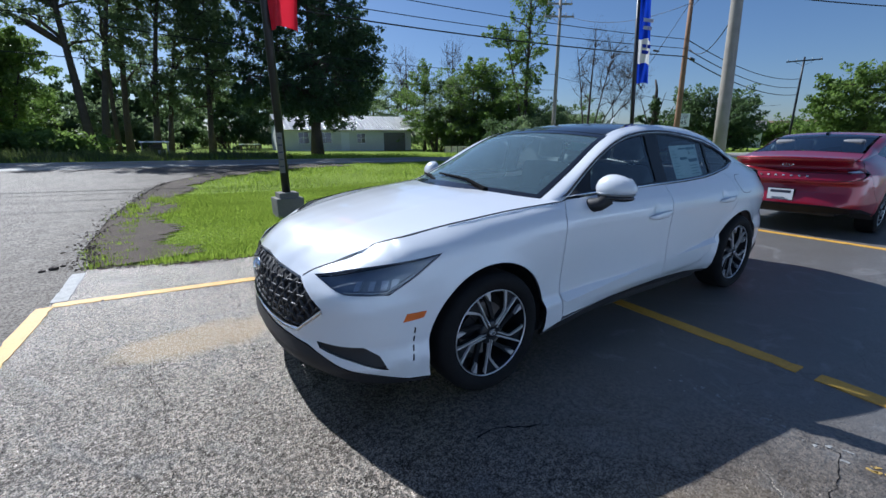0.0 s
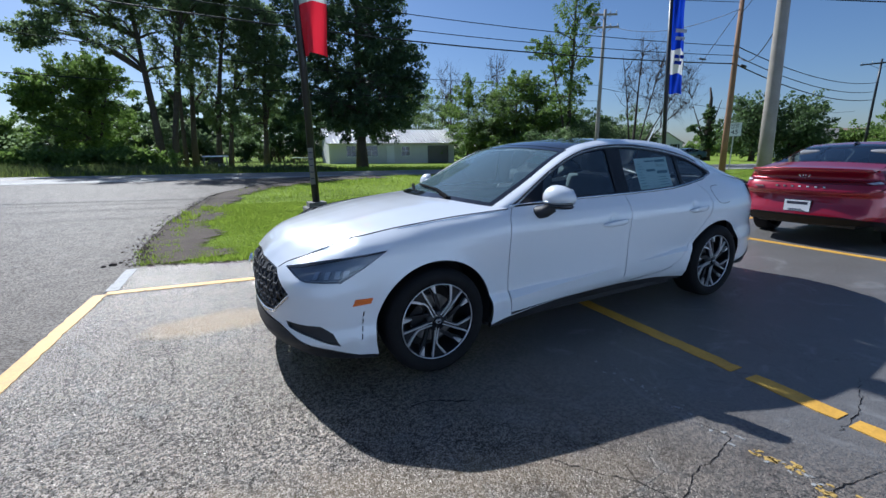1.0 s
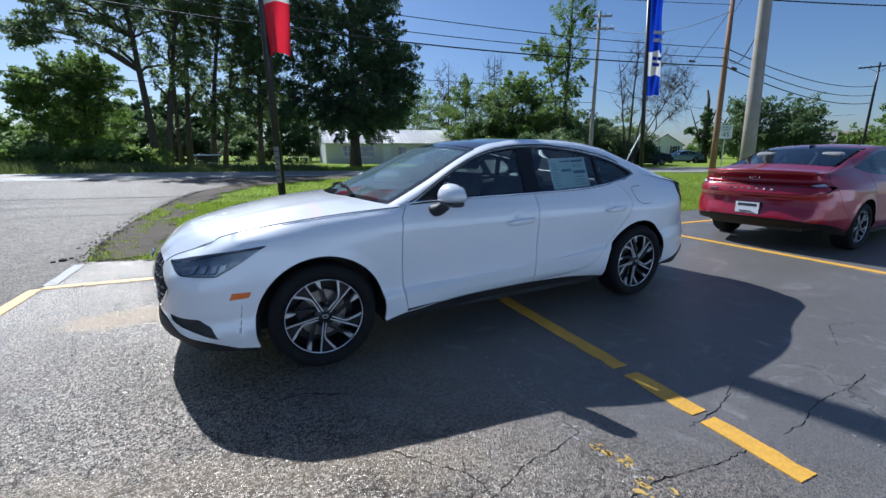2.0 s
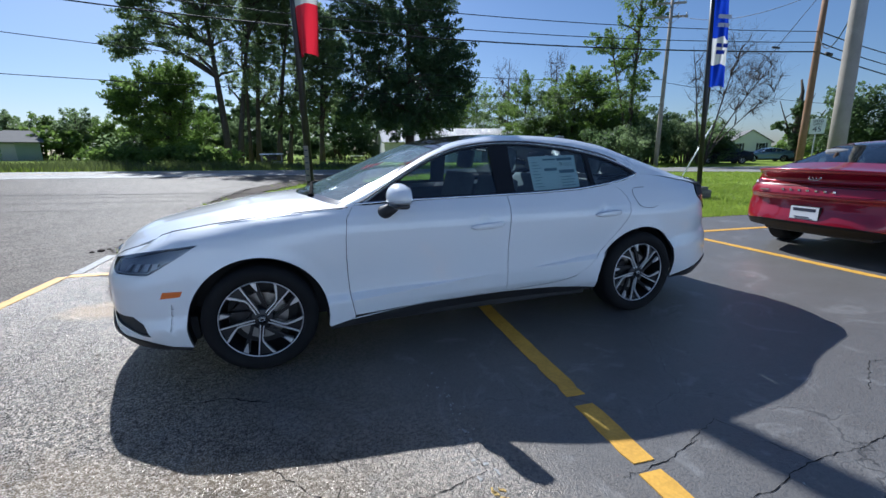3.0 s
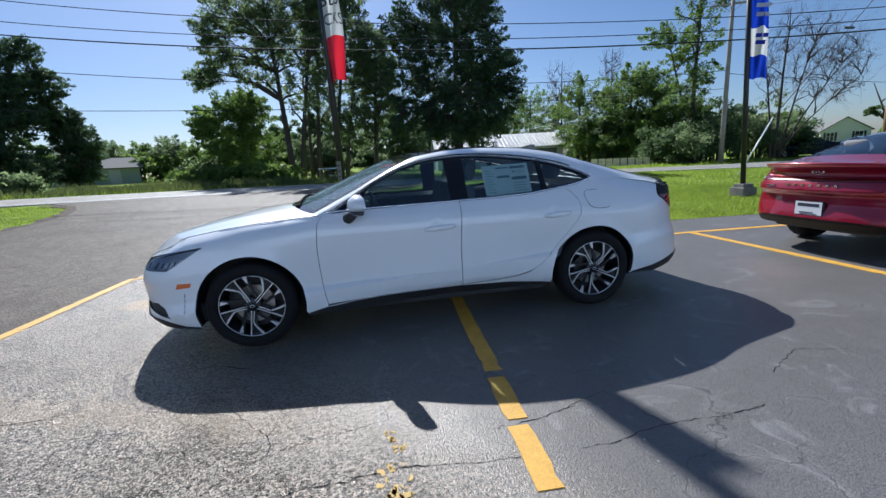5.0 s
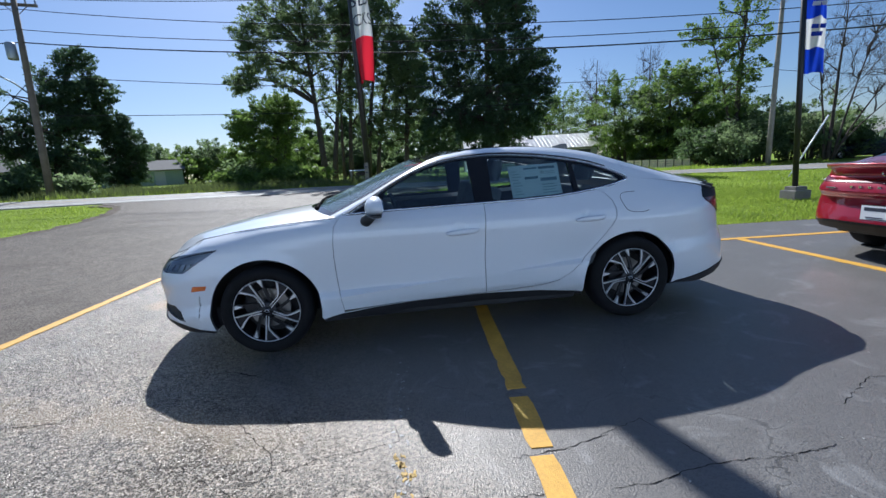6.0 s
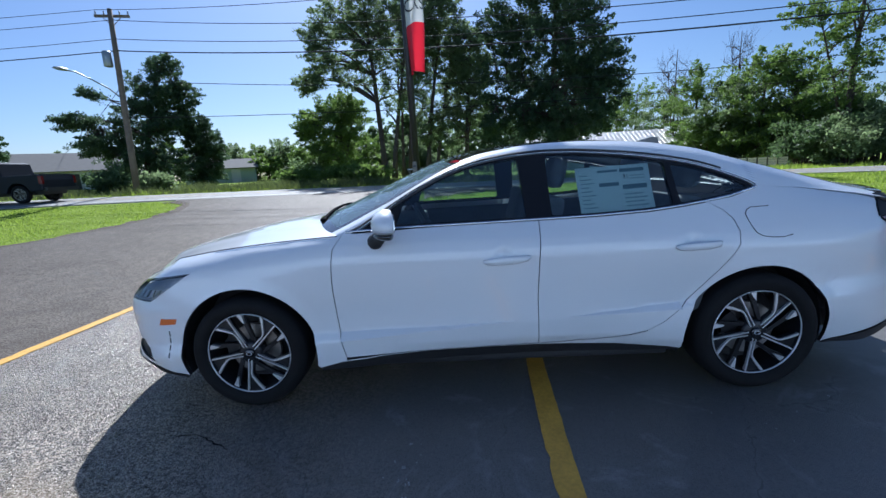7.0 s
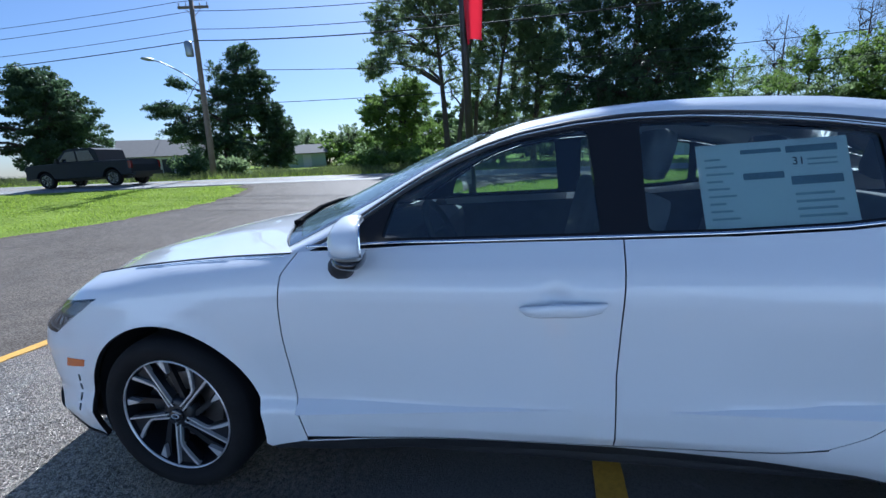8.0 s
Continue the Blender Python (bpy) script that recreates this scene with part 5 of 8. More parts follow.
# south-east
tree((49.7, 21.4), [(-0.8, 1.5, 3.4, 1.9, 2.3, 3.0, 3), (0.9, -1.7, 3.0, 2.2, 2.2, 2.7, 3)], [(-0.7, 1.2, 0.26, -0.8, 1.5, 5.6), (0.8, -1.3, 0.24, 0.9, -1.7, 5.0)], 190, 80, 0.17, LEAF_B, 101, "broad dark green roadside tree", limbs=20, r_cl=(0.9, 1.5))
tree((48.8, 27.4), [(0, 0, 2.6, 0.75, 0.75, 2.3, 3), (0, 0, 5.2, 0.42, 0.42, 1.5, 1.2), (-0.7, 1.2, 3.6, 0.35, 0.4, 0.5, 0.5)], [(0, 0, 0.5, -0.1, 0.1, 8.0), (0.1, 0, 0.24, 1.0, -1.7, 5.0), (0.1, 0, 0.16, -0.9, 1.5, 6.1), (0, 0, 0.14, 0.4, -0.8, 6.6)], 95, 70, 0.12, LEAF_B, 102, "ivy-covered broken tree trunk with bare stubs", limbs=16, r_cl=(0.25, 0.42))
tree(away(E00, (0.979, 0.206), 62), [(0, 0, 4.6, 2.6, 4.2, 3.6, 3)], [(0, 0, 0.25, 0, 0, 7)], 150, 80, 0.2, LEAF_C, 103, "round light green tree", limbs=14)
for k, (w, d) in enumerate((((0.945, 0.327), 95), ((0.958, 0.285), 100), ((0.93, 0.365), 95), ((0.967, 0.25), 90), ((0.985, 0.17), 88), ((0.90, 0.43), 92), ((0.87, 0.49), 90))):
    tree(away(E17, w, d), [(0, 0, 2.3, 4.5, 4.5, 1.9, 3)], [(0, 0, 0.2, 0, 0, 3.6)], 80, 60, 0.24, LEAF_C, 110 + k, "light green tree in the distance", group="distant trees", limbs=8, r_cl=(1.0, 1.6))

# ---- poles, wires, signs, flags ----
def utility_pole(place, foot, tall, lean, r, mat, label, arms=(), name="utility_pole", extras=None):
    """A wooden pole with cross-arms (height, half length, turn) and insulators."""
    x, y = place
    base = empty(name, (x, y, foot), label, "utility pole")
    def on(z):
        return Vector((x + lean[0] * z, y + lean[1] * z, foot + z))
    bm = bmesh.new()
    bm_tube(bm, [on(-0.1), on(tall * 0.3), on(tall * 0.7), on(tall)], [r, r * 0.92, r * 0.78, r * 0.65], 14)
    under(part("pole", bm, mat, None, "", True), base)
    for z, half, turn in arms:
        d = Vector((math.cos(radians(turn)), math.sin(radians(turn)), 0))
        n = Vector((-d.y, d.x, 0))
        bm = bmesh.new()
        bm_box(bm, (-half, -0.055, -0.065), (half, 0.055, 0.065), 0.01, Matrix.Translation(on(z) + n * (r * 0.8 + 0.04)) @ pose(0, 0, 0, 0, 0, turn))
        for s in (-1, 1):
            bm_tube(bm, [on(z) + n * 0.14 + d * half * 0.6 * s, on(z - 0.55) + n * 0.1], 0.018, 5)
        arm = under(part("cross_arm", bm, mat), base)
        for s in (-0.92, -0.45, 0.45, 0.92):
            bm = bmesh.new()
            p = on(z) + n * (r * 0.8 + 0.04) + d * half * s
            bm_lathe(bm, [(0.0, 0.26), (0.03, 0.25), (0.045, 0.2), (0.03, 0.16), (0.05, 0.13), (0.02, 0.07), (0.02, 0.05)], 8, "z", p)
            ins = part("insulator", bm, STEEL, None, "", True)
            ins.parent = arm
            ins.matrix_parent_inverse = arm.matrix_parent_inverse.inverted() @ Matrix.Translation(base.location).inverted()
    return base, on


def wire(a, b, sag, r=0.012, name="overhead_wire"):
    a, b = Vector(a), Vector(b)
    bm = bmesh.new()
    pts = [a.lerp(b, f) - Vector((0, 0, sag * 4 * f * (1 - f))) for f in (i / 20 for i in range(21))]
    bm_tube(bm, pts, r * 1.45, 5)
    return tagged(part(name, bm, WIRE, None, "", True), "thin black overhead wire strung between poles", "wire", "overhead wires")


west, on_w = utility_pole((-17.33, 21.93), 0.74, 9.95, (0.045, 0.0), 0.18, POLE_WOOD, "weathered wooden utility pole with transformer and street lamp", [(9.65, 0.85, 14)])
bm = bmesh.new()
bm_lathe(bm, [(0, 0.0), (0.2, 0.0), (0.22, 0.05), (0.22, 0.72), (0.17, 0.8), (0, 0.82)], 16, "z", on_w(7.0) + Vector((-0.36, -0.2, 0)))
under(part("transformer", bm, STEEL, None, "grey transformer can", True), west)
bm = bmesh.new()
lamp_tip = Vector((-17.35, 18.95, 6.98))
bm_tube(bm, [on_w(5.3), on_w(5.75) + Vector((-0.1, -0.75, 0)), on_w(6.1) + Vector((-0.25, -1.8, 0)), on_w(6.25) + Vector((-0.3, -2.5, 0)), lamp_tip], 0.035, 6)
arm = under(part("lamp_arm", bm, STEEL, None, "", True), west)
bm = bmesh.new()
bmesh.ops.create_uvsphere(bm, u_segments=14, v_segments=8, radius=1)
for v in bm.verts:
    v.co = Vector((v.co.x * 0.36, v.co.y * 0.16, v.co.z * (0.10 if v.co.z > 0 else 0.07)))
bmesh.ops.transform(bm, matrix=Matrix.Translation(lamp_tip + Vector((-0.06, -0.25, 0))) @ pose(0, 0, 0, 0, 0, 78), verts=bm.verts)
under(part("lamp_head", bm, STEEL, None, "grey street lamp head", True), west)
mid_p, on_m = utility_pole((26.8, 23.4), 0.0, 11.9, (0.0, 0.0), 0.17, POLE_GREY, "grey wooden utility pole with cross-arms", [(10.7, 1.2, -30), (12.0 - 0.4, 1.0, -30)])
brown, on_b = utility_pole((23.25, 11.25), 0.0, 8.7, (-0.004, 0.012), 0.16, POLE_BROWN, "brown leaning wooden utility pole")
big, on_g = utility_pole((15.49, 5.6), 0.0, 9.5, (-0.004, 0.03), 0.22, POLE_GREY, "thick grey wooden pole at the lawn edge")
far_p, on_f = utility_pole((58.0, 16.7), 0.0, 9.7, (0.0, 0.0), 0.13, STEEL_DARK, "dark utility pole in the distance", [(9.3, 1.5, 110)])
far_q, on_q = utility_pole((58, 7.5), 0.0, 9.0, (0.0, 0.0), 0.16, POLE_GREY, "grey utility pole in the distance")
for zw, zb, sag in ((9.4, 6.45, 0.95), (8.45, 6.0, 0.9), (7.85, 5.6, 0.85)):
    wire(on_w(zw), on_b(zb), sag, 0.020 if zw < 8.0 else 0.012)
    wire(on_b(zb), on_f(zb * 1.9 - 4.75), 0.7, 0.022 if zw < 8.0 else 0.018)
    wire(on_w(zw), (-70, 19, zw + 1.6), 0.8, 0.018 if zw < 8.0 else 0.011)
wire(on_w(9.65) + Vector((-0.72, -0.16, 0.25)), on_b(8.5), 1.0, 0.010)
wire(on_w(9.65) + Vector((-0.72, -0.16, 0.25)), (-70, 21, 12.5), 0.8, 0.010)
wire(on_w(6.3), on_m(6.4), 0.9, 0.012)
wire(on_w(4.3), on_m(5.2), 0.5, 0.012)
wire(on_m(10.9), on_b(8.2), 0.8, 0.010)
wire(on_m(6.2), (70, 22, 5.6), 0.9, 0.012)
wire(on_g(8.4), on_b(8.0), 0.5, 0.010)
wire(on_g(5.4), on_b(6.3), 0.9, 0.012)
wire(on_g(6.0), (52, -8, 9.2), 1.0, 0.014)
wire(on_w(6.0), (-44, 46, 5.0), 0.4, 0.012)
wire(on_b(8.3), (17.3, 11.25, 2.3), 0.0, 0.010, "guy_wire")
# splice boxes on the lowest strand
for z, off, L in ((5.62, 0.9, 0.5), (5.55, -2.2, 0.35)):
    d = (on_f(5.4) - on_b(5.6)).normalized() if off > 0 else (on_b(5.6) - on_w(8.2)).normalized()
    bm = bmesh.new()
    bm_tube(bm, [on_b(5.6) + d * off, on_b(5.6) + d * (off + L)], 0.085 if off > 0 else 0.05, 8)
    tagged(part("cable_splice", bm, BLACK_MATTE, None, "", True), "black cable splice box on the wire", "splice")


def lettering(name, text, size, m, mat, parent=None, depth=0.002):
    fc = bpy.data.curves.new(name, "FONT")
    fc.body, fc.size, fc.extrude, fc.align_x, fc.align_y = text, size, depth, "CENTER", "CENTER"
    fc.materials.append(mat)
    ob = new(name, fc)
    ob.matrix_world = m
    if parent:
        bpy.context.view_layer.update()
        ob.parent = parent
        ob.matrix_parent_inverse = parent.matrix_world.inverted()
    return ob


sign = empty("speed_limit_sign", (25.9, 12.3, 0), "white rectangular speed limit sign on a steel post", "road sign")
bm = bmesh.new()
bm_box(bm, (25.87, 12.30, 0), (25.93, 12.34, 2.75), 0.004)
under(part("post", bm, STEEL), sign)
fw = math.degrees(math.atan2(12.3 + 2.5, 25.9 + 0.6))
SM = pose(25.88, 12.27, 2.4, 90, 0, fw - 90)
bm = bmesh.new()
bm_box(bm, (-0.31, -0.38, -0.004), (0.31, 0.38, 0.004), 0.0)
bmesh.ops.transform(bm, matrix=SM, verts=bm.verts)
under(part("plate", bm, PLATE_WHITE), sign)
for t, s, y in (("SPEED", 0.16, 0.25), ("LIMIT", 0.16, 0.10), ("45", 0.36, -0.16)):
    lettering("sign_text", t, s, SM @ pose(0, y, 0.008), INK_DARK, sign)


def flag(name, pole_at, pole_tall, pole_lean, base_size, heading, width, bands, label, text=(), seed=0, pole_r=0.055, grip=0.05):
    """A banner pole on a concrete foot, with a banner of coloured bands hanging in folds. bands: (from z, to z, material)."""
    x, y = pole_at
    z0 = float(lie(x, y)) - 0.04
    top = empty(name, (x, y, z0), label, "flag")
    def on(z):
        return Vector((x + pole_lean[0] * z, y + pole_lean[1] * z, z0 + z))
    w, h = base_size
    bm = bmesh.new()
    bm_box(bm, (x - w / 2, y - w / 2, z0), (x + w / 2, y + w / 2, z0 + h), 0.02)
    bm_box(bm, (x - w * 0.36, y - w * 0.36, z0 + h - 0.02), (x + w * 0.36, y + w * 0.36, z0 + h + 0.09), 0.015)
    under(part("foot_block", bm, CONCRETE, None, "rough concrete foot block"), top)
    bm = bmesh.new()
    bm_tube(bm, [on(h * 0.5), on(pole_tall * 0.5), on(pole_tall)], [pole_r, pole_r * 0.95, pole_r * 0.8], 12)
    under(part("pole", bm, STEEL_DARK, None, "dark steel pole", True), top)
    rs = np.random.RandomState(seed)
    d = Vector((math.cos(radians(heading)), math.sin(radians(heading)), 0))
    n = Vector((-d.y, d.x, 0))
    ph = rs.rand(3) * 6

    def cloth(u, z):
        """A place on the banner: u across from the pole, z up."""
        f = u / width
        wave = (0.05 * math.sin(7 * f + 1.3 * z + ph[0]) + 0.03 * math.sin(13 * f - 2.1 * z + ph[1])) * min(1, f * 3)
        droop = -0.10 * f - 0.04 * math.sin(5 * f + ph[2])
        return on(z + droop) + d * (grip + u * (0.92 + 0.05 * math.sin(3 * z + ph[2]))) + n * wave
    for z_a, z_b, mat in bands:
        bm = bmesh.new()
        nu, nz = 16, max(3, int((z_b - z_a) / 0.06))
        g = [[bm.verts.new(cloth(width * i / nu, z_a + (z_b - z_a) * j / nz)) for i in range(nu + 1)] for j in range(nz + 1)]
        for j in range(nz):
            for i in range(nu):
                bm.faces.new((g[j][i], g[j][i + 1], g[j + 1][i + 1], g[j + 1][i]))
        under(part("banner", bm, mat, None, "cloth banner band with soft folds", True), top)
    for t, s, z, m in text:
        fc = bpy.data.curves.new("banner_text", "FONT")
        fc.body, fc.size, fc.align_x, fc.align_y = t, s, "CENTER", "CENTER"
        tmp = new("banner_text_flat", fc)
        bpy.context.view_layer.update()
        me = bpy.data.meshes.new_from_object(tmp.evaluated_get(bpy.context.evaluated_depsgraph_get()))
        bpy.data.objects.remove(tmp)
        bm = bmesh.new()
        bm.from_mesh(me)
        bmesh.ops.subdivide_edges(bm, edges=bm.edges, cuts=2)
        far = max(v.co.x for v in bm.verts)
        for v in bm.verts:
            p = cloth(min(max(width - 0.03 - far + v.co.x, 0.0), width), z + v.co.y)
            v.co = p - n * 0.006
        under(part("banner_text", bm, m, None, "bold black lettering"), top)
    return top


flag("banner_flag", (0.52, 6.19), 9.4, (-0.012, 0.004), (0.46, 0.36), -60, 0.78, [(3.10, 3.92, FLAG_RED), (3.92, 5.4, FLAG_WHITE), (5.4, 7.0, FLAG_RED)], "red and white banner flag on a dark pole with concrete foot", [("TRUCKS", 0.30, 4.22, INK_DARK), ("USED", 0.34, 4.58, INK_DARK)], 3, 0.07, -0.06)
flag("banner_flag", (10.59, 5.93), 6.4, (-0.03, 0.035), (0.42, 0.26), -28, 0.40, [(2.95, 3.48, FLAG_BLUE), (3.48, 4.12, FLAG_WHITE), (4.12, 5.5, FLAG_BLUE)], "blue and white banner flag on a dark pole with concrete foot", [], 5, 0.06)
# small notice on the nearer banner pole
notice = empty("pole_notice", (0.47, 6.11, 0.7), "narrow grey notice fixed to a flag pole", "notice")
NM = pose(0.47, 6.115, 1.12, 90, 0, -14)
bm = bmesh.new()
bm_box(bm, (-0.045, -0.34, -0.004), (0.045, 0.34, 0.004))
bmesh.ops.transform(bm, matrix=NM, verts=bm.verts)
under(part("board", bm, CONCRETE), notice)
for k in range(5):
    bm = bmesh.new()
    bm_box(bm, (-0.03, 0.24 - 0.12 * k, 0.004), (0.03, 0.265 - 0.12 * k, 0.007))
    bmesh.ops.transform(bm, matrix=NM, verts=bm.verts)
    under(part("print_bar", bm, INK_DARK), notice)
# plain bars for the blue banner's script
for k, (z, w) in enumerate(((4.35, 0.26), (4.55, 0.30), (3.72, 0.2), (3.88, 0.26))):
    bm = bmesh.new()
    bm_box(bm, (0.06, -0.008, -0.045), (0.06 + w, 0.0, 0.045))
    bmesh.ops.transform(bm, matrix=pose(10.63 - 0.03 * z, 5.84 + 0.035 * z, z, 0, 6, -28), verts=bm.verts)
    tagged(part("banner_bar", bm, FLAG_WHITE if k < 2 else FLAG_BLUE), "plain bar of script on a blue banner", "banner print")
# leaning white stake
bm = bmesh.new()
G0, G1 = Vector((16.0, 11.4, 0.0)), Vector((17.3, 11.25, 2.3))
bm_tube(bm, [G0, G0.lerp(G1, 0.5), G1], 0.028, 8)
tagged(part("guy_guard", bm, PLATE_WHITE, None, "", True), "leaning white plastic guy-wire guard", "stake")


# ---- houses ----
def house(place, heading, length, depth, wall, ridge, siding, roof_mat, label, windows=(), doors=(), gable_x=True, eave=0.4, name="house", lift=None, shutters=False, ribs=False):
    """A gabled house: walls, roof slabs with courses, windows with frames and sills, doors. windows: (face, along, low, width, height)."""
    x, y = place
    z0 = float(lie(x, y)) - 0.05 if lift is None else lift
    h = empty(name, (x, y, z0), label, "house")
    M = pose(x, y, z0, 0, 0, heading)
    L, D = length / 2, depth / 2

    def put(n, bm, mat, lab="", parent=h):
        bmesh.ops.transform(bm, matrix=M, verts=bm.verts)
        ob = part(n, bm, mat, None, lab)
        ob.parent = parent
        ob.matrix_parent_inverse = Matrix.Translation(h.location).inverted() if parent is h else parent.matrix_parent_inverse.inverted() @ Matrix.Translation(h.location).inverted()
        return ob
    t = 0.2
    for lo, hi in (((-L, -D, 0), (L, -D + t, wall)), ((-L, D - t, 0), (L, D, wall))):
        bm = bmesh.new()
        bm_box(bm, lo, hi)
        put("wall", bm, siding)
    for s in (-1, 1):
        bm = bmesh.new()
        bm_prism(bm, [(-D + t, 0), (D - t, 0), (D - t, wall), (0, ridge - 0.1), (-D + t, wall)], s * L - t / 2, s * L + t / 2, "x")
        put("gable_wall", bm, siding)
    for s in (-1, 1):
        sl = math.atan2(ridge - wall, D)
        run = (D + eave) / math.cos(sl)
        bm = bmesh.new()
        bm_box(bm, (-L - eave, -run, -0.05), (L + eave, 0.0, 0.05))
        T = pose(0, 0, ridge, math.degrees(sl), 0, 0) if s < 0 else pose(0, 0, ridge, 0, 0, 180) @ pose(0, 0, 0, math.degrees(sl), 0, 0)
        bmesh.ops.transform(bm, matrix=T, verts=bm.verts)
        roof = put("roof", bm, roof_mat)
        if ribs and s < 0:
            for k in range(int((length + 2 * eave) / 0.45)):
                bm = bmesh.new()
                bm_box(bm, (-L - eave + 0.45 * k, -run, 0.05), (-L - eave + 0.45 * k + 0.09, 0, 0.10))
                bmesh.ops.transform(bm, matrix=T, verts=bm.verts)
                put("roof_rib", bm, roof_mat, "", roof)
    def face(f, a, z):
        if f == "front":
            return pose(a, -D - 0.02, z, 90, 0, 0)
        if f == "left":
            return pose(-L - t / 2 - 0.02, a, z, 90, 0, -90)
        return pose(L + t / 2 + 0.02, a, z, 90, 0, 90)
    for f, a, low, w, hh in windows:
        F = face(f, a, low + hh / 2)
        bm = bmesh.new()
        for lo, hi in (((-w / 2 - 0.07, -hh / 2 - 0.07, -0.02), (-w / 2, hh / 2 + 0.07, 0.05)), ((w / 2, -hh / 2 - 0.07, -0.02), (w / 2 + 0.07, hh / 2 + 0.07, 0.05)), ((-w / 2, hh / 2, -0.02), (w / 2, hh / 2 + 0.07, 0.05)), ((-w / 2, -hh / 2 - 0.09, -0.02), (w / 2, -hh / 2, 0.08)), ((-0.02, -hh / 2, -0.01), (0.02, hh / 2, 0.035)), ((-w / 2, -0.02, -0.01), (w / 2, 0.02, 0.035))):
            bm_box(bm, lo, hi)
        bmesh.ops.transform(bm, matrix=F, verts=bm.verts)
        fr = put("window", bm, PLATE_WHITE)
        bm = bmesh.new()
        bm_box(bm, (-w / 2, -hh / 2, -0.015), (w / 2, hh / 2, 0.008))
        bmesh.ops.transform(bm, matrix=F, verts=bm.verts)
        put("pane", bm, PANE, "", fr)
        if shutters:
            for s in (-1, 1):
                bm = bmesh.new()
                bm_box(bm, (s * (w / 2 + 0.24) - 0.16, -hh / 2 - 0.05, 0), (s * (w / 2 + 0.24) + 0.16, hh / 2 + 0.05, 0.04))
                bmesh.ops.transform(bm, matrix=F, verts=bm.verts)
                put("shutter", bm, SHUTTER, "", fr)
    for f, a, w, hh, mat in doors:
        F = face(f, a, hh / 2)
        bm = bmesh.new()
        bm_box(bm, (-w / 2, -hh / 2, -0.02), (w / 2, hh / 2, 0.05))
        k = max(2, int(hh / 0.5))
        for i in range(k):
            bm_box(bm, (-w / 2 + 0.08, -hh / 2 + hh * i / k + 0.05, 0.05), (w / 2 - 0.08, -hh / 2 + hh * (i + 1) / k - 0.05, 0.065))
        bmesh.ops.transform(bm, matrix=F, verts=bm.verts)
        put("door", bm, mat)
    return h


house((17.3, 47.0), -6, 14.5, 7.0, 2.4, 3.9, SIDING, ROOF_METAL, "long low white house with a ribbed metal roof", [("front", -5, 0.9, 1.0, 1.1), ("front", -2.8, 0.9, 1.4, 1.1), ("front", 1.2, 0.9, 0.9, 1.0)], [("front", -0.6, 0.9, 2.0, PLATE_WHITE), ("front", 5.2, 2.6, 2.0, SHINGLE)], ribs=True)
house((-27.6, 50.0), 25.5, 7.5, 5.0, 2.3, 3.3, SIDING_GREEN, SHINGLE, "small pale green garage with a grey roof", [("front", -1.6, 0.9, 0.8, 0.8)], [("front", 1.6, 1.0, 2.0, SIDING)], lift=0.42)
house((-40.4, 42.8), 43, 8.0, 7.0, 2.5, 4.3, SIDING, SHINGLE, "white house with a grey roof half hidden by a tree", [("front", -2.5, 0.9, 1.2, 1.2), ("front", 2.6, 0.9, 1.2, 1.2)], [("front", 0.2, 1.0, 2.0, SHUTTER)], lift=0.7)
house((-54.3, 49.0), 42, 10.5, 6.5, 2.7, 3.8, SIDING, SHINGLE, "white house with a grey roof in the distance", [("front", 2.0, 1.0, 1.2, 1.0)], (), lift=0.6)
house(away(E55, (0.806, 0.592), 109), 226, 9.0, 6.6, 2.7, 4.9, SIDING, SHINGLE, "white gabled house with dark shutters", [("right", -2.0, 0.9, 1.0, 1.4), ("right", 1.8, 0.9, 1.0, 1.4), ("left", -2.0, 0.9, 1.0, 1.4), ("left", 1.8, 0.9, 1.0, 1.4)], [("front", 1.0, 1.0, 2.0, SHUTTER)], shutters=True, lift=0.0)
house(away((-1.25, -1.83), (0.955, 0.297), 104), 105, 9.0, 8.0, 2.4, 4.4, SIDING, SHINGLE_BROWN, "house with a brown roof in the distance", [("left", 0, 1.0, 1.4, 1.2)], (), lift=0.0)
house(away((-1.25, -1.83), (0.925, 0.38), 76), 110, 7.0, 6.0, 2.4, 3.6, SIDING, SHINGLE, "low pale shed in the distance", (), [("left", 0, 2.4, 1.9, SHUTTER)], lift=0.0)
# unseen wall added behind the camera: closes the place, bounces light onto shaded sides
bm = bmesh.new()
bm_box(bm, (-26, -15.3, 0), (30, -15, 6.2))
tagged(part("wall_south", bm, BOUNCE_BLUE), "long pale blue-grey building wall behind the lot", kind="structure")
# timber bins by the roadside
for k in range(8):
    f = k / 7
    bx, by = 20.7 + 3.5 * f, 30.15 - 2.06 * f
    th = empty("timber_bin", (bx, by, float(lie(bx, by)) - 0.04), "pale timber panel bin by the roadside", "bin", "row of timber bins")
    for j in range(4):
        bm = bmesh.new()
        bm_box(bm, (-0.25, -0.03 - 0.01 * (j % 2), 0.02 + 0.17 * j), (0.25, 0.03, 0.17 + 0.17 * j), 0.008)
        bmesh.ops.transform(bm, matrix=pose(bx, by, th.location.z, 0, 0, -31), verts=bm.verts)
        under(part("board", bm, TIMBER), th)
    bm = bmesh.new()
    bm_box(bm, (-0.30, -0.05, 0), (-0.25, 0.05, 0.74), 0.006)
    bmesh.ops.transform(bm, matrix=pose(bx, by, th.location.z, 0, 0, -31), verts=bm.verts)
    under(part("post", bm, BARK), th)

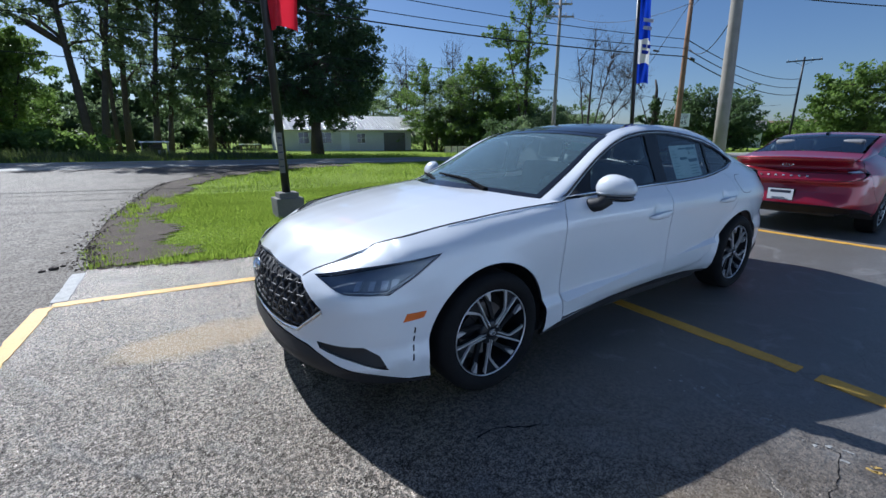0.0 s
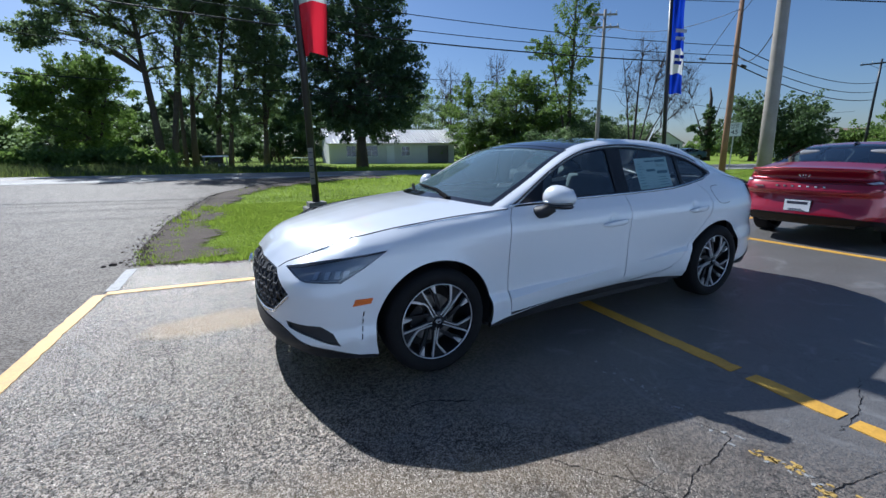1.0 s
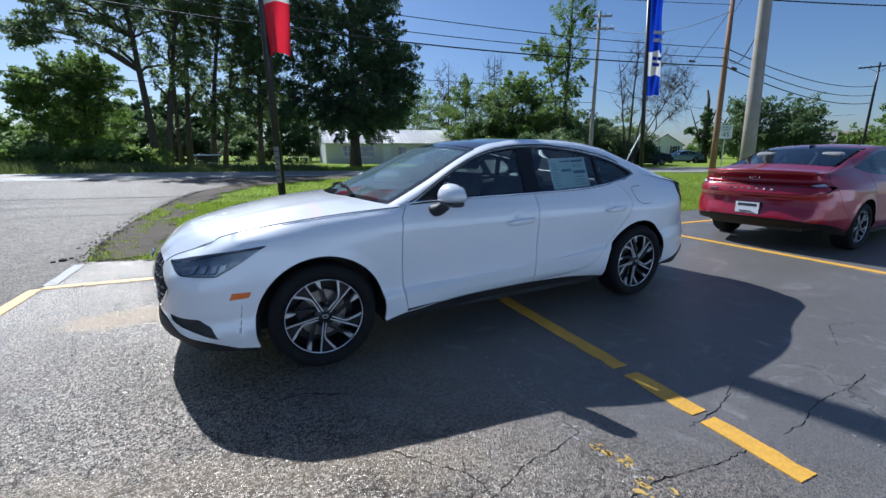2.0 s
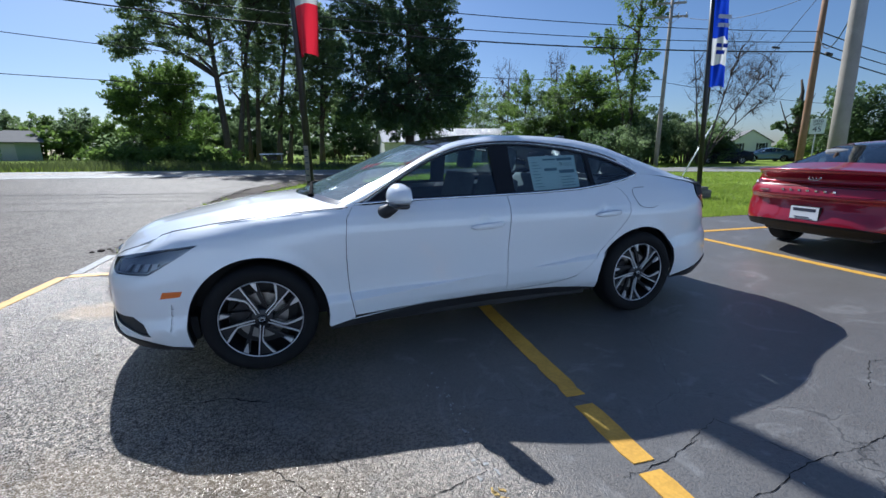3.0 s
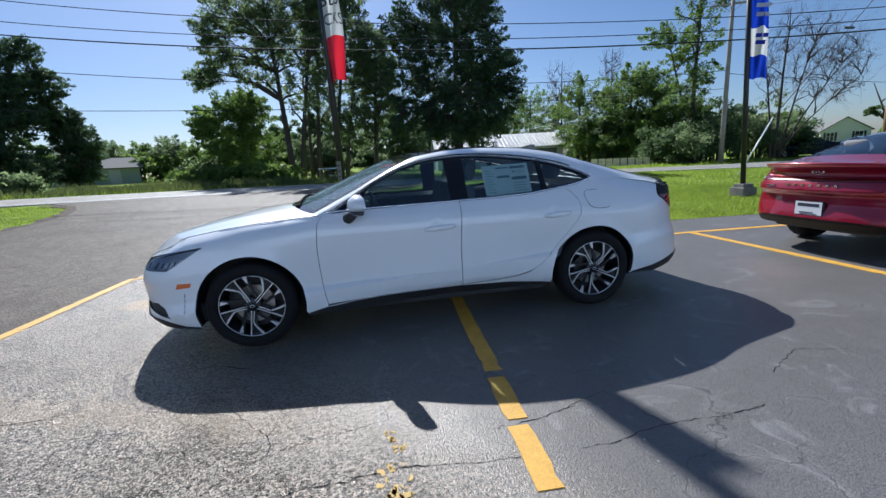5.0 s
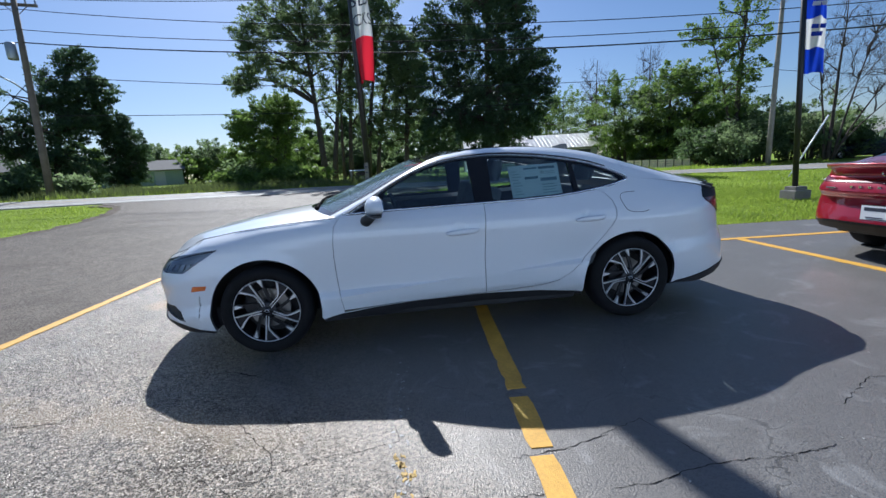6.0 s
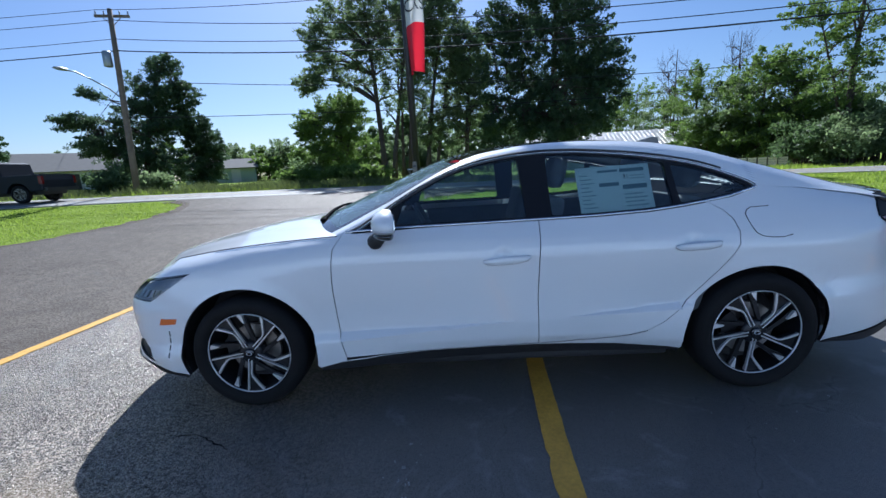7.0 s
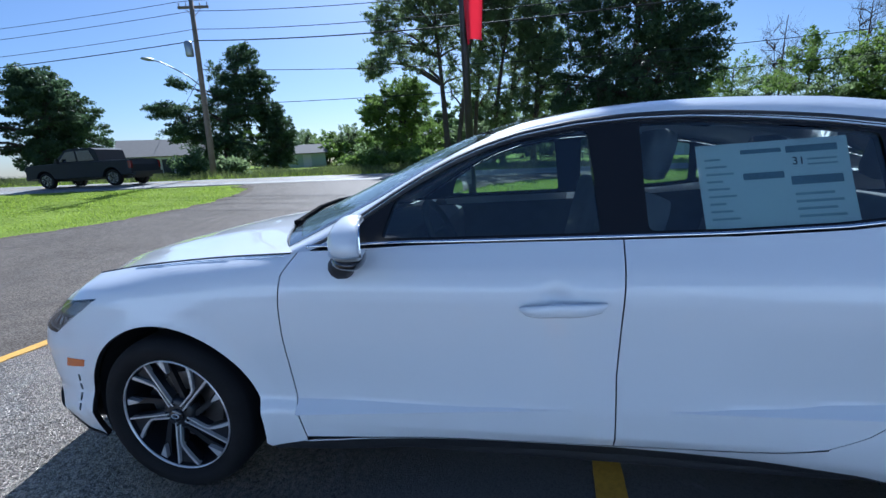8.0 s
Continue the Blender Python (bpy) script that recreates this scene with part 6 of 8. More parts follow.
# low shelter, table and planters on the lawn beyond the highway
cx, cy = -1.2, 27.0
cz = float(lie(cx, cy)) - 0.03
shelter = empty("garden_shelter", (cx, cy, cz), "low open garden shelter with a pale flat roof", "shelter")
for dx in (-0.6, 0.6):
    for dy in (-0.35, 0.35):
        bm = bmesh.new()
        bm_box(bm, (cx + dx - 0.03, cy + dy - 0.03, cz), (cx + dx + 0.03, cy + dy + 0.03, cz + 0.8), 0.005)
        under(part("post", bm, POLE_GREY), shelter)
bm = bmesh.new()
bm_box(bm, (cx - 0.7, cy - 0.45, cz + 0.8), (cx + 0.7, cy + 0.45, cz + 0.87), 0.01)
under(part("roof", bm, PLATE_WHITE, None, "pale flat roof"), shelter)
for k, (x0, x1, z0, z1) in enumerate(((-0.5, -0.05, 0.0, 0.45), (0.05, 0.5, 0.0, 0.38), (-0.3, 0.3, 0.46, 0.7))):
    bm = bmesh.new()
    bm_box(bm, (cx + x0, cy - 0.25, cz + z0), (cx + x1, cy + 0.2, cz + z1), 0.02)
    under(part("stored_box", bm, STEEL if k % 2 else BARK), shelter)
tx, ty = 6.7, 44.2
tz0 = float(lie(tx, ty)) - 0.03
table = empty("garden_table", (tx, ty, tz0), "white-topped garden table on the lawn", "table")
bm = bmesh.new()
bm_box(bm, (tx - 0.95, ty - 0.4, tz0 + 0.62), (tx + 0.95, ty + 0.4, tz0 + 0.68), 0.01)
under(part("tabletop", bm, PLATE_WHITE), table)
for dx in (-0.8, 0.8):
    for dy in (-0.3, 0.3):
        bm = bmesh.new()
        bm_box(bm, (tx + dx - 0.04, ty + dy - 0.04, tz0), (tx + dx + 0.04, ty + dy + 0.04, tz0 + 0.62), 0.005)
        under(part("leg", bm, BARK), table)
for k, (px, py, s) in enumerate(((0.32, 25.6, 0.2), (1.98, 26.5, 0.13), (2.3, 26.3, 0.13), (2.58, 25.4, 0.2))):
    pz = float(lie(px, py)) - 0.03
    pot = empty("planter", (px, py, pz), "dark planter with a small plant on the lawn", "planter", "lawn planters")
    bm = bmesh.new()
    bm_lathe(bm, [(0.0, 0.0), (s * 0.7, 0.0), (s, s * 1.5), (s * 0.9, s * 1.5), (0.0, s * 1.3)], 14, "z", Vector((px, py, pz)))
    under(part("pot", bm, BARK, None, "", True), pot)
    leaf_mesh("plant", [(px, py, pz + s * 2.3)], [s * 1.3], 60, 0.05, LEAF_B, pot, np.random.RandomState(400 + k))

def arch_arc(cx, cz, r, a0, a1, n=26):
    return [(cx + r * math.cos(radians(a0 + (a1 - a0) * i / n)), cz + r * math.sin(radians(a0 + (a1 - a0) * i / n))) for i in range(n + 1)]


def arch_liner(parent, cx, cz, r, y0, y1):
    bm = bmesh.new()
    arc = arch_arc(cx, cz, r, -14, 197, 30)
    rows = [[bm.verts.new((x, y, z)) for x, z in arc] for y in (y0, (y0 + y1) / 2, y1)]
    for a, b in zip(rows, rows[1:]):
        for i in range(len(arc) - 1):
            bm.faces.new((a[i], a[i + 1], b[i + 1], b[i]))
    bm.faces.new(rows[-1])
    under(part("wheel_arch_liner", bm, BLACK_MATTE), parent)


def seat_set(parent, places, z0, tall):
    for x, y in places:
        bm = bmesh.new()
        bm_box(bm, (-0.25, -0.25, 0), (0.27, 0.25, 0.20), 0.05)
        bm_box(bm, (-0.08, -0.24, 0), (0.08, 0.24, tall), 0.05, pose(0.27, 0, 0.1, 0, 14, 0))
        for v in bm.verts:
            v.co += Vector((x, y, z0))
        st = under(part("seat", bm, SEAT, None, "dark grey cloth seat", True), parent)
        bm = bmesh.new()
        bm_box(bm, (-0.05, -0.13, 0), (0.05, 0.13, 0.19), 0.05, pose(0.27 + (tall + 0.12) * math.sin(radians(14)), 0, tall + 0.12, 0, 14, 0))
        for v in bm.verts:
            v.co += Vector((x, y, z0))
        hr = part("headrest", bm, SEAT, None, "", True)
        hr.parent = st


def steering_wheel(parent, x, y, z):
    bm = bmesh.new()
    ring = [(0, 0.185 * math.cos(a), 0.185 * math.sin(a)) for a in (2 * math.pi * k / 28 for k in range(29))]
    bm_tube(bm, ring, 0.015, 8, False)
    bm_box(bm, (-0.03, -0.08, -0.06), (0.03, 0.08, 0.06), 0.02)
    for a, b in (((0, -0.17, 0), (0, -0.06, 0)), ((0, 0.17, 0), (0, 0.06, 0)), ((0, 0, -0.17), (0, 0, -0.05))):
        bm_tube(bm, [a, b], 0.014, 6)
    bmesh.ops.transform(bm, matrix=pose(x, y, z, 0, -24, 0), verts=bm.verts)
    under(part("steering_wheel", bm, INTERIOR, None, "black steering wheel", True), parent)


def door_mirror(parent, x, y, z, side, paint, cy):
    """A rounded mirror cap on a black arm; side -1 for the -y flank."""
    bm = bmesh.new()
    bmesh.ops.create_uvsphere(bm, u_segments=28, v_segments=18, radius=1)
    for v in bm.verts:
        c = v.co
        taper = 1.0 - 0.16 * c.y * side
        v.co = Vector((c.x * 0.078 if c.x < 0 else min(c.x * 0.1, 0.028), c.y * 0.118, (c.z if c.z > 0 else c.z * 0.62) * 0.085 * taper))
        if v.co.z < -0.045:
            v.co.z = -0.045
    bmesh.ops.transform(bm, matrix=pose(x, y, z, 0, 0, -15 * side), verts=bm.verts)
    cap = under(part("mirror_cap", bm, paint, None, "rounded body-coloured mirror cap", True), parent)
    bm = bmesh.new()
    bmesh.ops.create_uvsphere(bm, u_segments=24, v_segments=12, radius=1)
    for v in bm.verts:
        c = v.co
        v.co = Vector((c.x * (0.075 if c.x < 0 else 0.03), c.y * 0.108, max(-0.022, c.z * 0.03)))
    bmesh.ops.transform(bm, matrix=pose(x + 0.004, y, z - 0.047, 0, 0, -15 * side), verts=bm.verts)
    lo = part("mirror_base", bm, BLACK_GLOSS, None, "gloss black lower mirror shell", True)
    lo.parent = cap
    lo.matrix_parent_inverse = cap.matrix_parent_inverse.inverted() @ Matrix.Translation(parent.location).inverted()
    bm = bmesh.new()
    bm_tube(bm, [(x - 0.035, y - side * 0.01, z - 0.055), (x - 0.075, y - side * 0.05, z - 0.088), (x - 0.085, y - side * 0.11, z - 0.102), (x - 0.08, y - side * 0.16, z - 0.105)], [0.035, 0.042, 0.044, 0.046], 12)
    ar = under(part("mirror_arm", bm, BLACK_MATTE, None, "", True), parent)
    bm = bmesh.new()
    bm_prism(bm, rounded([(-0.1, -0.03), (0.1, -0.03), (0.09, 0.06), (-0.08, 0.065)], 0.03), 0, 0.004, "x")
    bmesh.ops.transform(bm, matrix=pose(x + 0.029, y, z, 0, 0, -15 * side), verts=bm.verts)
    bm2 = bmesh.new()
    bmesh.ops.create_uvsphere(bm2, u_segments=28, v_segments=18, radius=1)
    for v in bm2.verts:
        c = v.co
        v.co = Vector((c.x * 0.0785 if c.x < 0 else min(c.x * 0.1, 0.026), c.y * 0.119, max(-0.034, min(-0.022, c.z * 0.08))))
    bmesh.ops.transform(bm2, matrix=pose(x, y, z, 0, 0, -15 * side), verts=bm2.verts)
    under(part("mirror_indicator", bm2, LED, None, "thin clear indicator strip", True), parent)
    gl = under(part("mirror_glass", bm, CHROME, None, "silvered mirror glass"), parent)


def white_sedan():
    CY = 0.92
    car = empty("white_sedan", (1.45, CY, 0), "glossy white four-door sedan parked across a yellow bay line", "car")
    nose = {0.17: 0.14, 0.24: 0.05, 0.30: 0.015, 0.45: 0.0, 0.58: 0.012, 0.66: 0.04, 0.72: 0.085, 0.76: 0.15, 0.80: 0.26}
    tail = {0.20: 0.08, 0.3: 0.02, 0.45: 0.0, 0.6: 0.0, 0.75: 0.03, 0.9: 0.06, 1.0: 0.06, 1.03: 0.12}
    door = {0.17: 0.12, 0.24: 0.075, 0.30: 0.035, 0.36: 0.012, 0.46: 0.008, 0.56: 0.010, 0.70: 0.008, 0.83: 0.002, 0.88: 0.008, 0.93: 0.030, 0.985: 0.078, 1.02: 0.115}
    st = [
        ((-0.985, 0.92), nose),
        ((-0.975, 0.70), nose),
        ((-0.945, 0.50), {0.17: 0.14, 0.24: 0.05, 0.30: 0.015, 0.45: 0.0, 0.58: 0.015, 0.64: 0.045, 0.69: 0.085, 0.72: 0.12, 0.80: 0.28}),
        ((-0.89, 0.34), {0.17: 0.13, 0.24: 0.05, 0.30: 0.012, 0.45: 0.0, 0.56: 0.01, 0.62: 0.03, 0.68: 0.065, 0.72: 0.095, 0.76: 0.15, 0.82: 0.28}),
        ((-0.80, 0.17), {0.17: 0.12, 0.24: 0.05, 0.30: 0.012, 0.45: 0.0, 0.58: 0.008, 0.66: 0.032, 0.72: 0.085, 0.78: 0.19, 0.82: 0.30}),
        ((-0.68, 0.06), {0.17: 0.10, 0.24: 0.05, 0.30: 0.015, 0.45: 0.0, 0.58: 0.010, 0.655: 0.036, 0.72: 0.075, 0.78: 0.14, 0.82: 0.22, 0.85: 0.31}),
        ((-0.52, 0.0), {0.17: 0.06, 0.24: 0.035, 0.32: 0.010, 0.45: 0.0, 0.60: 0.018, 0.655: 0.04, 0.74: 0.058, 0.80: 0.095, 0.84: 0.16, 0.875: 0.26, 0.90: 0.34}),
        ((-0.35, -0.012), {0.17: 0.05, 0.24: 0.03, 0.35: 0.010, 0.50: 0.004, 0.62: 0.012, 0.72: 0.03, 0.80: 0.048, 0.84: 0.075, 0.875: 0.13, 0.90: 0.20, 0.92: 0.27}),
        ((0.0, -0.018), {0.17: 0.05, 0.30: 0.018, 0.50: 0.010, 0.65: 0.012, 0.78: 0.016, 0.85: 0.035, 0.90: 0.075, 0.93: 0.125, 0.95: 0.18, 0.97: 0.26}),
        ((0.6, -0.016), {**door, 0.17: 0.06, 0.24: 0.030, 0.30: 0.018, 0.36: 0.010}),
        ((1.2, -0.018), {**door, 0.17: 0.13, 0.24: 0.09, 0.30: 0.048, 0.36: 0.018}),
        ((1.9, -0.018), {**door, 0.17: 0.14, 0.24: 0.10, 0.30: 0.058, 0.36: 0.022, 0.985: 0.074, 1.02: 0.10, 1.14: 0.16}),
        ((2.5, -0.020), {0.17: 0.11, 0.24: 0.07, 0.30: 0.032, 0.40: 0.016, 0.50: 0.022, 0.62: 0.010, 0.74: 0.002, 0.84: 0.0, 0.90: 0.018, 0.97: 0.06, 1.04: 0.11, 1.14: 0.17}),
        ((2.84, -0.022), {0.20: 0.05, 0.30: 0.025, 0.45: 0.012, 0.60: 0.004, 0.72: 0.0, 0.83: 0.004, 0.90: 0.026, 0.98: 0.075, 1.06: 0.135, 1.14: 0.19}),
        ((3.2, -0.008), {0.20: 0.07, 0.30: 0.04, 0.42: 0.015, 0.58: 0.004, 0.72: 0.0, 0.83: 0.008, 0.90: 0.035, 0.98: 0.085, 1.05: 0.15, 1.10: 0.21}),
        ((3.5, 0.045), {0.22: 0.04, 0.32: 0.02, 0.42: 0.008, 0.58: 0.0, 0.74: 0.0, 0.85: 0.018, 0.92: 0.06, 1.0: 0.115, 1.06: 0.19}),
        ((3.72, 0.14), {0.22: 0.05, 0.30: 0.01, 0.36: 0.0, 0.45: 0.0, 0.60: 0.0, 0.72: 0.008, 0.80: 0.028, 0.9: 0.06, 1.0: 0.10, 1.04: 0.15}),
        ((3.87, 0.27), {0.22: 0.05, 0.30: 0.0, 0.36: -0.02, 0.45: -0.012, 0.60: 0.0, 0.72: 0.018, 0.8: 0.035, 0.9: 0.06, 1.0: 0.085, 1.03: 0.13}),
        ((3.94, 0.46), tail),
        ((3.965, 0.70), tail),
        ((3.97, 0.92), tail),
    ]
    sh = Shell(st, 8)
    sh.swell = [(0.0, 0.325, 0.40, 0.475, 0.012), (2.86, 0.32, 0.40, 0.475, 0.012), (1.475, 0.848, 0.015, 0.060, -0.012), (2.485, 0.876, 0.015, 0.060, -0.012)]
    sh.facets = [(0.48, 1.54, 0.390, 0.436, 0.0718, 0.027, 0.028), (2.46, 1.80, 0.495, 0.530, 0.030, 0.085, 0.024)]
    a0, a9 = float(sh.arc[0]), float(sh.arc[-1])

    def near(x, y, z):
        """The surface's own coordinates of the place nearest to a point."""
        a = np.linspace(a0, a9, 1200)
        p = sh.at(a, np.full(1200, z))
        return (float(a[np.argmin(np.hypot(p[:, 0] - x, p[:, 1] - y))]), z)

    # lines on the body
    FA, RA = (0.0, 0.325, 0.400), (2.862, 0.320, 0.398)
    lamp_in, lamp_bl, lamp_br, lamp_out = near(-0.813, 0.37, 0.718), near(-0.751, 0.148, 0.662), near(-0.567, 0.058, 0.655), near(-0.294, 0.045, 0.815)
    lamp_top = [near(-0.72, 0.24, 0.748), near(-0.61, 0.15, 0.772), near(-0.45, 0.09, 0.797)]
    lamp_low = near(-0.42, 0.05, 0.735)
    hood_c = near(-0.853, 0.455, 0.692)
    g_tip, g_bot = near(-0.825, 0.246, 0.58), near(-0.941, 0.40, 0.448)
    shut = [hood_c, near(-0.80, 0.41, 0.735), near(-0.68, 0.35, 0.785), near(-0.52, 0.295, 0.845), (-0.35, 0.898), (-0.15, 0.928), (0.05, 0.948), (0.25, 0.962), (0.42, 0.974), (0.56, 0.984)]
    line = catmull(shut, 46)
    pad = np.vstack([2 * line[0] - line[6:0:-1], line, 2 * line[-1] - line[-2:-8:-1]])
    shut = [tuple(p) for p in np.stack([np.convolve(pad[:, k], np.ones(13) / 13, "valid") for k in (0, 1)], 1)]
    lip_end = near(-0.647, 0.05, 0.268)
    seam_arch = arch_arc(*FA, 141, 141, 1)[0]

    # front bumper
    arc_front = arch_arc(*FA, 197, 141, 16)
    low_edge = [(a0, 0.385), near(-0.955, 0.5, 0.385), near(-0.90, 0.36, 0.375), near(-0.80, 0.17, 0.315), lip_end, (-0.50, 0.222)]
    grille_edge = [(a0, 0.425), near(-0.965, 0.55, 0.43), g_bot, g_tip, hood_c]
    intake = [near(-0.86, 0.30, 0.405), near(-0.70, 0.085, 0.410), near(-0.64, 0.035, 0.37), near(-0.60, 0.017, 0.295), near(-0.76, 0.12, 0.345), near(-0.85, 0.28, 0.375)]
    marker = [(-0.525, 0.520), (-0.505, 0.560), (-0.400, 0.558), (-0.415, 0.526)]
    slots = [[(-0.490 + dx, z), (-0.478 + dx, z), (-0.474 + dx, z + 0.03), (-0.486 + dx, z + 0.03)] for dx, z in ((0.0, 0.325), (0.006, 0.368), (0.012, 0.411), (0.018, 0.454))]
    bumper = low_edge + arc_front + [lamp_low, lamp_br, lamp_bl, lamp_in, near(-0.83, 0.42, 0.705)] + grille_edge[::-1]
    panel("front_bumper", sh, bumper, WHITE, car, holes=[intake, marker] + slots, both=CY, open_at=a0, label="white front bumper with slim corner intakes")
    panel("corner_intake", sh, intake, BLACK_MATTE, car, out=-0.012, flange=0, mirror=CY)
    panel("side_marker", sh, marker, AMBER, car, out=0.0015, mirror=CY, step=0.02, label="amber side marker lamp")
    for s in slots:
        panel("air_slot", sh, s, WHITE, car, out=-0.009, flange=0, mirror=CY, step=0.02)
        # one wall in black: the recess's shade, put into the colour
        A = sh.at(np.array([s[1][0], s[2][0]]) - 0.0006, np.array([s[1][1], s[2][1]]))
        for y_at in (lambda q: q, lambda q: q * [1, -1, 1] + [0, 2 * CY, 0]):
            under(link_mesh("slot_wall", y_at(np.vstack([A + [0, 0.0005, 0], (A + [-0.002, 0.009, 0])[::-1]])), [(0, 1, 2, 3)], BLACK_MATTE), car)
    panel("lower_lip", sh, [(a0, 0.19), near(-0.90, 0.36, 0.20), (-0.75, 0.205), (-0.50, 0.205), (-0.40, 0.19), (-0.385, 0.205), (-0.50, 0.218)] + [near(-0.647, 0.05, 0.264)] + [(p[0], p[1] - 0.004) for p in low_edge[3::-1]], BLACK_MATTE, car, out=0.004, both=CY, open_at=a0, label="black lower lip")
    strip("lip_trim", sh, [(a0 + 0.005, 0.413), near(-0.965, 0.55, 0.418), (g_bot[0] - 0.0, g_bot[1] - 0.012), (g_tip[0] + 0.004, g_tip[1] - 0.012)], 0.012, 0.006, CHROME, car, CY)

    bm = bmesh.new()
    bm_box(bm, (-0.64, 0.13, 0.205), (-0.365, 2 * CY - 0.13, 0.36), 0.02)
    under(part("splash_shield", bm, BLACK_MATTE), car)

    # grille with slanting bars
    panel("grille_back", sh, [(a0, 0.42)] + grille_edge[1:] + [near(-0.93, 0.62, 0.705), (a0, 0.725)], BLACK_MATTE, car, out=-0.035, flange=0, both=CY)
    gp = np.array([(a0, 0.43)] + grille_edge[1:] + [near(-0.93, 0.62, 0.705), (a0, 0.72)])
    mid = np.array([gp.mean(0)])
    for sl in (-1, 1):
        for k in range(-14, 18):
            c = a0 + 0.075 * k
            line = [(c + sl * (z - 0.42) * 0.85, z) for z in np.arange(0.42, 0.73, 0.01)]
            line = [p for p in line if inside(gp * 0.985 + mid * 0.015, np.array([p]))[0]]
            if len(line) > 3:
                strip("grille_bar", sh, line[::3] + [line[-1]] if len(line) > 6 else line, 0.016, 0.004, BLACK_MATTE, car, CY, -0.018)
    for row in range(5):
        for k in range(8):
            c, z = a0 + 0.04 + 0.09 * k + 0.045 * (row % 2), 0.455 + 0.052 * row
            if inside(gp, np.array([(c - 0.03, z), (c + 0.03, z)])).all():
                strip("grille_bar", sh, [(c - 0.026, z), (c + 0.026, z + 0.002)], 0.008, 0.006, ALLOY_DARK, car, CY, -0.012)
    bm = bmesh.new()
    bm_lathe(bm, [(0.050, -0.004), (0.058, -0.012), (0.066, -0.004)], 30, "x")
    for v in bm.verts:
        v.co.z *= 0.55
    bm_tube(bm, [(-0.004, -0.02, -0.025), (-0.01, -0.012, 0.022)], 0.005, 6)
    bm_tube(bm, [(-0.004, 0.012, -0.022), (-0.01, 0.02, 0.025)], 0.005, 6)
    bmesh.ops.transform(bm, matrix=pose(-0.955, CY, 0.665, 0, 18, 0), verts=bm.verts)
    under(part("front_badge", bm, CHROME, None, "oval chrome badge", True), car)

    # headlamps
    lamp = [lamp_in] + lamp_top + [lamp_out, lamp_low, lamp_br, lamp_bl]
    lamp = rounded(lamp, 0.02, 3)
    panel("headlamp_bezel", sh, lamp, LAMP_DARK, car, out=-0.03, flange=0, mirror=CY, step=0.025)
    panel("headlamp", sh, lamp, LAMP_CLEAR, car, out=0.002, flange=0.006, mirror=CY, step=0.02, label="clear swept-back headlamp over a dark bezel")
    strip("lamp_blade", sh, [near(-0.75, 0.17, 0.675), near(-0.57, 0.07, 0.668), near(-0.44, 0.05, 0.735)], 0.008, 0.004, LED, car, CY, -0.012)
    for k, (x, y) in enumerate(((-0.70, 0.13), (-0.645, 0.09), (-0.59, 0.07), (-0.54, 0.06))):
        c = near(x, y, 0.70)
        panel("lamp_reflector", sh, [(c[0] - 0.018, 0.682), (c[0] + 0.014, 0.682), (c[0] + 0.03, 0.722), (c[0] - 0.006, 0.722)], LED, car, out=-0.016, flange=0.012, mirror=CY, step=0.02)

    # front wings
    door_f = [(0.590, 0.985), (0.565, 0.95), (0.545, 0.919), (0.532, 0.80), (0.528, 0.698), (0.532, 0.55), (0.541, 0.422), (0.565, 0.283)]
    g = 0.0045
    fender = [lamp_in] + [(p[0] + 0.0, p[1] - 0.004) for p in shut[1:]] + [(x - g, z) for x, z in door_f] + [(0.56, 0.262), (0.405, 0.224)]
    fender += arch_arc(*FA, -12, 141, 36) + [lamp_low, lamp_out] + lamp_top[::-1]
    panel("front_wing", sh, fender, WHITE, car, mirror=CY, step=0.025, label="white front wing with a flared arch")
    # doors, sills, rear quarters
    low_paint = [(0.405, 0.221), (0.553, 0.256), (0.80, 0.282), (1.05, 0.295), (1.667, 0.302), (2.10, 0.285), (2.465, 0.242)]
    door_r = [(2.600, 1.062), (2.670, 1.02), (2.712, 0.97), (2.728, 0.91), (2.722, 0.845), (2.690, 0.785), (2.621, 0.70), (2.53, 0.595), (2.443, 0.496), (2.36, 0.425), (2.263, 0.372), (2.15, 0.345), (2.011, 0.330), (1.85, 0.322)]
    belt = [(0.60, 0.990), (1.0, 1.003), (1.35, 1.006), (1.683, 1.009), (2.0, 1.013), (2.29, 1.024), (2.45, 1.039), (2.60, 1.057), (2.75, 1.080), (2.888, 1.116)]
    bp = [(1.683, 1.009), (1.668, 0.80), (1.657, 0.594), (1.659, 0.45), (1.664, 0.312)]
    front_poly = door_f[::-1] + belt[:3] + bp + [(1.3, 0.305), (1.05, 0.303), (0.8, 0.293)]
    rear_poly = [(x + g, z) for x, z in bp[::-1]] + belt[4:8] + door_r
    dr_f = panel("front_door", sh, front_poly, WHITE, car, mirror=CY, step=0.02, label="white front door with a pull handle")
    dr_r = panel("rear_door", sh, rear_poly, WHITE, car, mirror=CY, step=0.02, label="white rear door with a pull handle")
    for (a_deep, a_end, zb, zt, sb, s_t, _), (u0, u1), owner in zip(sh.facets, ((0.545, 1.53), (1.82, 2.44)), (dr_f, dr_r)):
        xs = np.linspace(u0, u1, 40)
        lo_z, hi_z = zb + sb * (xs - a_deep), zt + s_t * (xs - a_deep)
        hi_z = np.maximum(hi_z, lo_z + 0.004)
        A, B2 = sh.at(xs, lo_z), sh.at(xs, hi_z) + [0, -0.001, 0]
        A[:, 1] -= 0.002 + 0.024 * np.clip((xs - a_end) / (a_deep - a_end), 0, 1)
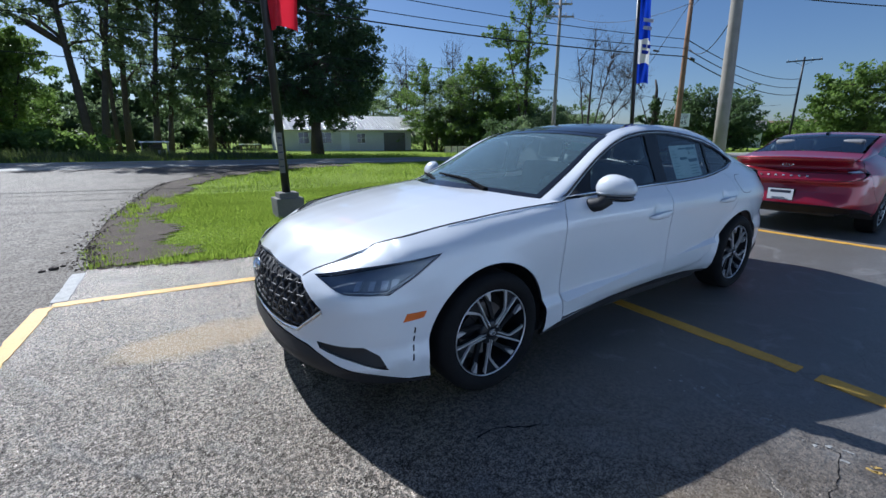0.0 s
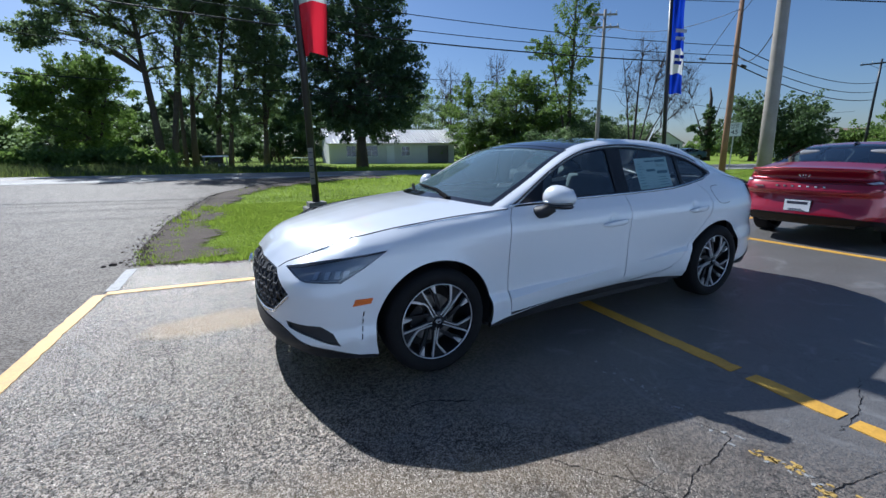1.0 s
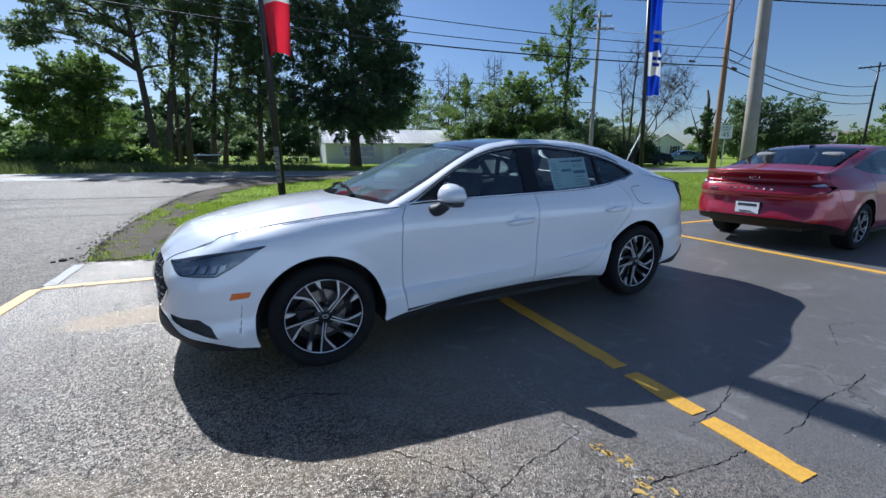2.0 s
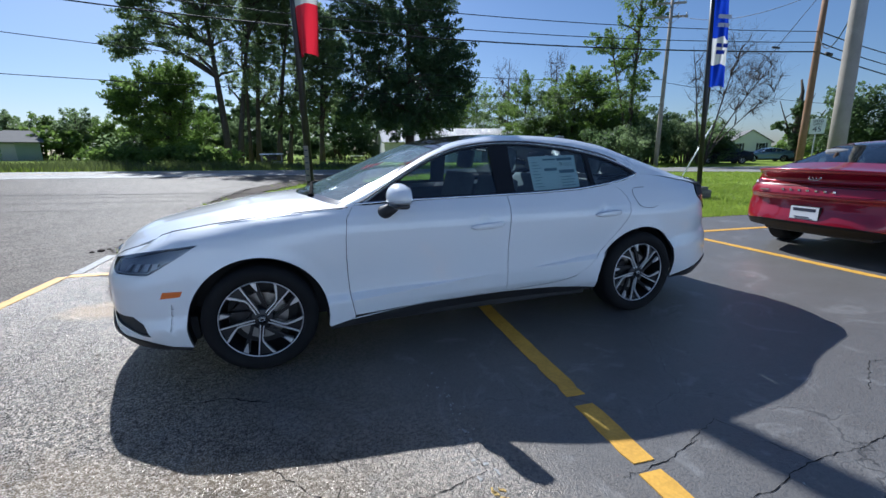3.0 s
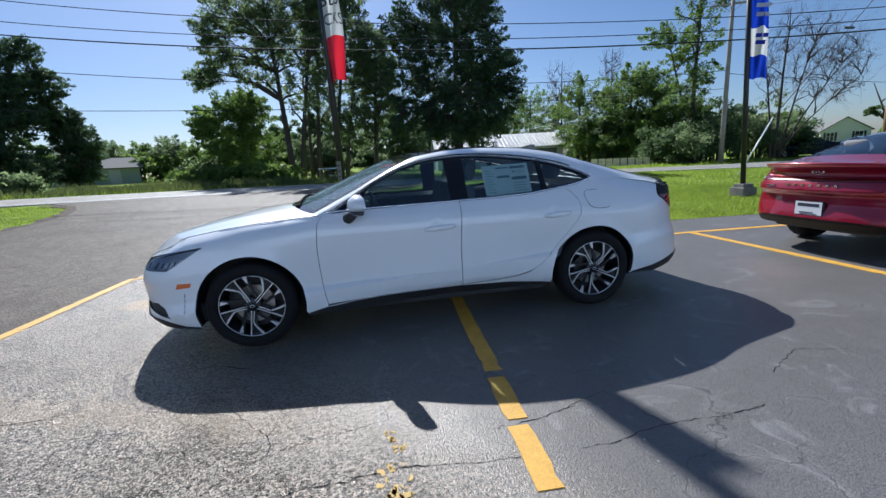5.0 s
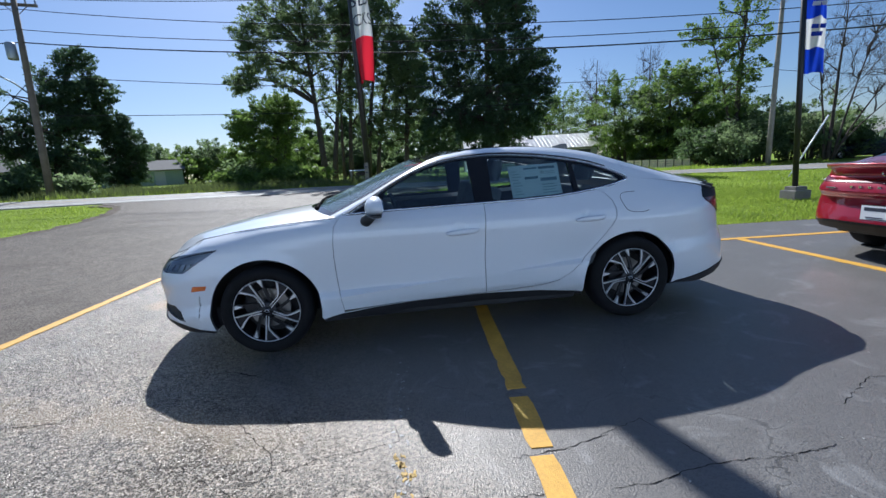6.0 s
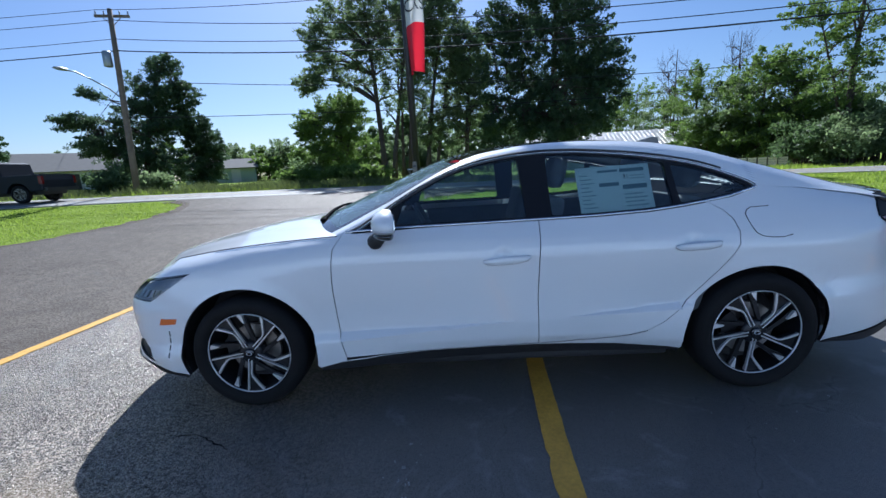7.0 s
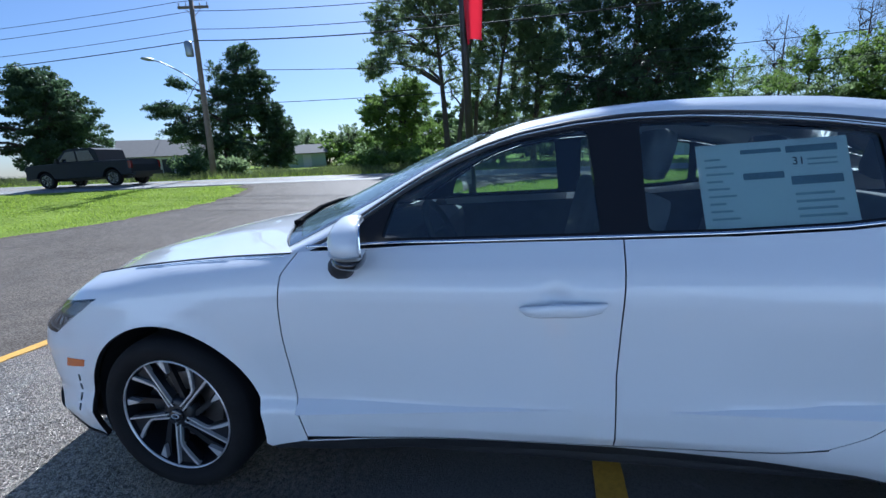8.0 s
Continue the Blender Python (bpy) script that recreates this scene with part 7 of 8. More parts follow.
        for s in (0, 1):
            ys = np.array([1, 1 - 2 * s, 1]), np.array([0, 2 * CY * s, 0])
            V = np.vstack([q * ys[0] + ys[1] for q in (A, B2, A + [0, 0.006, 0], B2 + [0, 0.006, 0])])
            fs = [(i, i + 1, 41 + i, 40 + i) for i in range(39)] + [(i, 80 + i, 81 + i, i + 1) for i in range(39)]
            cre = link_mesh("door_crease", V, fs if s == 0 else [f[::-1] for f in fs], WHITE)
            cre.parent = owner[s]
            cre.matrix_parent_inverse = owner[s].matrix_parent_inverse.inverted() @ Matrix.Translation(car.location).inverted()
    quarter = [(x + g, z) for x, z in door_r[:11]] + [(2.268, 0.366), (2.15, 0.339), (2.011, 0.324), (1.85, 0.316), (1.664, 0.306), (1.3, 0.299), (1.05, 0.297), (0.8, 0.287), (0.57, 0.265)]
    quarter += low_paint[1:] + arch_arc(*RA, 191, 35.5, 34) + [near(3.434, 0.03, 0.715), near(3.567, 0.165, 0.914)]
    quarter += [near(3.575, 0.18, 0.935), near(3.70, 0.245, 1.0), near(3.62, 0.23, 1.03), (3.5, 1.055), (3.2, 1.10), (3.0, 1.120), (2.90, 1.131)] + belt[9:7:-1]
    tail_tip, tail_bot = near(3.562, 0.165, 0.922), near(3.80, 0.23, 0.79)
    flap = [(2.93, 1.024), (2.83, 1.022), (2.80, 1.010), (2.786, 0.988), (2.792, 0.955), (2.803, 0.922), (2.82, 0.893), (2.85, 0.876), (2.90, 0.868), (2.957, 0.866), (3.006, 0.877)]
    panel("rear_quarter", sh, quarter, WHITE, car, mirror=CY, label="white rear quarter and sill", step=0.04)
    strip("fuel_flap_gap", sh, flap, 0.005, -0.0002, BLACK_MATTE, car, out=0.0012)
    # rear bumper, lamps, diffuser
    dif = [(3.25, 0.245), near(3.55, 0.07, 0.292), near(3.80, 0.20, 0.345), near(3.90, 0.33, 0.372), near(3.95, 0.6, 0.40), (a9, 0.40)]
    rbump = arch_arc(*RA, -9, 37, 12) + [near(3.425, 0.03, 0.717), near(3.560, 0.165, 0.916), tail_bot, near(3.88, 0.36, 0.78), near(3.94, 0.60, 0.78), (a9, 0.78)] + dif[::-1]
    panel("rear_bumper", sh, rbump, WHITE, car, out=-0.002, both=CY, open_at=a9, label="white rear bumper")
    panel("rear_diffuser", sh, [(p[0], p[1] - 0.003) for p in dif] + [(a9, 0.25), near(3.90, 0.33, 0.262), near(3.72, 0.15, 0.245), near(3.50, 0.07, 0.228)], BLACK_MATTE, car, out=0.006, both=CY, open_at=a9, label="matte black rear diffuser")
    tl = [tail_tip, near(3.80, 0.30, 0.918), near(3.90, 0.46, 0.912), (a9, 0.91), (a9, 0.83), near(3.91, 0.46, 0.82), near(3.88, 0.36, 0.785), tail_bot]
    cap = [near(3.556, 0.165, 0.926), near(3.58, 0.20, 0.985), near(3.635, 0.235, 1.038), near(3.75, 0.31, 1.03), near(3.84, 0.42, 1.02), (a9, 1.02), (a9, 0.915), near(3.90, 0.46, 0.917), near(3.80, 0.30, 0.923)]
    panel("lamp_surround", sh, cap, VALANCE, car, out=0.008, both=CY, open_at=a9, label="gloss black surround over the tail lamps")
    for k in range(3):
        strip("lamp_fin", sh, [near(3.655 + 0.012 * k, 0.245, 1.018 - 0.022 * k), near(3.75, 0.31, 1.01 - 0.022 * k), near(3.84, 0.42, 1.0 - 0.022 * k)], 0.007, 0.010, BLACK_MATTE, car, CY, 0.008)
    panel("tail_lamp", sh, tl, TAIL_RED, car, out=0.006, both=CY, open_at=a9, step=0.025, label="dark red tail lamp")
    panel("boot_face", sh, [near(3.91, 0.46, 0.815), near(3.885, 0.36, 0.783), near(3.94, 0.60, 0.785), (a9, 0.785), (a9, 0.825)], WHITE, car, both=CY, open_at=a9)
    panel("sill_cover", sh, [(0.408, 0.19)] + [(x, z - 0.002) for x, z in low_paint] + [(2.468, 0.21), (2.3, 0.205), (1.6, 0.215), (0.9, 0.205)], BLACK_MATTE, car, out=-0.012, mirror=CY, label="matte black sill")

    # windows
    def gy(x, z):
        return 0.094 + 0.44 * (z - 1.0) - 0.22 * np.clip(z - 1.0, 0, 1) ** 2 + 0.045 * np.clip(x - 2.35, 0, 2) ** 1.5 + 0.05 * np.clip(1.1 - x, 0, 1)
    side = Sheet(lambda x, z: (x, gy(x, z), z))
    dlo_top = [(0.668, 1.000), (0.78, 1.070), (0.90, 1.145), (1.02, 1.213), (1.14, 1.270), (1.25, 1.311), (1.37, 1.343), (1.55, 1.368), (1.73, 1.376), (1.91, 1.371), (2.09, 1.353), (2.27, 1.329), (2.44, 1.297), (2.58, 1.264), (2.69, 1.226), (2.78, 1.190), (2.855, 1.157), (2.895, 1.133)]
    dlo = [(x, z + 0.006) for x, z in belt] + dlo_top[::-1]
    glass_f = rounded([(0.885, 1.022), (1.625, 1.028), (1.590, 1.353), (1.37, 1.327), (1.25, 1.295), (1.14, 1.254), (1.02, 1.196), (0.93, 1.143)], 0.02, 3)
    glass_r = rounded([(1.765, 1.029), (2.0, 1.031), (2.28, 1.042), (2.435, 1.056), (2.405, 1.288), (2.27, 1.313), (2.09, 1.337), (1.91, 1.355), (1.750, 1.360)], 0.02, 3)
    glass_q = rounded([(2.475, 1.060), (2.62, 1.078), (2.76, 1.100), (2.852, 1.130), (2.77, 1.176), (2.67, 1.217), (2.57, 1.249), (2.440, 1.279)], 0.02, 3)
    panel("window_trim", side, dlo, PILLAR, car, holes=[glass_f, glass_r, glass_q], mirror=CY, step=0.05, flange=0.03, label="gloss black window surround and pillars")
    for n, p, m in (("front_window", glass_f, GLASS_CLEAR), ("rear_window", glass_r, GLASS_DARK), ("quarter_window", glass_q, GLASS_DARK)):
        panel(n, side, p, m, car, out=-0.006, flange=0, mirror=CY, step=0.06, label="tinted side window")
    strip("belt_trim", side, [(x, z + 0.004) for x, z in belt] + [(2.897, 1.130)], 0.014, 0.010, CHROME, car, CY)
    strip("window_trim_top", side, [(x, z + 0.002) for x, z in dlo_top], 0.010, 0.008, BLACK_GLOSS, car, CY)

    # roof rails and pillars
    re_z = curve([(0.45, 0.965), (0.60, 1.030), (0.852, 1.150), (1.0, 1.230), (1.148, 1.305), (1.27, 1.355), (1.389, 1.392), (1.63, 1.425), (1.80, 1.433), (1.973, 1.432), (2.20, 1.420), (2.376, 1.402), (2.636, 1.356), (2.958, 1.256), (3.349, 1.139), (3.55, 1.080), (3.70, 1.045)])
    re_y = curve([(0.45, 0.17), (0.85, 0.235), (1.15, 0.285), (1.40, 0.31), (1.63, 0.32), (2.0, 0.32), (2.4, 0.315), (2.64, 0.31), (2.96, 0.315), (3.35, 0.32), (3.70, 0.34)])
    tz = curve([(0.45, 0.93)] + dlo_top)
    ring_top = curve([(2.90, 1.131), (3.0, 1.120), (3.2, 1.10), (3.5, 1.055), (3.62, 1.03), (3.72, 1.0)])

    def band(x, f):
        lo_z = np.where(x < 2.895, tz(np.minimum(x, 2.895)), ring_top(np.maximum(x, 2.90)))
        sp = sh.at(np.maximum(x, 2.90), lo_z)
        lo_y = np.where(x < 2.895, gy(x, lo_z) - 0.010, sp[:, 1])
        hy, hz = re_y(x), re_z(x)
        hz = np.maximum(hz, lo_z + 0.012)
        b = np.sin(np.pi * np.clip(f, 0, 1)) * np.clip(0.014 - 0.02 * (x - 2.8), 0.002, 0.014)
        return x, lo_y + (hy - lo_y) * f - b, lo_z + (hz - lo_z) * f + b * 0.5
    bandS = Sheet(band)
    panel("roof_rail", bandS, [(0.47, 0.0), (0.70, 0.0), (1.2, 0.0), (2.0, 0.0), (2.6, 0.0), (2.895, 0.0), (2.902, 0.0), (3.3, 0.0), (3.70, 0.0), (3.70, 1.0), (3.0, 1.0), (2.0, 1.0), (1.2, 1.0), (0.47, 1.0)], WHITE, car, mirror=CY, step=0.05, flange=0.015, label="white roof rail and pillar")
    strip("pillar_seam", bandS, [(x, 0.16) for x in np.arange(0.62, 2.75, 0.1)], 0.016, 0.002, BLACK_MATTE, car, CY)

    # windscreen, glass roof, rear glass, boot lid
    bow = curve([(0.40, 0.26), (0.60, 0.21), (0.85, 0.15), (1.15, 0.08), (1.4, 0.04), (1.8, 0.0), (2.4, -0.03), (3.0, -0.10), (3.4, -0.16), (3.75, -0.22)])
    crown = curve([(0.40, 0.040), (0.85, 0.055), (1.15, 0.050), (1.4, 0.036), (1.8, 0.026), (2.4, 0.026), (3.0, 0.030), (3.4, 0.022), (3.75, 0.018)])

    def top(u, v):
        q = 1 - np.abs(v) ** 2
        return u - bow(u) * q, CY + v * (CY - re_y(u)), re_z(u) + crown(u) * q
    topS = Sheet(top)
    panel("windscreen", topS, [(0.50, -0.985), (1.26, -0.985), (1.26, 0.985), (0.50, 0.985)], GLASS_FRONT, car, step=0.07, flange=0, out=-0.004, label="clear windscreen with paper stickers")
    panel("windscreen_edge", topS, [(0.49, -0.99), (1.27, -0.99), (1.27, 0.99), (0.49, 0.99)], BLACK_GLOSS, car, holes=[[(0.545, -0.945), (1.225, -0.945), (1.225, 0.945), (0.545, 0.945)]], step=0.06, flange=0.01)
    panel("roof_glass", topS, [(1.28, -0.965), (1.86, -0.965), (1.86, 0.965), (1.28, 0.965)], BLACK_GLOSS, car, step=0.07, label="black glass roof panel")
    panel("roof_glass", topS, [(1.87, -0.965), (2.44, -0.965), (2.44, 0.965), (1.87, 0.965)], BLACK_GLOSS, car, step=0.07, label="black glass roof panel")
    panel("rear_screen", topS, [(2.45, -0.96), (3.33, -0.93), (3.33, 0.93), (2.45, 0.96)], GLASS_DARK, car, step=0.07, flange=0, label="dark tinted rear screen")
    panel("boot_lid", topS, [(3.335, -0.99), (3.69, -0.99), (3.69, 0.99), (3.335, 0.99)], WHITE, car, step=0.06, label="white boot lid")
    panel("roof_edge", topS, [(1.27, -1.0), (2.45, -1.0), (3.335, -0.995), (3.335, -0.935), (2.45, -0.965), (1.27, -0.97)], WHITE, car, step=0.05, flange=0.01, mirror=CY)
    bm = bmesh.new()
    rows = []
    for v in np.linspace(-1, 1, 25):
        p = topS.at(np.array([3.66]), np.array([v * 0.98]))[0]
        rows.append([bm.verts.new(Vector(p) + Vector(o)) for o in ((-0.05, 0, -0.006), (0.03, 0, -0.002), (0.10, 0, -0.012), (0.105, 0, -0.026), (0.06, 0, -0.05), (-0.05, 0, -0.03))])
    for a, b in zip(rows, rows[1:]):
        for k in range(6):
            bm.faces.new((a[k], a[(k + 1) % 6], b[(k + 1) % 6], b[k]))
    bm.faces.new(rows[0])
    bm.faces.new(rows[-1])
    bmesh.ops.recalc_face_normals(bm, faces=bm.faces)
    under(part("boot_spoiler", bm, BLACK_GLOSS, None, "gloss black boot spoiler"), car)
    bm = bmesh.new()
    bm_prism(bm, [(2.50, 1.415), (2.72, 1.37), (2.70, 1.452), (2.66, 1.456)], CY - 0.018, CY + 0.018)
    under(part("roof_antenna", bm, BLACK_GLOSS, None, "black fin antenna"), car)

    # bonnet
    L = np.array([sh.at(np.array([a]), np.array([z]))[0] for a, z in shut])
    L[:, 1] += 0.004
    Lc = catmull(L[::3], 60)
    pad = np.vstack([2 * Lc[0] - Lc[8:0:-1], Lc, 2 * Lc[-1] - Lc[-2:-10:-1]])
    Lc = np.stack([np.convolve(pad[:, k], np.ones(17) / 17, "valid") for k in range(3)], 1)
    F = np.array([sh.at(np.array([a]), np.array([z]))[0] for a, z in [hood_c, near(-0.905, 0.58, 0.705), near(-0.915, 0.74, 0.722), (a0, 0.73)]])
    Fc = catmull(F, 20)
    Fc = np.vstack([Fc, (Fc * [1, -1, 1] + [0, 2 * CY, 0])[-2::-1]])
    B = catmull([L[-1], (0.44, 0.25, 1.000), (0.345, 0.48, 1.018), (0.29, 0.72, 1.026), (0.275, 0.92, 1.028)], 20)
    B = np.vstack([B, (B * [1, -1, 1] + [0, 2 * CY, 0])[-2::-1]])
    nu, nv = 60, len(Fc)
    Rc = Lc * [1, -1, 1] + [0, 2 * CY, 0]
    u, v = np.linspace(0, 1, nu)[:, None, None], np.linspace(0, 1, nv)[None, :, None]
    G = (1 - v) * Lc[:, None] + v * Rc[:, None] + (1 - u) * Fc[None] + u * B[None]
    G = G - ((1 - u) * (1 - v) * Lc[0] + (1 - u) * v * Rc[0] + u * (1 - v) * Lc[-1] + u * v * Rc[-1])
    cz = curve([(-0.96, 0.700), (-0.93, 0.745), (-0.90, 0.780), (-0.858, 0.808), (-0.78, 0.842), (-0.699, 0.868), (-0.52, 0.911), (-0.338, 0.946), (-0.18, 0.977), (-0.025, 1.000), (0.15, 1.018), (0.30, 1.028)])
    mid_line = G[:, nv // 2]
    lift = cz(mid_line[:, 0]) - mid_line[:, 2]
    ease = np.clip(np.linspace(0, 1, nu) / 0.30, 0, 1)
    lift *= ease * ease * (3 - 2 * ease)
    lift[-1] = 0
    vv = np.abs(np.linspace(-1, 1, nv))
    G[:, :, 2] += lift[:, None] * (1 - vv ** 2.4)[None]
    ridge = 0.005 * np.exp(-((vv - 0.52) / 0.07) ** 2)
    G[:, :, 2] += ridge[None] * (np.sin(np.pi * np.linspace(0, 1, nu)) ** 0.7)[:, None]
    V = G.reshape(-1, 3)
    faces = [(i * nv + j, (i + 1) * nv + j, (i + 1) * nv + j + 1, i * nv + j + 1) for i in range(nu - 1) for j in range(nv - 1)]
    V2, k = list(V), len(V)
    rim = [i * nv for i in range(nu)] + [(nu - 1) * nv + j for j in range(1, nv)] + [i * nv + nv - 1 for i in range(nu - 2, -1, -1)] + [j for j in range(nv - 2, 0, -1)]
    for r in rim:
        V2 += [V[r], V[r] + [0.006, 0, -0.025]]
    faces = [f[::-1] for f in faces] + [(k + 2 * i, k + 2 * ((i + 1) % len(rim)), k + 2 * ((i + 1) % len(rim)) + 1, k + 2 * i + 1) for i in range(len(rim))]
    under(link_mesh("bonnet", V2, faces, WHITE, None, "white sculpted bonnet", True), car)
    strip("bonnet_trim", sh, [(p[0], p[1] - 0.009) for p in shut[24::2]], 0.005, 0.002, CHROME, car, CY)
    strip("bonnet_seal", sh, [(p[0], p[1] - 0.002) for p in shut[1::2]], 0.008, 0.002, BLACK_MATTE, car, CY)
    # scuttle and wipers
    bm = bmesh.new()
    rows = []
    for i, p in enumerate(B):
        w = abs(i / (len(B) - 1) * 2 - 1)
        rows.append([bm.verts.new(Vector(p) + Vector(o)) for o in ((-0.01, 0, -0.028), (0.06, 0, -0.018), (0.17 - 0.09 * w, 0, -0.012 + 0.02 * (1 - w)))])
    for a, b in zip(rows, rows[1:]):
        for k in range(2):
            bm.faces.new((a[k], a[k + 1], b[k + 1], b[k]))
    under(part("scuttle", bm, BLACK_MATTE, None, "black plastic scuttle"), car)
    for y0, y1, u1 in ((0.52, 1.10, 0.60), (1.02, 1.55, 0.62)):
        bm = bmesh.new()
        p0 = Vector((0.42 - 0.1 * (1 - ((y0 - CY) / 0.7) ** 2), y0, 1.03))
        pts = [p0]
        for f in (0.35, 0.7, 1.0):
            y = y0 + (y1 - y0) * f
            v = (y - CY) / (CY - 0.2)
            q = topS.at(np.array([0.56 + 0.05 * f]), np.array([v]))[0]
            pts.append(Vector(q) + Vector((-0.008, 0, 0.010)))
        bm_tube(bm, pts, [0.015, 0.012, 0.010, 0.007], 6)
        bm_box(bm, (-0.02, -0.02, -0.012), (0.02, 0.02, 0.010), 0.006, Matrix.Translation(p0))
        under(part("wiper", bm, WIPER, None, "black wiper arm"), car)

    # handles, mirrors, wheels
    for x0, x1, z0, z1 in ((1.365, 1.625, 0.813, 0.828), (2.385, 2.630, 0.842, 0.855)):
        for s in (0, 1):
            bm = bmesh.new()
            n = 12
            rings = []
            for i in range(n + 1):
                f = i / n
                x, z = x0 + (x1 - x0) * f, z0 + (z1 - z0) * f
                p = sh.at(np.array([x]), np.array([z]))[0]
                off = 0.038 * math.sin(math.pi * f) ** 0.35
                h = 0.006 + 0.016 * math.sin(math.pi * f) ** 0.35
                ring = [bm.verts.new((x, (p[1] - off + 0.008 * math.cos(t)) if not s else 2 * CY - (p[1] - off + 0.008 * math.cos(t)), z + h * math.sin(t))) for t in (2 * math.pi * k / 8 for k in range(8))]
                rings.append(ring)
            for a, b in zip(rings, rings[1:]):
                for k in range(8):
                    bm.faces.new((a[k], a[(k + 1) % 8], b[(k + 1) % 8], b[k]))
            bmesh.ops.recalc_face_normals(bm, faces=bm.faces)
            hd = part("door_handle", bm, WHITE, None, "white pull handle", True)
            owner = (dr_f if x0 < 2 else dr_r)[s]
            hd.parent = owner
            hd.matrix_parent_inverse = owner.matrix_parent_inverse.inverted() @ Matrix.Translation(car.location).inverted()
    door_mirror(car, 0.865, -0.075, 1.045, -1, WHITE, CY)
    door_mirror(car, 0.865, 2 * CY + 0.075, 1.045, 1, WHITE, CY)
    for x, y in ((FA[0], -0.018), (2.857, -0.024)):
        wheel(car, x, y, 0.335, -1)
        wheel(car, x, 2 * CY - y, 0.335, 1)
    for (cx, cz, r), y0 in ((FA, 0.045), (RA, 0.075)):
        arch_liner(car, cx, cz, r + 0.008, y0, 0.30)
        arch_liner(car, cx, cz, r + 0.008, 2 * CY - y0, 2 * CY - 0.30)
    # underbody and cabin
    bm = bmesh.new()
    bm_box(bm, (0.42, 0.12, 0.17), (2.44, 2 * CY - 0.12, 0.30), 0.02)
    bm_box(bm, (-0.80, 0.36, 0.19), (0.45, 2 * CY - 0.36, 0.32), 0.03)
    bm_box(bm, (2.40, 0.36, 0.19), (3.75, 2 * CY - 0.36, 0.34), 0.03)
    bm_box(bm, (-0.72, 0.36, 0.3), (0.50, 2 * CY - 0.36, 0.68), 0.03)
    bm_box(bm, (2.62, 0.36, 0.3), (3.70, 2 * CY - 0.36, 0.98), 0.03)
    under(part("underbody", bm, BLACK_MATTE), car)
    panel("door_lining", sh, [(0.56, 0.28), (0.56, 0.96), (1.2, 0.985), (2.0, 0.99), (2.75, 1.03), (2.75, 0.75), (2.4, 0.30)], INTERIOR, car, out=-0.05, flange=0, mirror=CY, step=0.08)
    bm = bmesh.new()
    bm_box(bm, (0.50, 0.16, 0.62), (0.98, 2 * CY - 0.16, 0.955), 0.06)
    bm_box(bm, (0.70, 0.30, 0.93), (0.95, 0.62, 1.01), 0.03)
    bm_box(bm, (0.90, CY - 0.16, 0.32), (1.75, CY + 0.16, 0.60), 0.04)
    under(part("dashboard", bm, DASH, None, "dark grey dashboard and console"), car)
    steering_wheel(car, 1.05, 0.50, 0.93)
    seat_set(car, [(1.40, 0.50), (1.40, 2 * CY - 0.50)], 0.42, 0.62)
    seat_set(car, [(2.22, 0.48), (2.22, 2 * CY - 0.48)], 0.44, 0.56)
    # papers in the windows
    stick = [(1.932, 1.030), (2.342, 1.046), (2.327, 1.290), (1.916, 1.280)]

    def lerp4(u, v):
        a, b, c, d = (Vector(p) for p in stick)
        p = a.lerp(b, u).lerp(d.lerp(c, u), v)
        return (p.x, p.y)
    pap = panel("price_sticker", side, [lerp4(0, 0), lerp4(1, 0), lerp4(1, 1), lerp4(0, 1)], PAPER, car, out=-0.014, flange=0, step=0.08, label="pale printed price sheet inside the rear window")[0]
    def ink(u0, u1, v0, v1, m=PAPER_INK, name="print_bar"):
        ob = panel(name, side, [lerp4(u0, v0), lerp4(u1, v0), lerp4(u1, v1), lerp4(u0, v1)], m, car, out=-0.0115, flange=0, step=0.08)[0]
        ob.parent = pap
        ob.matrix_parent_inverse = pap.matrix_parent_inverse.inverted() @ Matrix.Translation(car.location).inverted()
    for u0, u1, v0, v1 in ((0.30, 0.57, 0.86, 0.91), (0.60, 0.93, 0.84, 0.92), (0.30, 0.57, 0.55, 0.63), (0.61, 0.94, 0.46, 0.56)):
        ink(u0, u1, v0, v1)
    for k in range(9):
        ink(0.05, 0.24 - 0.04 * (k % 3), 0.10 + 0.088 * k, 0.125 + 0.088 * k, PAPER_LINE)
        if k < 4:
            ink(0.62, 0.92 - 0.05 * (k % 2), 0.08 + 0.085 * k, 0.11 + 0.085 * k, PAPER_LINE)
    for k in range(2):
        ink(0.73, 0.92, 0.68 + 0.06 * k, 0.70 + 0.06 * k, PAPER_LINE)
    fc = bpy.data.curves.new("mileage_figure", "FONT")
    fc.body, fc.size, fc.extrude, fc.align_x, fc.align_y = "31", 0.035, 0.0004, "CENTER", "CENTER"
    fc.materials.append(INK_DARK)
    q = lerp4(0.67, 0.72)
    fo = new("mileage_figure", fc)
    fo.matrix_world = pose(q[0], float(gy(np.array([q[0]]), np.array([q[1]]))[0]) + 0.010, q[1], 66, 0, 0)
    fo.parent = car
    fo.matrix_parent_inverse = Matrix.Translation(car.location).inverted()
    for k, (u, v, w, h, m) in enumerate(((1.150, -0.93, 0.045, 0.27, PAPER), (1.045, -0.91, 0.085, 0.17, PAPER_GREEN), (1.12, 0.62, 0.06, 0.16, PAPER))):
        panel("windscreen_sticker", topS, [(u, v), (u + w, v), (u + w, v + h), (u, v + h)], m, car, out=-0.007, flange=0, step=0.06, label="small paper stock sticker")
    return car


sedan = white_sedan()


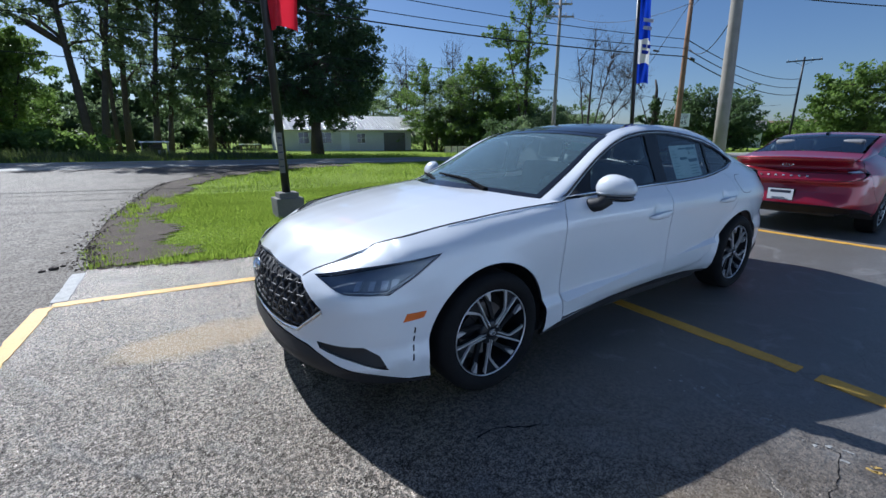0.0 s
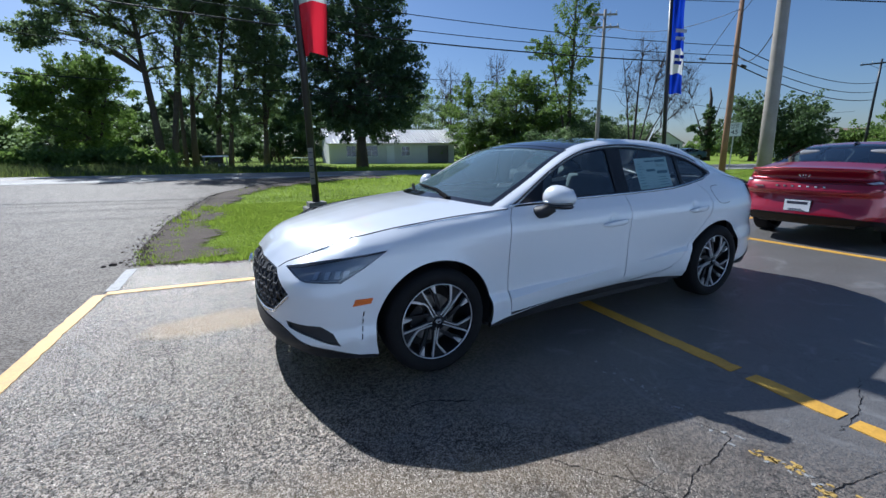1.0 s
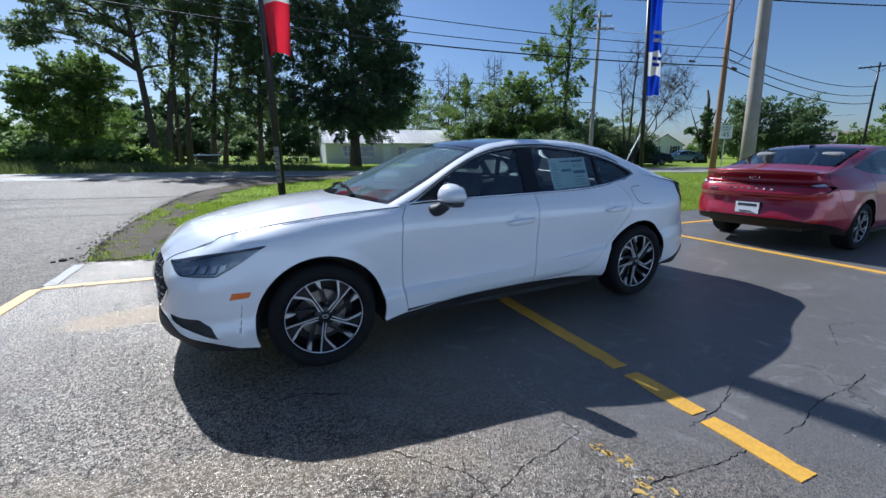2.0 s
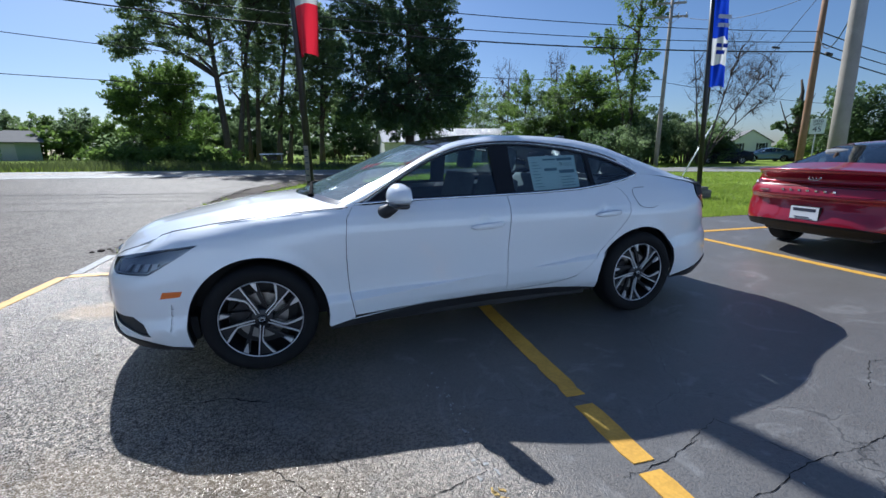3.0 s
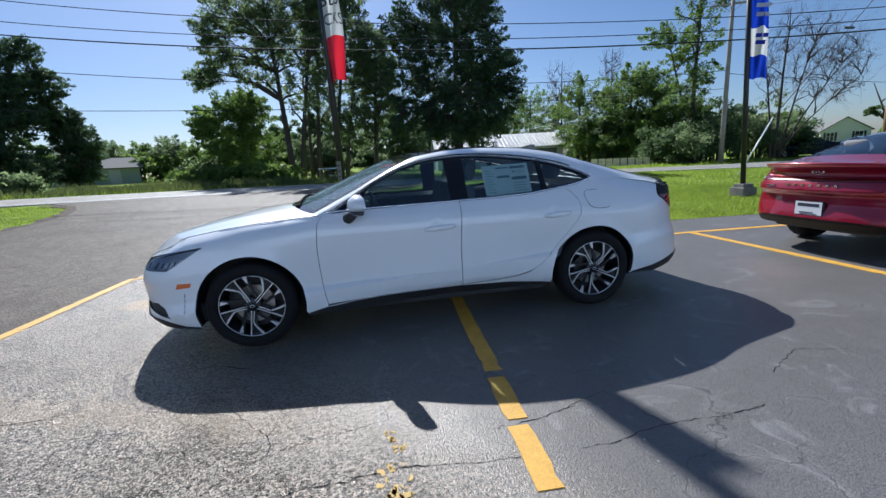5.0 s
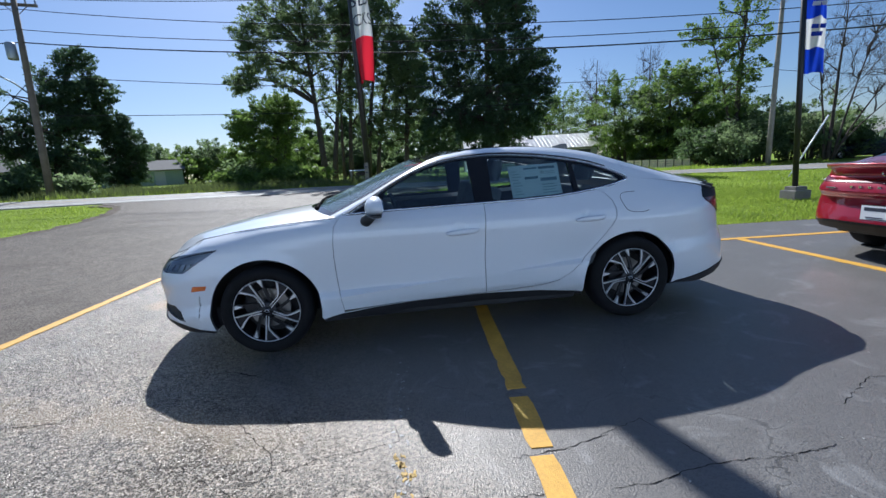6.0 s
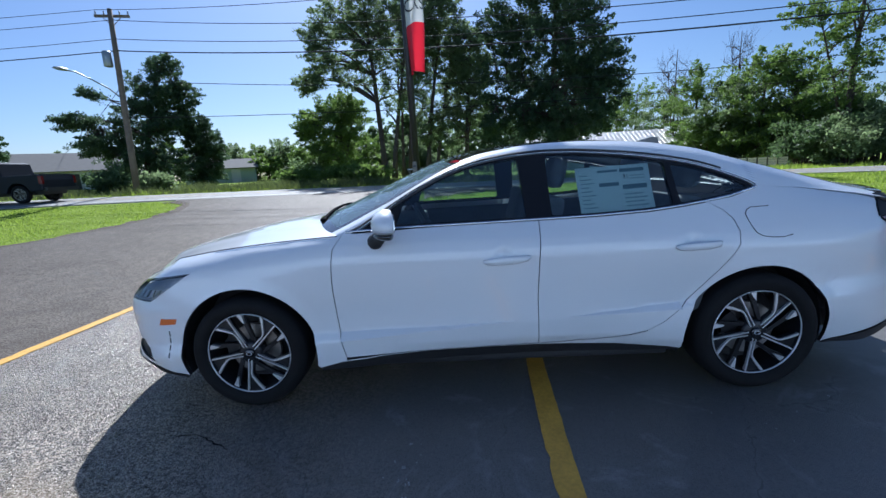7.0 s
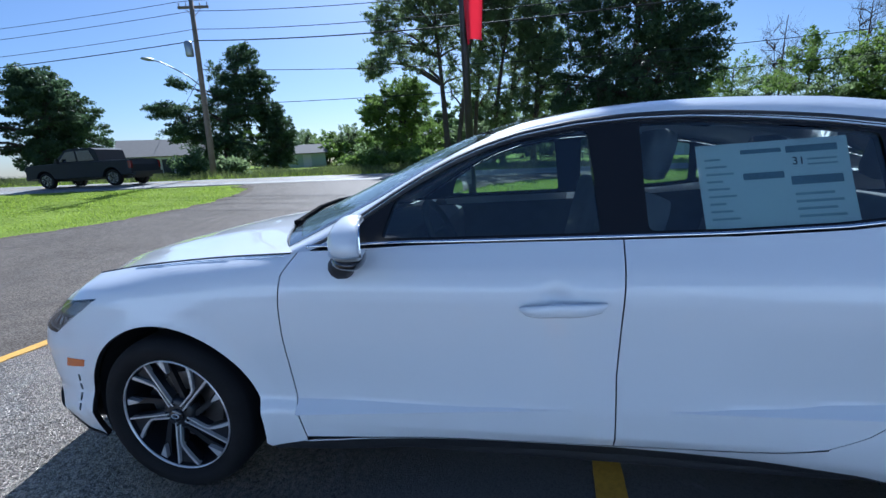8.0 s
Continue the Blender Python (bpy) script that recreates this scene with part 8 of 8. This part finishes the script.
def saloon(name, paint, label, full=True, group="", plate=True):
    """A fastback saloon, nose towards -x, front axle at x = 0; returned as an Empty to be placed."""
    CY = 0.9125
    car = empty(name, (1.36, CY, 0), label, "car", group)
    nose = {0.18: 0.12, 0.26: 0.03, 0.45: 0.0, 0.6: 0.01, 0.70: 0.06, 0.76: 0.14, 0.80: 0.25}
    tail = {0.22: 0.20, 0.34: 0.08, 0.42: 0.02, 0.48: 0.03, 0.60: 0.07, 0.70: 0.085, 0.72: 0.07, 0.745: 0.01, 0.76: 0.0, 0.82: 0.02, 0.875: 0.045, 0.90: 0.075, 0.92: 0.12, 0.96: 0.12, 1.02: 0.06, 1.05: 0.04, 1.08: 0.07}
    door = {0.18: 0.10, 0.28: 0.04, 0.36: 0.012, 0.45: 0.02, 0.60: 0.012, 0.72: 0.0, 0.80: 0.012, 0.90: 0.03, 0.97: 0.08, 1.10: 0.14}
    st = [((-0.87, CY), nose), ((-0.84, 0.60), nose), ((-0.77, 0.34), nose), ((-0.62, 0.12), nose), ((-0.40, 0.02), {0.18: 0.06, 0.3: 0.02, 0.5: 0.0, 0.65: 0.02, 0.78: 0.07, 0.84: 0.16, 0.88: 0.28}),
          ((0.0, 0.0), {0.18: 0.05, 0.3: 0.02, 0.5: 0.005, 0.7: 0.0, 0.82: 0.03, 0.90: 0.10, 0.95: 0.22}), ((0.6, 0.0), door), ((1.5, 0.0), door), ((2.3, 0.0), {**door, 0.97: 0.07, 1.10: 0.15}),
          ((2.72, -0.002), {0.18: 0.06, 0.3: 0.02, 0.5: 0.004, 0.7: 0.0, 0.80: 0.004, 0.90: 0.04, 1.0: 0.11, 1.1: 0.19}), ((3.1, 0.01), {0.2: 0.07, 0.34: 0.02, 0.5: 0.0, 0.7: 0.0, 0.82: 0.012, 0.92: 0.06, 1.0: 0.11, 1.08: 0.19}),
          ((3.4, 0.06), {0.22: 0.09, 0.34: 0.03, 0.45: 0.0, 0.7: 0.005, 0.82: 0.02, 0.92: 0.06, 1.0: 0.09, 1.05: 0.15}), ((3.62, 0.125), {0.22: 0.12, 0.34: 0.05, 0.45: 0.0, 0.6: 0.01, 0.70: 0.03, 0.80: 0.01, 0.92: 0.08, 1.0: 0.10, 1.05: 0.13}),
          ((3.75, 0.27), {**tail, 0.92: 0.14, 0.96: 0.14, 1.02: 0.09, 1.05: 0.08}), ((3.805, 0.55), tail), ((3.82, CY), tail)]
    sh = Shell(st, 5)
    sh.swell = [(0.0, 0.32, 0.375, 0.45, 0.012), (2.72, 0.32, 0.375, 0.45, 0.012)]
    a0, a9 = float(sh.arc[0]), float(sh.arc[-1])
    FA, RA = (0.0, 0.32, 0.375), (2.72, 0.32, 0.375)
    low = [(0.38, 0.235), (1.3, 0.25), (2.34, 0.235)]
    belt = [(0.55, 0.965), (1.2, 0.975), (1.8, 0.985), (2.3, 1.005), (2.62, 1.05), (2.80, 1.10)]
    panel("front_bumper", sh, [(a0, 0.24)] + [(-0.7, 0.24), (-0.38, 0.22)] + arch_arc(*FA, 195, 140, 14) + [(-0.45, 0.70), (-0.72, 0.72), (a0, 0.72)], paint, car, both=CY, open_at=a0)
    panel("headlamp", sh, [(-0.86, 0.66), (-0.50, 0.71), (-0.42, 0.76), (-0.8, 0.71)], LAMP_DARK, car, out=0.006, mirror=CY)
    panel("front_wing", sh, [(-0.45, 0.705), (-0.70, 0.725), (-0.55, 0.80), (-0.35, 0.87), (0.0, 0.925), (0.3, 0.945), (0.545, 0.963), (0.50, 0.9), (0.49, 0.5), (0.52, 0.25), (0.38, 0.236)] + arch_arc(*FA, -13, 140, 30), paint, car, mirror=CY)
    panel("front_door", sh, [(0.525, 0.26), (0.495, 0.5), (0.505, 0.9), (0.55, 0.965), (1.2, 0.975), (1.55, 0.98), (1.53, 0.6), (1.54, 0.26)], paint, car, mirror=CY)
    panel("rear_door", sh, [(1.546, 0.26), (1.536, 0.6), (1.556, 0.98), (1.8, 0.985), (2.3, 1.005), (2.5, 1.03), (2.55, 0.95), (2.50, 0.78), (2.36, 0.6), (2.28, 0.42), (2.10, 0.27)], paint, car, mirror=CY)
    panel("rear_quarter", sh, [(2.104, 0.262), (2.286, 0.416), (2.366, 0.596), (2.506, 0.776), (2.556, 0.95), (2.506, 1.03), (2.62, 1.05), (2.80, 1.10), (3.1, 1.075), (3.35, 1.045), (3.5, 1.03), (3.52, 0.94), (3.42, 0.86), (3.30, 0.60), (3.08, 0.42)] + arch_arc(*RA, 15, 195, 34) + low[2:1:-1] + [(2.2, 0.237)], paint, car, mirror=CY)
    panel("sill_cover", sh, [(0.38, 0.20), (0.38, 0.234)] + [(0.52, 0.246), (1.3, 0.256), (2.1, 0.256), (2.34, 0.234), (2.34, 0.20)], BLACK_MATTE, car, out=-0.01, mirror=CY)
    rb = arch_arc(*RA, -8, 15, 5) + [(3.085, 0.42), (3.305, 0.60), (3.425, 0.86), (3.60, 0.80), (3.75, 0.775), (a9, 0.765), (a9, 0.44), (a9 - 0.5, 0.44), (3.5, 0.40)]
    panel("rear_bumper", sh, rb, paint, car, both=CY, open_at=a9)
    panel("rear_valance", sh, [(3.09, 0.30), (3.49, 0.395), (a9 - 0.5, 0.435), (a9, 0.435), (a9, 0.325), (a9 - 0.5, 0.335), (3.45, 0.345), (3.2, 0.30)], VALANCE, car, out=0.004, both=CY, open_at=a9, label="black plastic rear valance")
    panel("boot_face", sh, [(3.53, 0.84), (3.62, 0.805), (3.76, 0.78), (a9, 0.77), (a9, 0.865), (3.80, 0.865), (3.55, 0.88)], paint, car, both=CY, open_at=a9)
    panel("tail_lamp", sh, [(3.43, 0.865), (3.54, 0.885), (3.80, 0.868), (a9, 0.868), (a9, 0.90), (3.80, 0.905), (3.53, 0.935)], TAIL_RED, car, out=0.006, both=CY, open_at=a9, label="full-width dark red tail lamp")
    panel("reversing_lamp", sh, [(3.57, 0.882), (3.74, 0.872), (3.80, 0.884), (3.62, 0.908)], LED, car, out=0.010, mirror=CY, step=0.03, label="clear lamp section in the tail lamp")
    panel("boot_face", sh, [(3.535, 0.938), (3.80, 0.908), (a9, 0.903), (a9, 1.03), (3.60, 1.03), (3.51, 1.03)], paint, car, both=CY, open_at=a9)

    def gy(x, z):
        return 0.078 + 0.46 * (z - 0.97) + 0.15 * np.clip(x - 2.2, 0, 2) ** 1.5 + 0.05 * np.clip(1.0 - x, 0, 1)
    side = Sheet(lambda x, z: (x, gy(x, z), z))
    top_l = [(0.62, 0.98), (0.85, 1.12), (1.1, 1.25), (1.35, 1.32), (1.7, 1.345), (2.0, 1.325), (2.3, 1.27), (2.55, 1.19), (2.78, 1.105)]
    gf = [(0.86, 1.0), (1.46, 1.005), (1.44, 1.31), (1.32, 1.295), (1.1, 1.225), (0.93, 1.12)]
    gr = [(1.62, 1.01), (2.20, 1.025), (2.42, 1.06), (2.45, 1.19), (2.28, 1.25), (2.0, 1.305), (1.62, 1.325)]
    panel("window_trim", side, [(x, z + 0.004) for x, z in belt] + top_l[::-1], BLACK_GLOSS, car, holes=[gf, gr], mirror=CY, step=0.06)
    for n, p in (("front_window", gf), ("rear_window", gr)):
        panel(n, side, p, GLASS_DARK, car, out=-0.006, flange=0, mirror=CY, step=0.08)
    rz = curve([(0.42, 0.95), (0.85, 1.13), (1.1, 1.265), (1.4, 1.355), (1.7, 1.385), (2.0, 1.378), (2.35, 1.325), (2.75, 1.215), (3.15, 1.105), (3.35, 1.06), (3.62, 1.035)])
    ry = curve([(0.42, 0.16), (0.85, 0.22), (1.1, 0.27), (1.5, 0.30), (2.0, 0.30), (2.4, 0.295), (2.8, 0.28), (3.2, 0.25), (3.62, 0.22)])
    tz = curve([(0.42, 0.9)] + top_l)
    rt = curve([(2.80, 1.10), (3.1, 1.075), (3.35, 1.045), (3.5, 1.03), (3.62, 1.02)])

    def band(x, f):
        lz = np.where(x < 2.78, tz(np.minimum(x, 2.78)), rt(np.maximum(x, 2.80)))
        ly = np.where(x < 2.78, gy(x, lz) - 0.01, sh.at(np.maximum(x, 2.8), lz)[:, 1])
        hz = np.maximum(rz(x), lz + 0.008)
        b = np.sin(np.pi * np.clip(f, 0, 1)) * 0.012
        return x, ly + (ry(x) - ly) * f - b, lz + (hz - lz) * f + b * 0.5
    panel("roof_rail", Sheet(band), [(0.55, 0), (1.2, 0), (2.0, 0), (2.78, 0), (2.8, 0), (3.55, 0), (3.55, 1), (2.0, 1), (0.55, 1)], paint, car, mirror=CY, step=0.06)
    bow = curve([(0.4, 0.24), (0.85, 0.13), (1.2, 0.06), (1.7, 0.0), (2.4, -0.04), (3.0, -0.12), (3.62, -0.19)])
    crown = curve([(0.4, 0.04), (0.85, 0.05), (1.4, 0.04), (2.0, 0.035), (3.0, 0.035), (3.62, 0.02)])
    topS = Sheet(lambda u, v: (u - bow(u) * (1 - v ** 2), CY + v * (CY - ry(u)), rz(u) + crown(u) * (1 - v ** 2)))
    for n, u0, u1, w, m in (("windscreen", 0.48, 1.24, 0.97, GLASS_DARK), ("roof_panel", 1.245, 2.20, 1.0, paint), ("rear_screen", 2.205, 3.12, 0.95, GLASS_DARK), ("boot_lid", 3.125, 3.60, 0.99, paint)):
        panel(n, topS, [(u0, -w), (u1, -w), (u1, w), (u0, w)], m, car, step=0.08)
    bm = bmesh.new()
    rows = []
    for v in np.linspace(-1, 1, 21):
        p = topS.at(np.array([3.58]), np.array([v * 0.97]))[0]
        rows.append([bm.verts.new(Vector(p) + Vector(o)) for o in ((-0.08, 0, -0.01), (0.02, 0, 0.012), (0.085, 0, 0.022), (0.09, 0, 0.008), (0.05, 0, -0.04), (-0.06, 0, -0.03))])
    for a, b in zip(rows, rows[1:]):
        for k in range(6):
            bm.faces.new((a[k], a[(k + 1) % 6], b[(k + 1) % 6], b[k]))
    bm.faces.new(rows[0]), bm.faces.new(rows[-1])
    bmesh.ops.recalc_face_normals(bm, faces=bm.faces)
    under(part("boot_spoiler", bm, paint, None, "", True), car)
    hood = Sheet(lambda u, v: (u - 0.16 * (1 - v ** 2) * (u < 9), CY + v * (0.70 + 0.10 * (u + 0.7)), 0.74 + 0.235 * np.sin(np.clip((u + 0.72) / 1.22, 0, 1) * 1.5) + 0.035 * (1 - v ** 2)))
    panel("bonnet", hood, [(-0.70, -0.98), (0.52, -0.98), (0.52, 0.98), (-0.70, 0.98)], paint, car, step=0.08)
    for x in (0.0, 2.72):
        wheel(car, x, 0.012, 0.32, -1, rim_r=0.215)
        wheel(car, x, 2 * CY - 0.012, 0.32, 1, rim_r=0.215)
        arch_liner(car, x, 0.32, 0.385, 0.03, 0.28)
        arch_liner(car, x, 0.32, 0.385, 2 * CY - 0.03, 2 * CY - 0.28)
    bm = bmesh.new()
    bm_box(bm, (0.4, 0.1, 0.17), (2.3, 2 * CY - 0.1, 0.3), 0.02)
    bm_box(bm, (-0.7, 0.33, 0.19), (0.5, 2 * CY - 0.33, 0.66), 0.03)
    bm_box(bm, (2.3, 0.33, 0.27), (3.55, 2 * CY - 0.33, 0.93), 0.03)
    under(part("underbody", bm, BLACK_MATTE), car)
    bm = bmesh.new()
    bm_box(bm, (0.45, 0.15, 0.55), (0.95, 2 * CY - 0.15, 0.94), 0.05)
    bm_box(bm, (0.5, 0.1, 0.3), (2.6, 0.13, 0.95))
    bm_box(bm, (0.5, 2 * CY - 0.13, 0.3), (2.6, 2 * CY - 0.10, 0.95))
    under(part("cabin_lining", bm, INTERIOR), car)
    seat_set(car, [(1.3, 0.5), (1.3, 2 * CY - 0.5), (2.15, 0.5), (2.15, 2 * CY - 0.5)], 0.4, 0.6)
    door_mirror(car, 0.84, -0.07, 1.02, -1, paint, CY)
    door_mirror(car, 0.84, 2 * CY + 0.07, 1.02, 1, paint, CY)
    if not full:
        return car
    tx = float(sh.at(np.array([a9]), np.array([0.55]))[0, 0])
    bm = bmesh.new()
    bm_box(bm, (tx - 0.03, CY - 0.155, 0.475), (tx + 0.022, CY + 0.155, 0.635), 0.006)
    pl = under(part("plate_holder", bm, BLACK_MATTE), car)
    bm = bmesh.new()
    bm_box(bm, (tx + 0.022, CY - 0.15, 0.48), (tx + 0.026, CY + 0.15, 0.63))
    w = under(part("dealer_plate", bm, PLATE_WHITE, None, "white dealer plate with dark print bars"), car)
    for y0, y1, z0, z1 in ((-0.12, 0.12, 0.575, 0.612), (-0.10, 0.06, 0.50, 0.512), (-0.09, 0.10, 0.485, 0.493)):
        bm = bmesh.new()
        bm_box(bm, (tx + 0.026, CY + y0, z0), (tx + 0.0275, CY + y1, z1))
        under(part("print_bar", bm, INK_DARK), car)
    bx = float(sh.at(np.array([a9]), np.array([0.965]))[0, 0])
    bm = bmesh.new()
    bm_lathe(bm, [(0.052, 0.0), (0.060, 0.010), (0.068, 0.0)], 28, "x")
    for v in bm.verts:
        v.co.z *= 0.5
    bm_tube(bm, [(0.004, 0.02, -0.02), (0.008, 0.012, 0.02)], 0.005, 6)
    bm_tube(bm, [(0.004, -0.012, -0.02), (0.008, -0.02, 0.02)], 0.005, 6)
    bmesh.ops.transform(bm, matrix=Matrix.Translation((bx + 0.004, CY, 0.97)), verts=bm.verts)
    under(part("rear_badge", bm, CHROME, None, "oval chrome badge", True), car)
    mx = float(sh.at(np.array([a9]), np.array([0.82]))[0, 0])
    for k in range(7):
        bm = bmesh.new()
        bm_box(bm, (mx - 0.01, CY - 0.285 + 0.09 * k, 0.812), (mx + 0.006, CY - 0.255 + 0.09 * k, 0.834), 0.002)
        under(part("badge_bar", bm, CHROME), car)
    bm = bmesh.new()
    bm_box(bm, (mx - 0.03, CY - 0.55, 0.80), (mx - 0.002, CY - 0.44, 0.815), 0.002)
    under(part("badge_bar", bm, CHROME), car)
    bm = bmesh.new()
    bm_prism(bm, [(2.10, 1.375), (2.27, 1.345), (2.285, 1.395), (2.24, 1.415)], CY - 0.018, CY + 0.018)
    under(part("roof_antenna", bm, BLACK_GLOSS, None, "black fin antenna"), car)
    return car


red = saloon("red_sedan", RED, "metallic red sedan parked on the lot with a dealer plate")
red.matrix_world = pose(9.80 - 1.36, 0.70, 0, 0, 0, 180)
DARK_PAINT = material("dark_blue_paint", (0.010, 0.013, 0.022), 0.5, 0.0, 0.05, 1.5, 900, coat=0.05, specular=0.2)
BLUE_PAINT = material("blue_grey_paint", (0.10, 0.17, 0.26), 0.3, 0.3, 0.05, 1.5, 900, coat=1.0)
p1 = saloon("parked_car", DARK_PAINT, "dark grey car parked under a tree", False, "parked cars")
p1.matrix_world = pose(*away(E35, (0.786, 0.619), 47), -0.03, 0, 0, -32)
p2 = saloon("parked_car", BLUE_PAINT, "blue-grey car parked by a white house", False, "parked cars")
p2.matrix_world = pose(*away(E35, (0.826, 0.564), 56), -0.03, 0, 0, -32)


def pickup(name, paint, label):
    """A crew-cab pickup, nose towards -x: body with arches, cab, windows, tonneau, bumpers, lamps and wheels."""
    W = 1.96
    car = empty(name, (2.9, W / 2, 0), label, "pickup truck")
    fx, rx, r = 1.05, 4.75, 0.40

    def solid(n, outline, y0, y1, mat, lab="", bevel=0.03):
        bm = bmesh.new()
        bm_prism(bm, outline, y0, y1)
        if bevel:
            es = [e for e in bm.edges if abs(e.verts[0].co.y - e.verts[1].co.y) < 1e-6]
            bmesh.ops.bevel(bm, geom=es, offset=bevel, segments=2, affect="EDGES", profile=0.6)
        return under(part(n, bm, mat, None, lab), car)
    side = [(0.10, 0.48), (0.02, 0.62), (0.0, 0.95), (0.08, 1.14), (0.35, 1.19), (1.62, 1.24), (5.82, 1.24), (5.86, 1.0), (5.84, 0.55), (5.3, 0.50)]
    side += arch_arc(rx, r, 0.50, 14, 166, 14) + [(4.2, 0.46), (1.6, 0.46)] + arch_arc(fx, r, 0.50, 14, 166, 14)
    solid("body", side, 0.0, W, paint, "dark painted body with wheel arches")
    solid("cab", [(1.50, 1.22), (2.28, 1.84), (2.5, 1.90), (3.75, 1.91), (3.98, 1.82), (4.10, 1.22)], 0.13, W - 0.13, paint, "crew cab")
    for n, o in (("front_window", [(1.86, 1.30), (2.36, 1.76), (2.85, 1.80), (2.87, 1.30)]), ("rear_window", [(2.97, 1.30), (2.95, 1.80), (3.68, 1.80), (3.86, 1.30)])):
        for y in (0.11, W - 0.14):
            solid(n, o, y, y + 0.03, PANE, "", 0.004)
    solid("bed_cover", [(4.15, 1.24), (4.15, 1.28), (5.72, 1.28), (5.72, 1.24)], 0.10, W - 0.10, BLACK_MATTE, "black bed cover", 0.01)
    solid("front_bumper", [(-0.08, 0.45), (-0.10, 0.68), (0.06, 0.70), (0.12, 0.45)], 0.04, W - 0.04, STEEL_DARK, "dark front bumper")
    solid("rear_bumper", [(5.82, 0.48), (5.82, 0.66), (6.0, 0.66), (6.0, 0.48)], 0.06, W - 0.06, STEEL_DARK, "dark rear bumper")
    solid("grille", [(-0.02, 0.72), (-0.03, 1.05), (0.05, 1.08), (0.05, 0.72)], 0.42, W - 0.42, BLACK_GLOSS, "black grille", 0.01)
    for y in (0.06, W - 0.38):
        solid("headlamp", [(-0.02, 0.86), (-0.01, 1.04), (0.12, 1.08), (0.12, 0.86)], y, y + 0.32, LED, "", 0.01)
        solid("tail_lamp", [(5.72, 0.82), (5.72, 1.18), (5.875, 1.18), (5.875, 0.82)], y - 0.065 if y < 1 else y + 0.25, y + 0.07 if y < 1 else y + 0.385, TAIL_RED, "", 0.01)
    for y in (-0.16, W + 0.02):
        solid("door_mirror", [(1.95, 1.22), (1.95, 1.44), (2.05, 1.44), (2.06, 1.22)], y, y + 0.16, BLACK_MATTE, "", 0.02)
    for x in (fx, rx):
        wheel(car, x, 0.03, r, -1, rim_r=0.27)
        wheel(car, x, W - 0.03, r, 1, rim_r=0.27)
    solid("underbody", [(0.2, 0.34), (0.2, 0.60), (5.6, 0.60), (5.6, 0.34)], 0.34, W - 0.34, BLACK_MATTE)
    return car


truck = pickup("pickup_truck", DARK_PAINT, "dark blue-black crew-cab pickup truck on the highway")
truck.matrix_world = pose(-20.6, 17.3, float(lie(-20.6, 17.3)) + 0.01, 0, 0, 5)
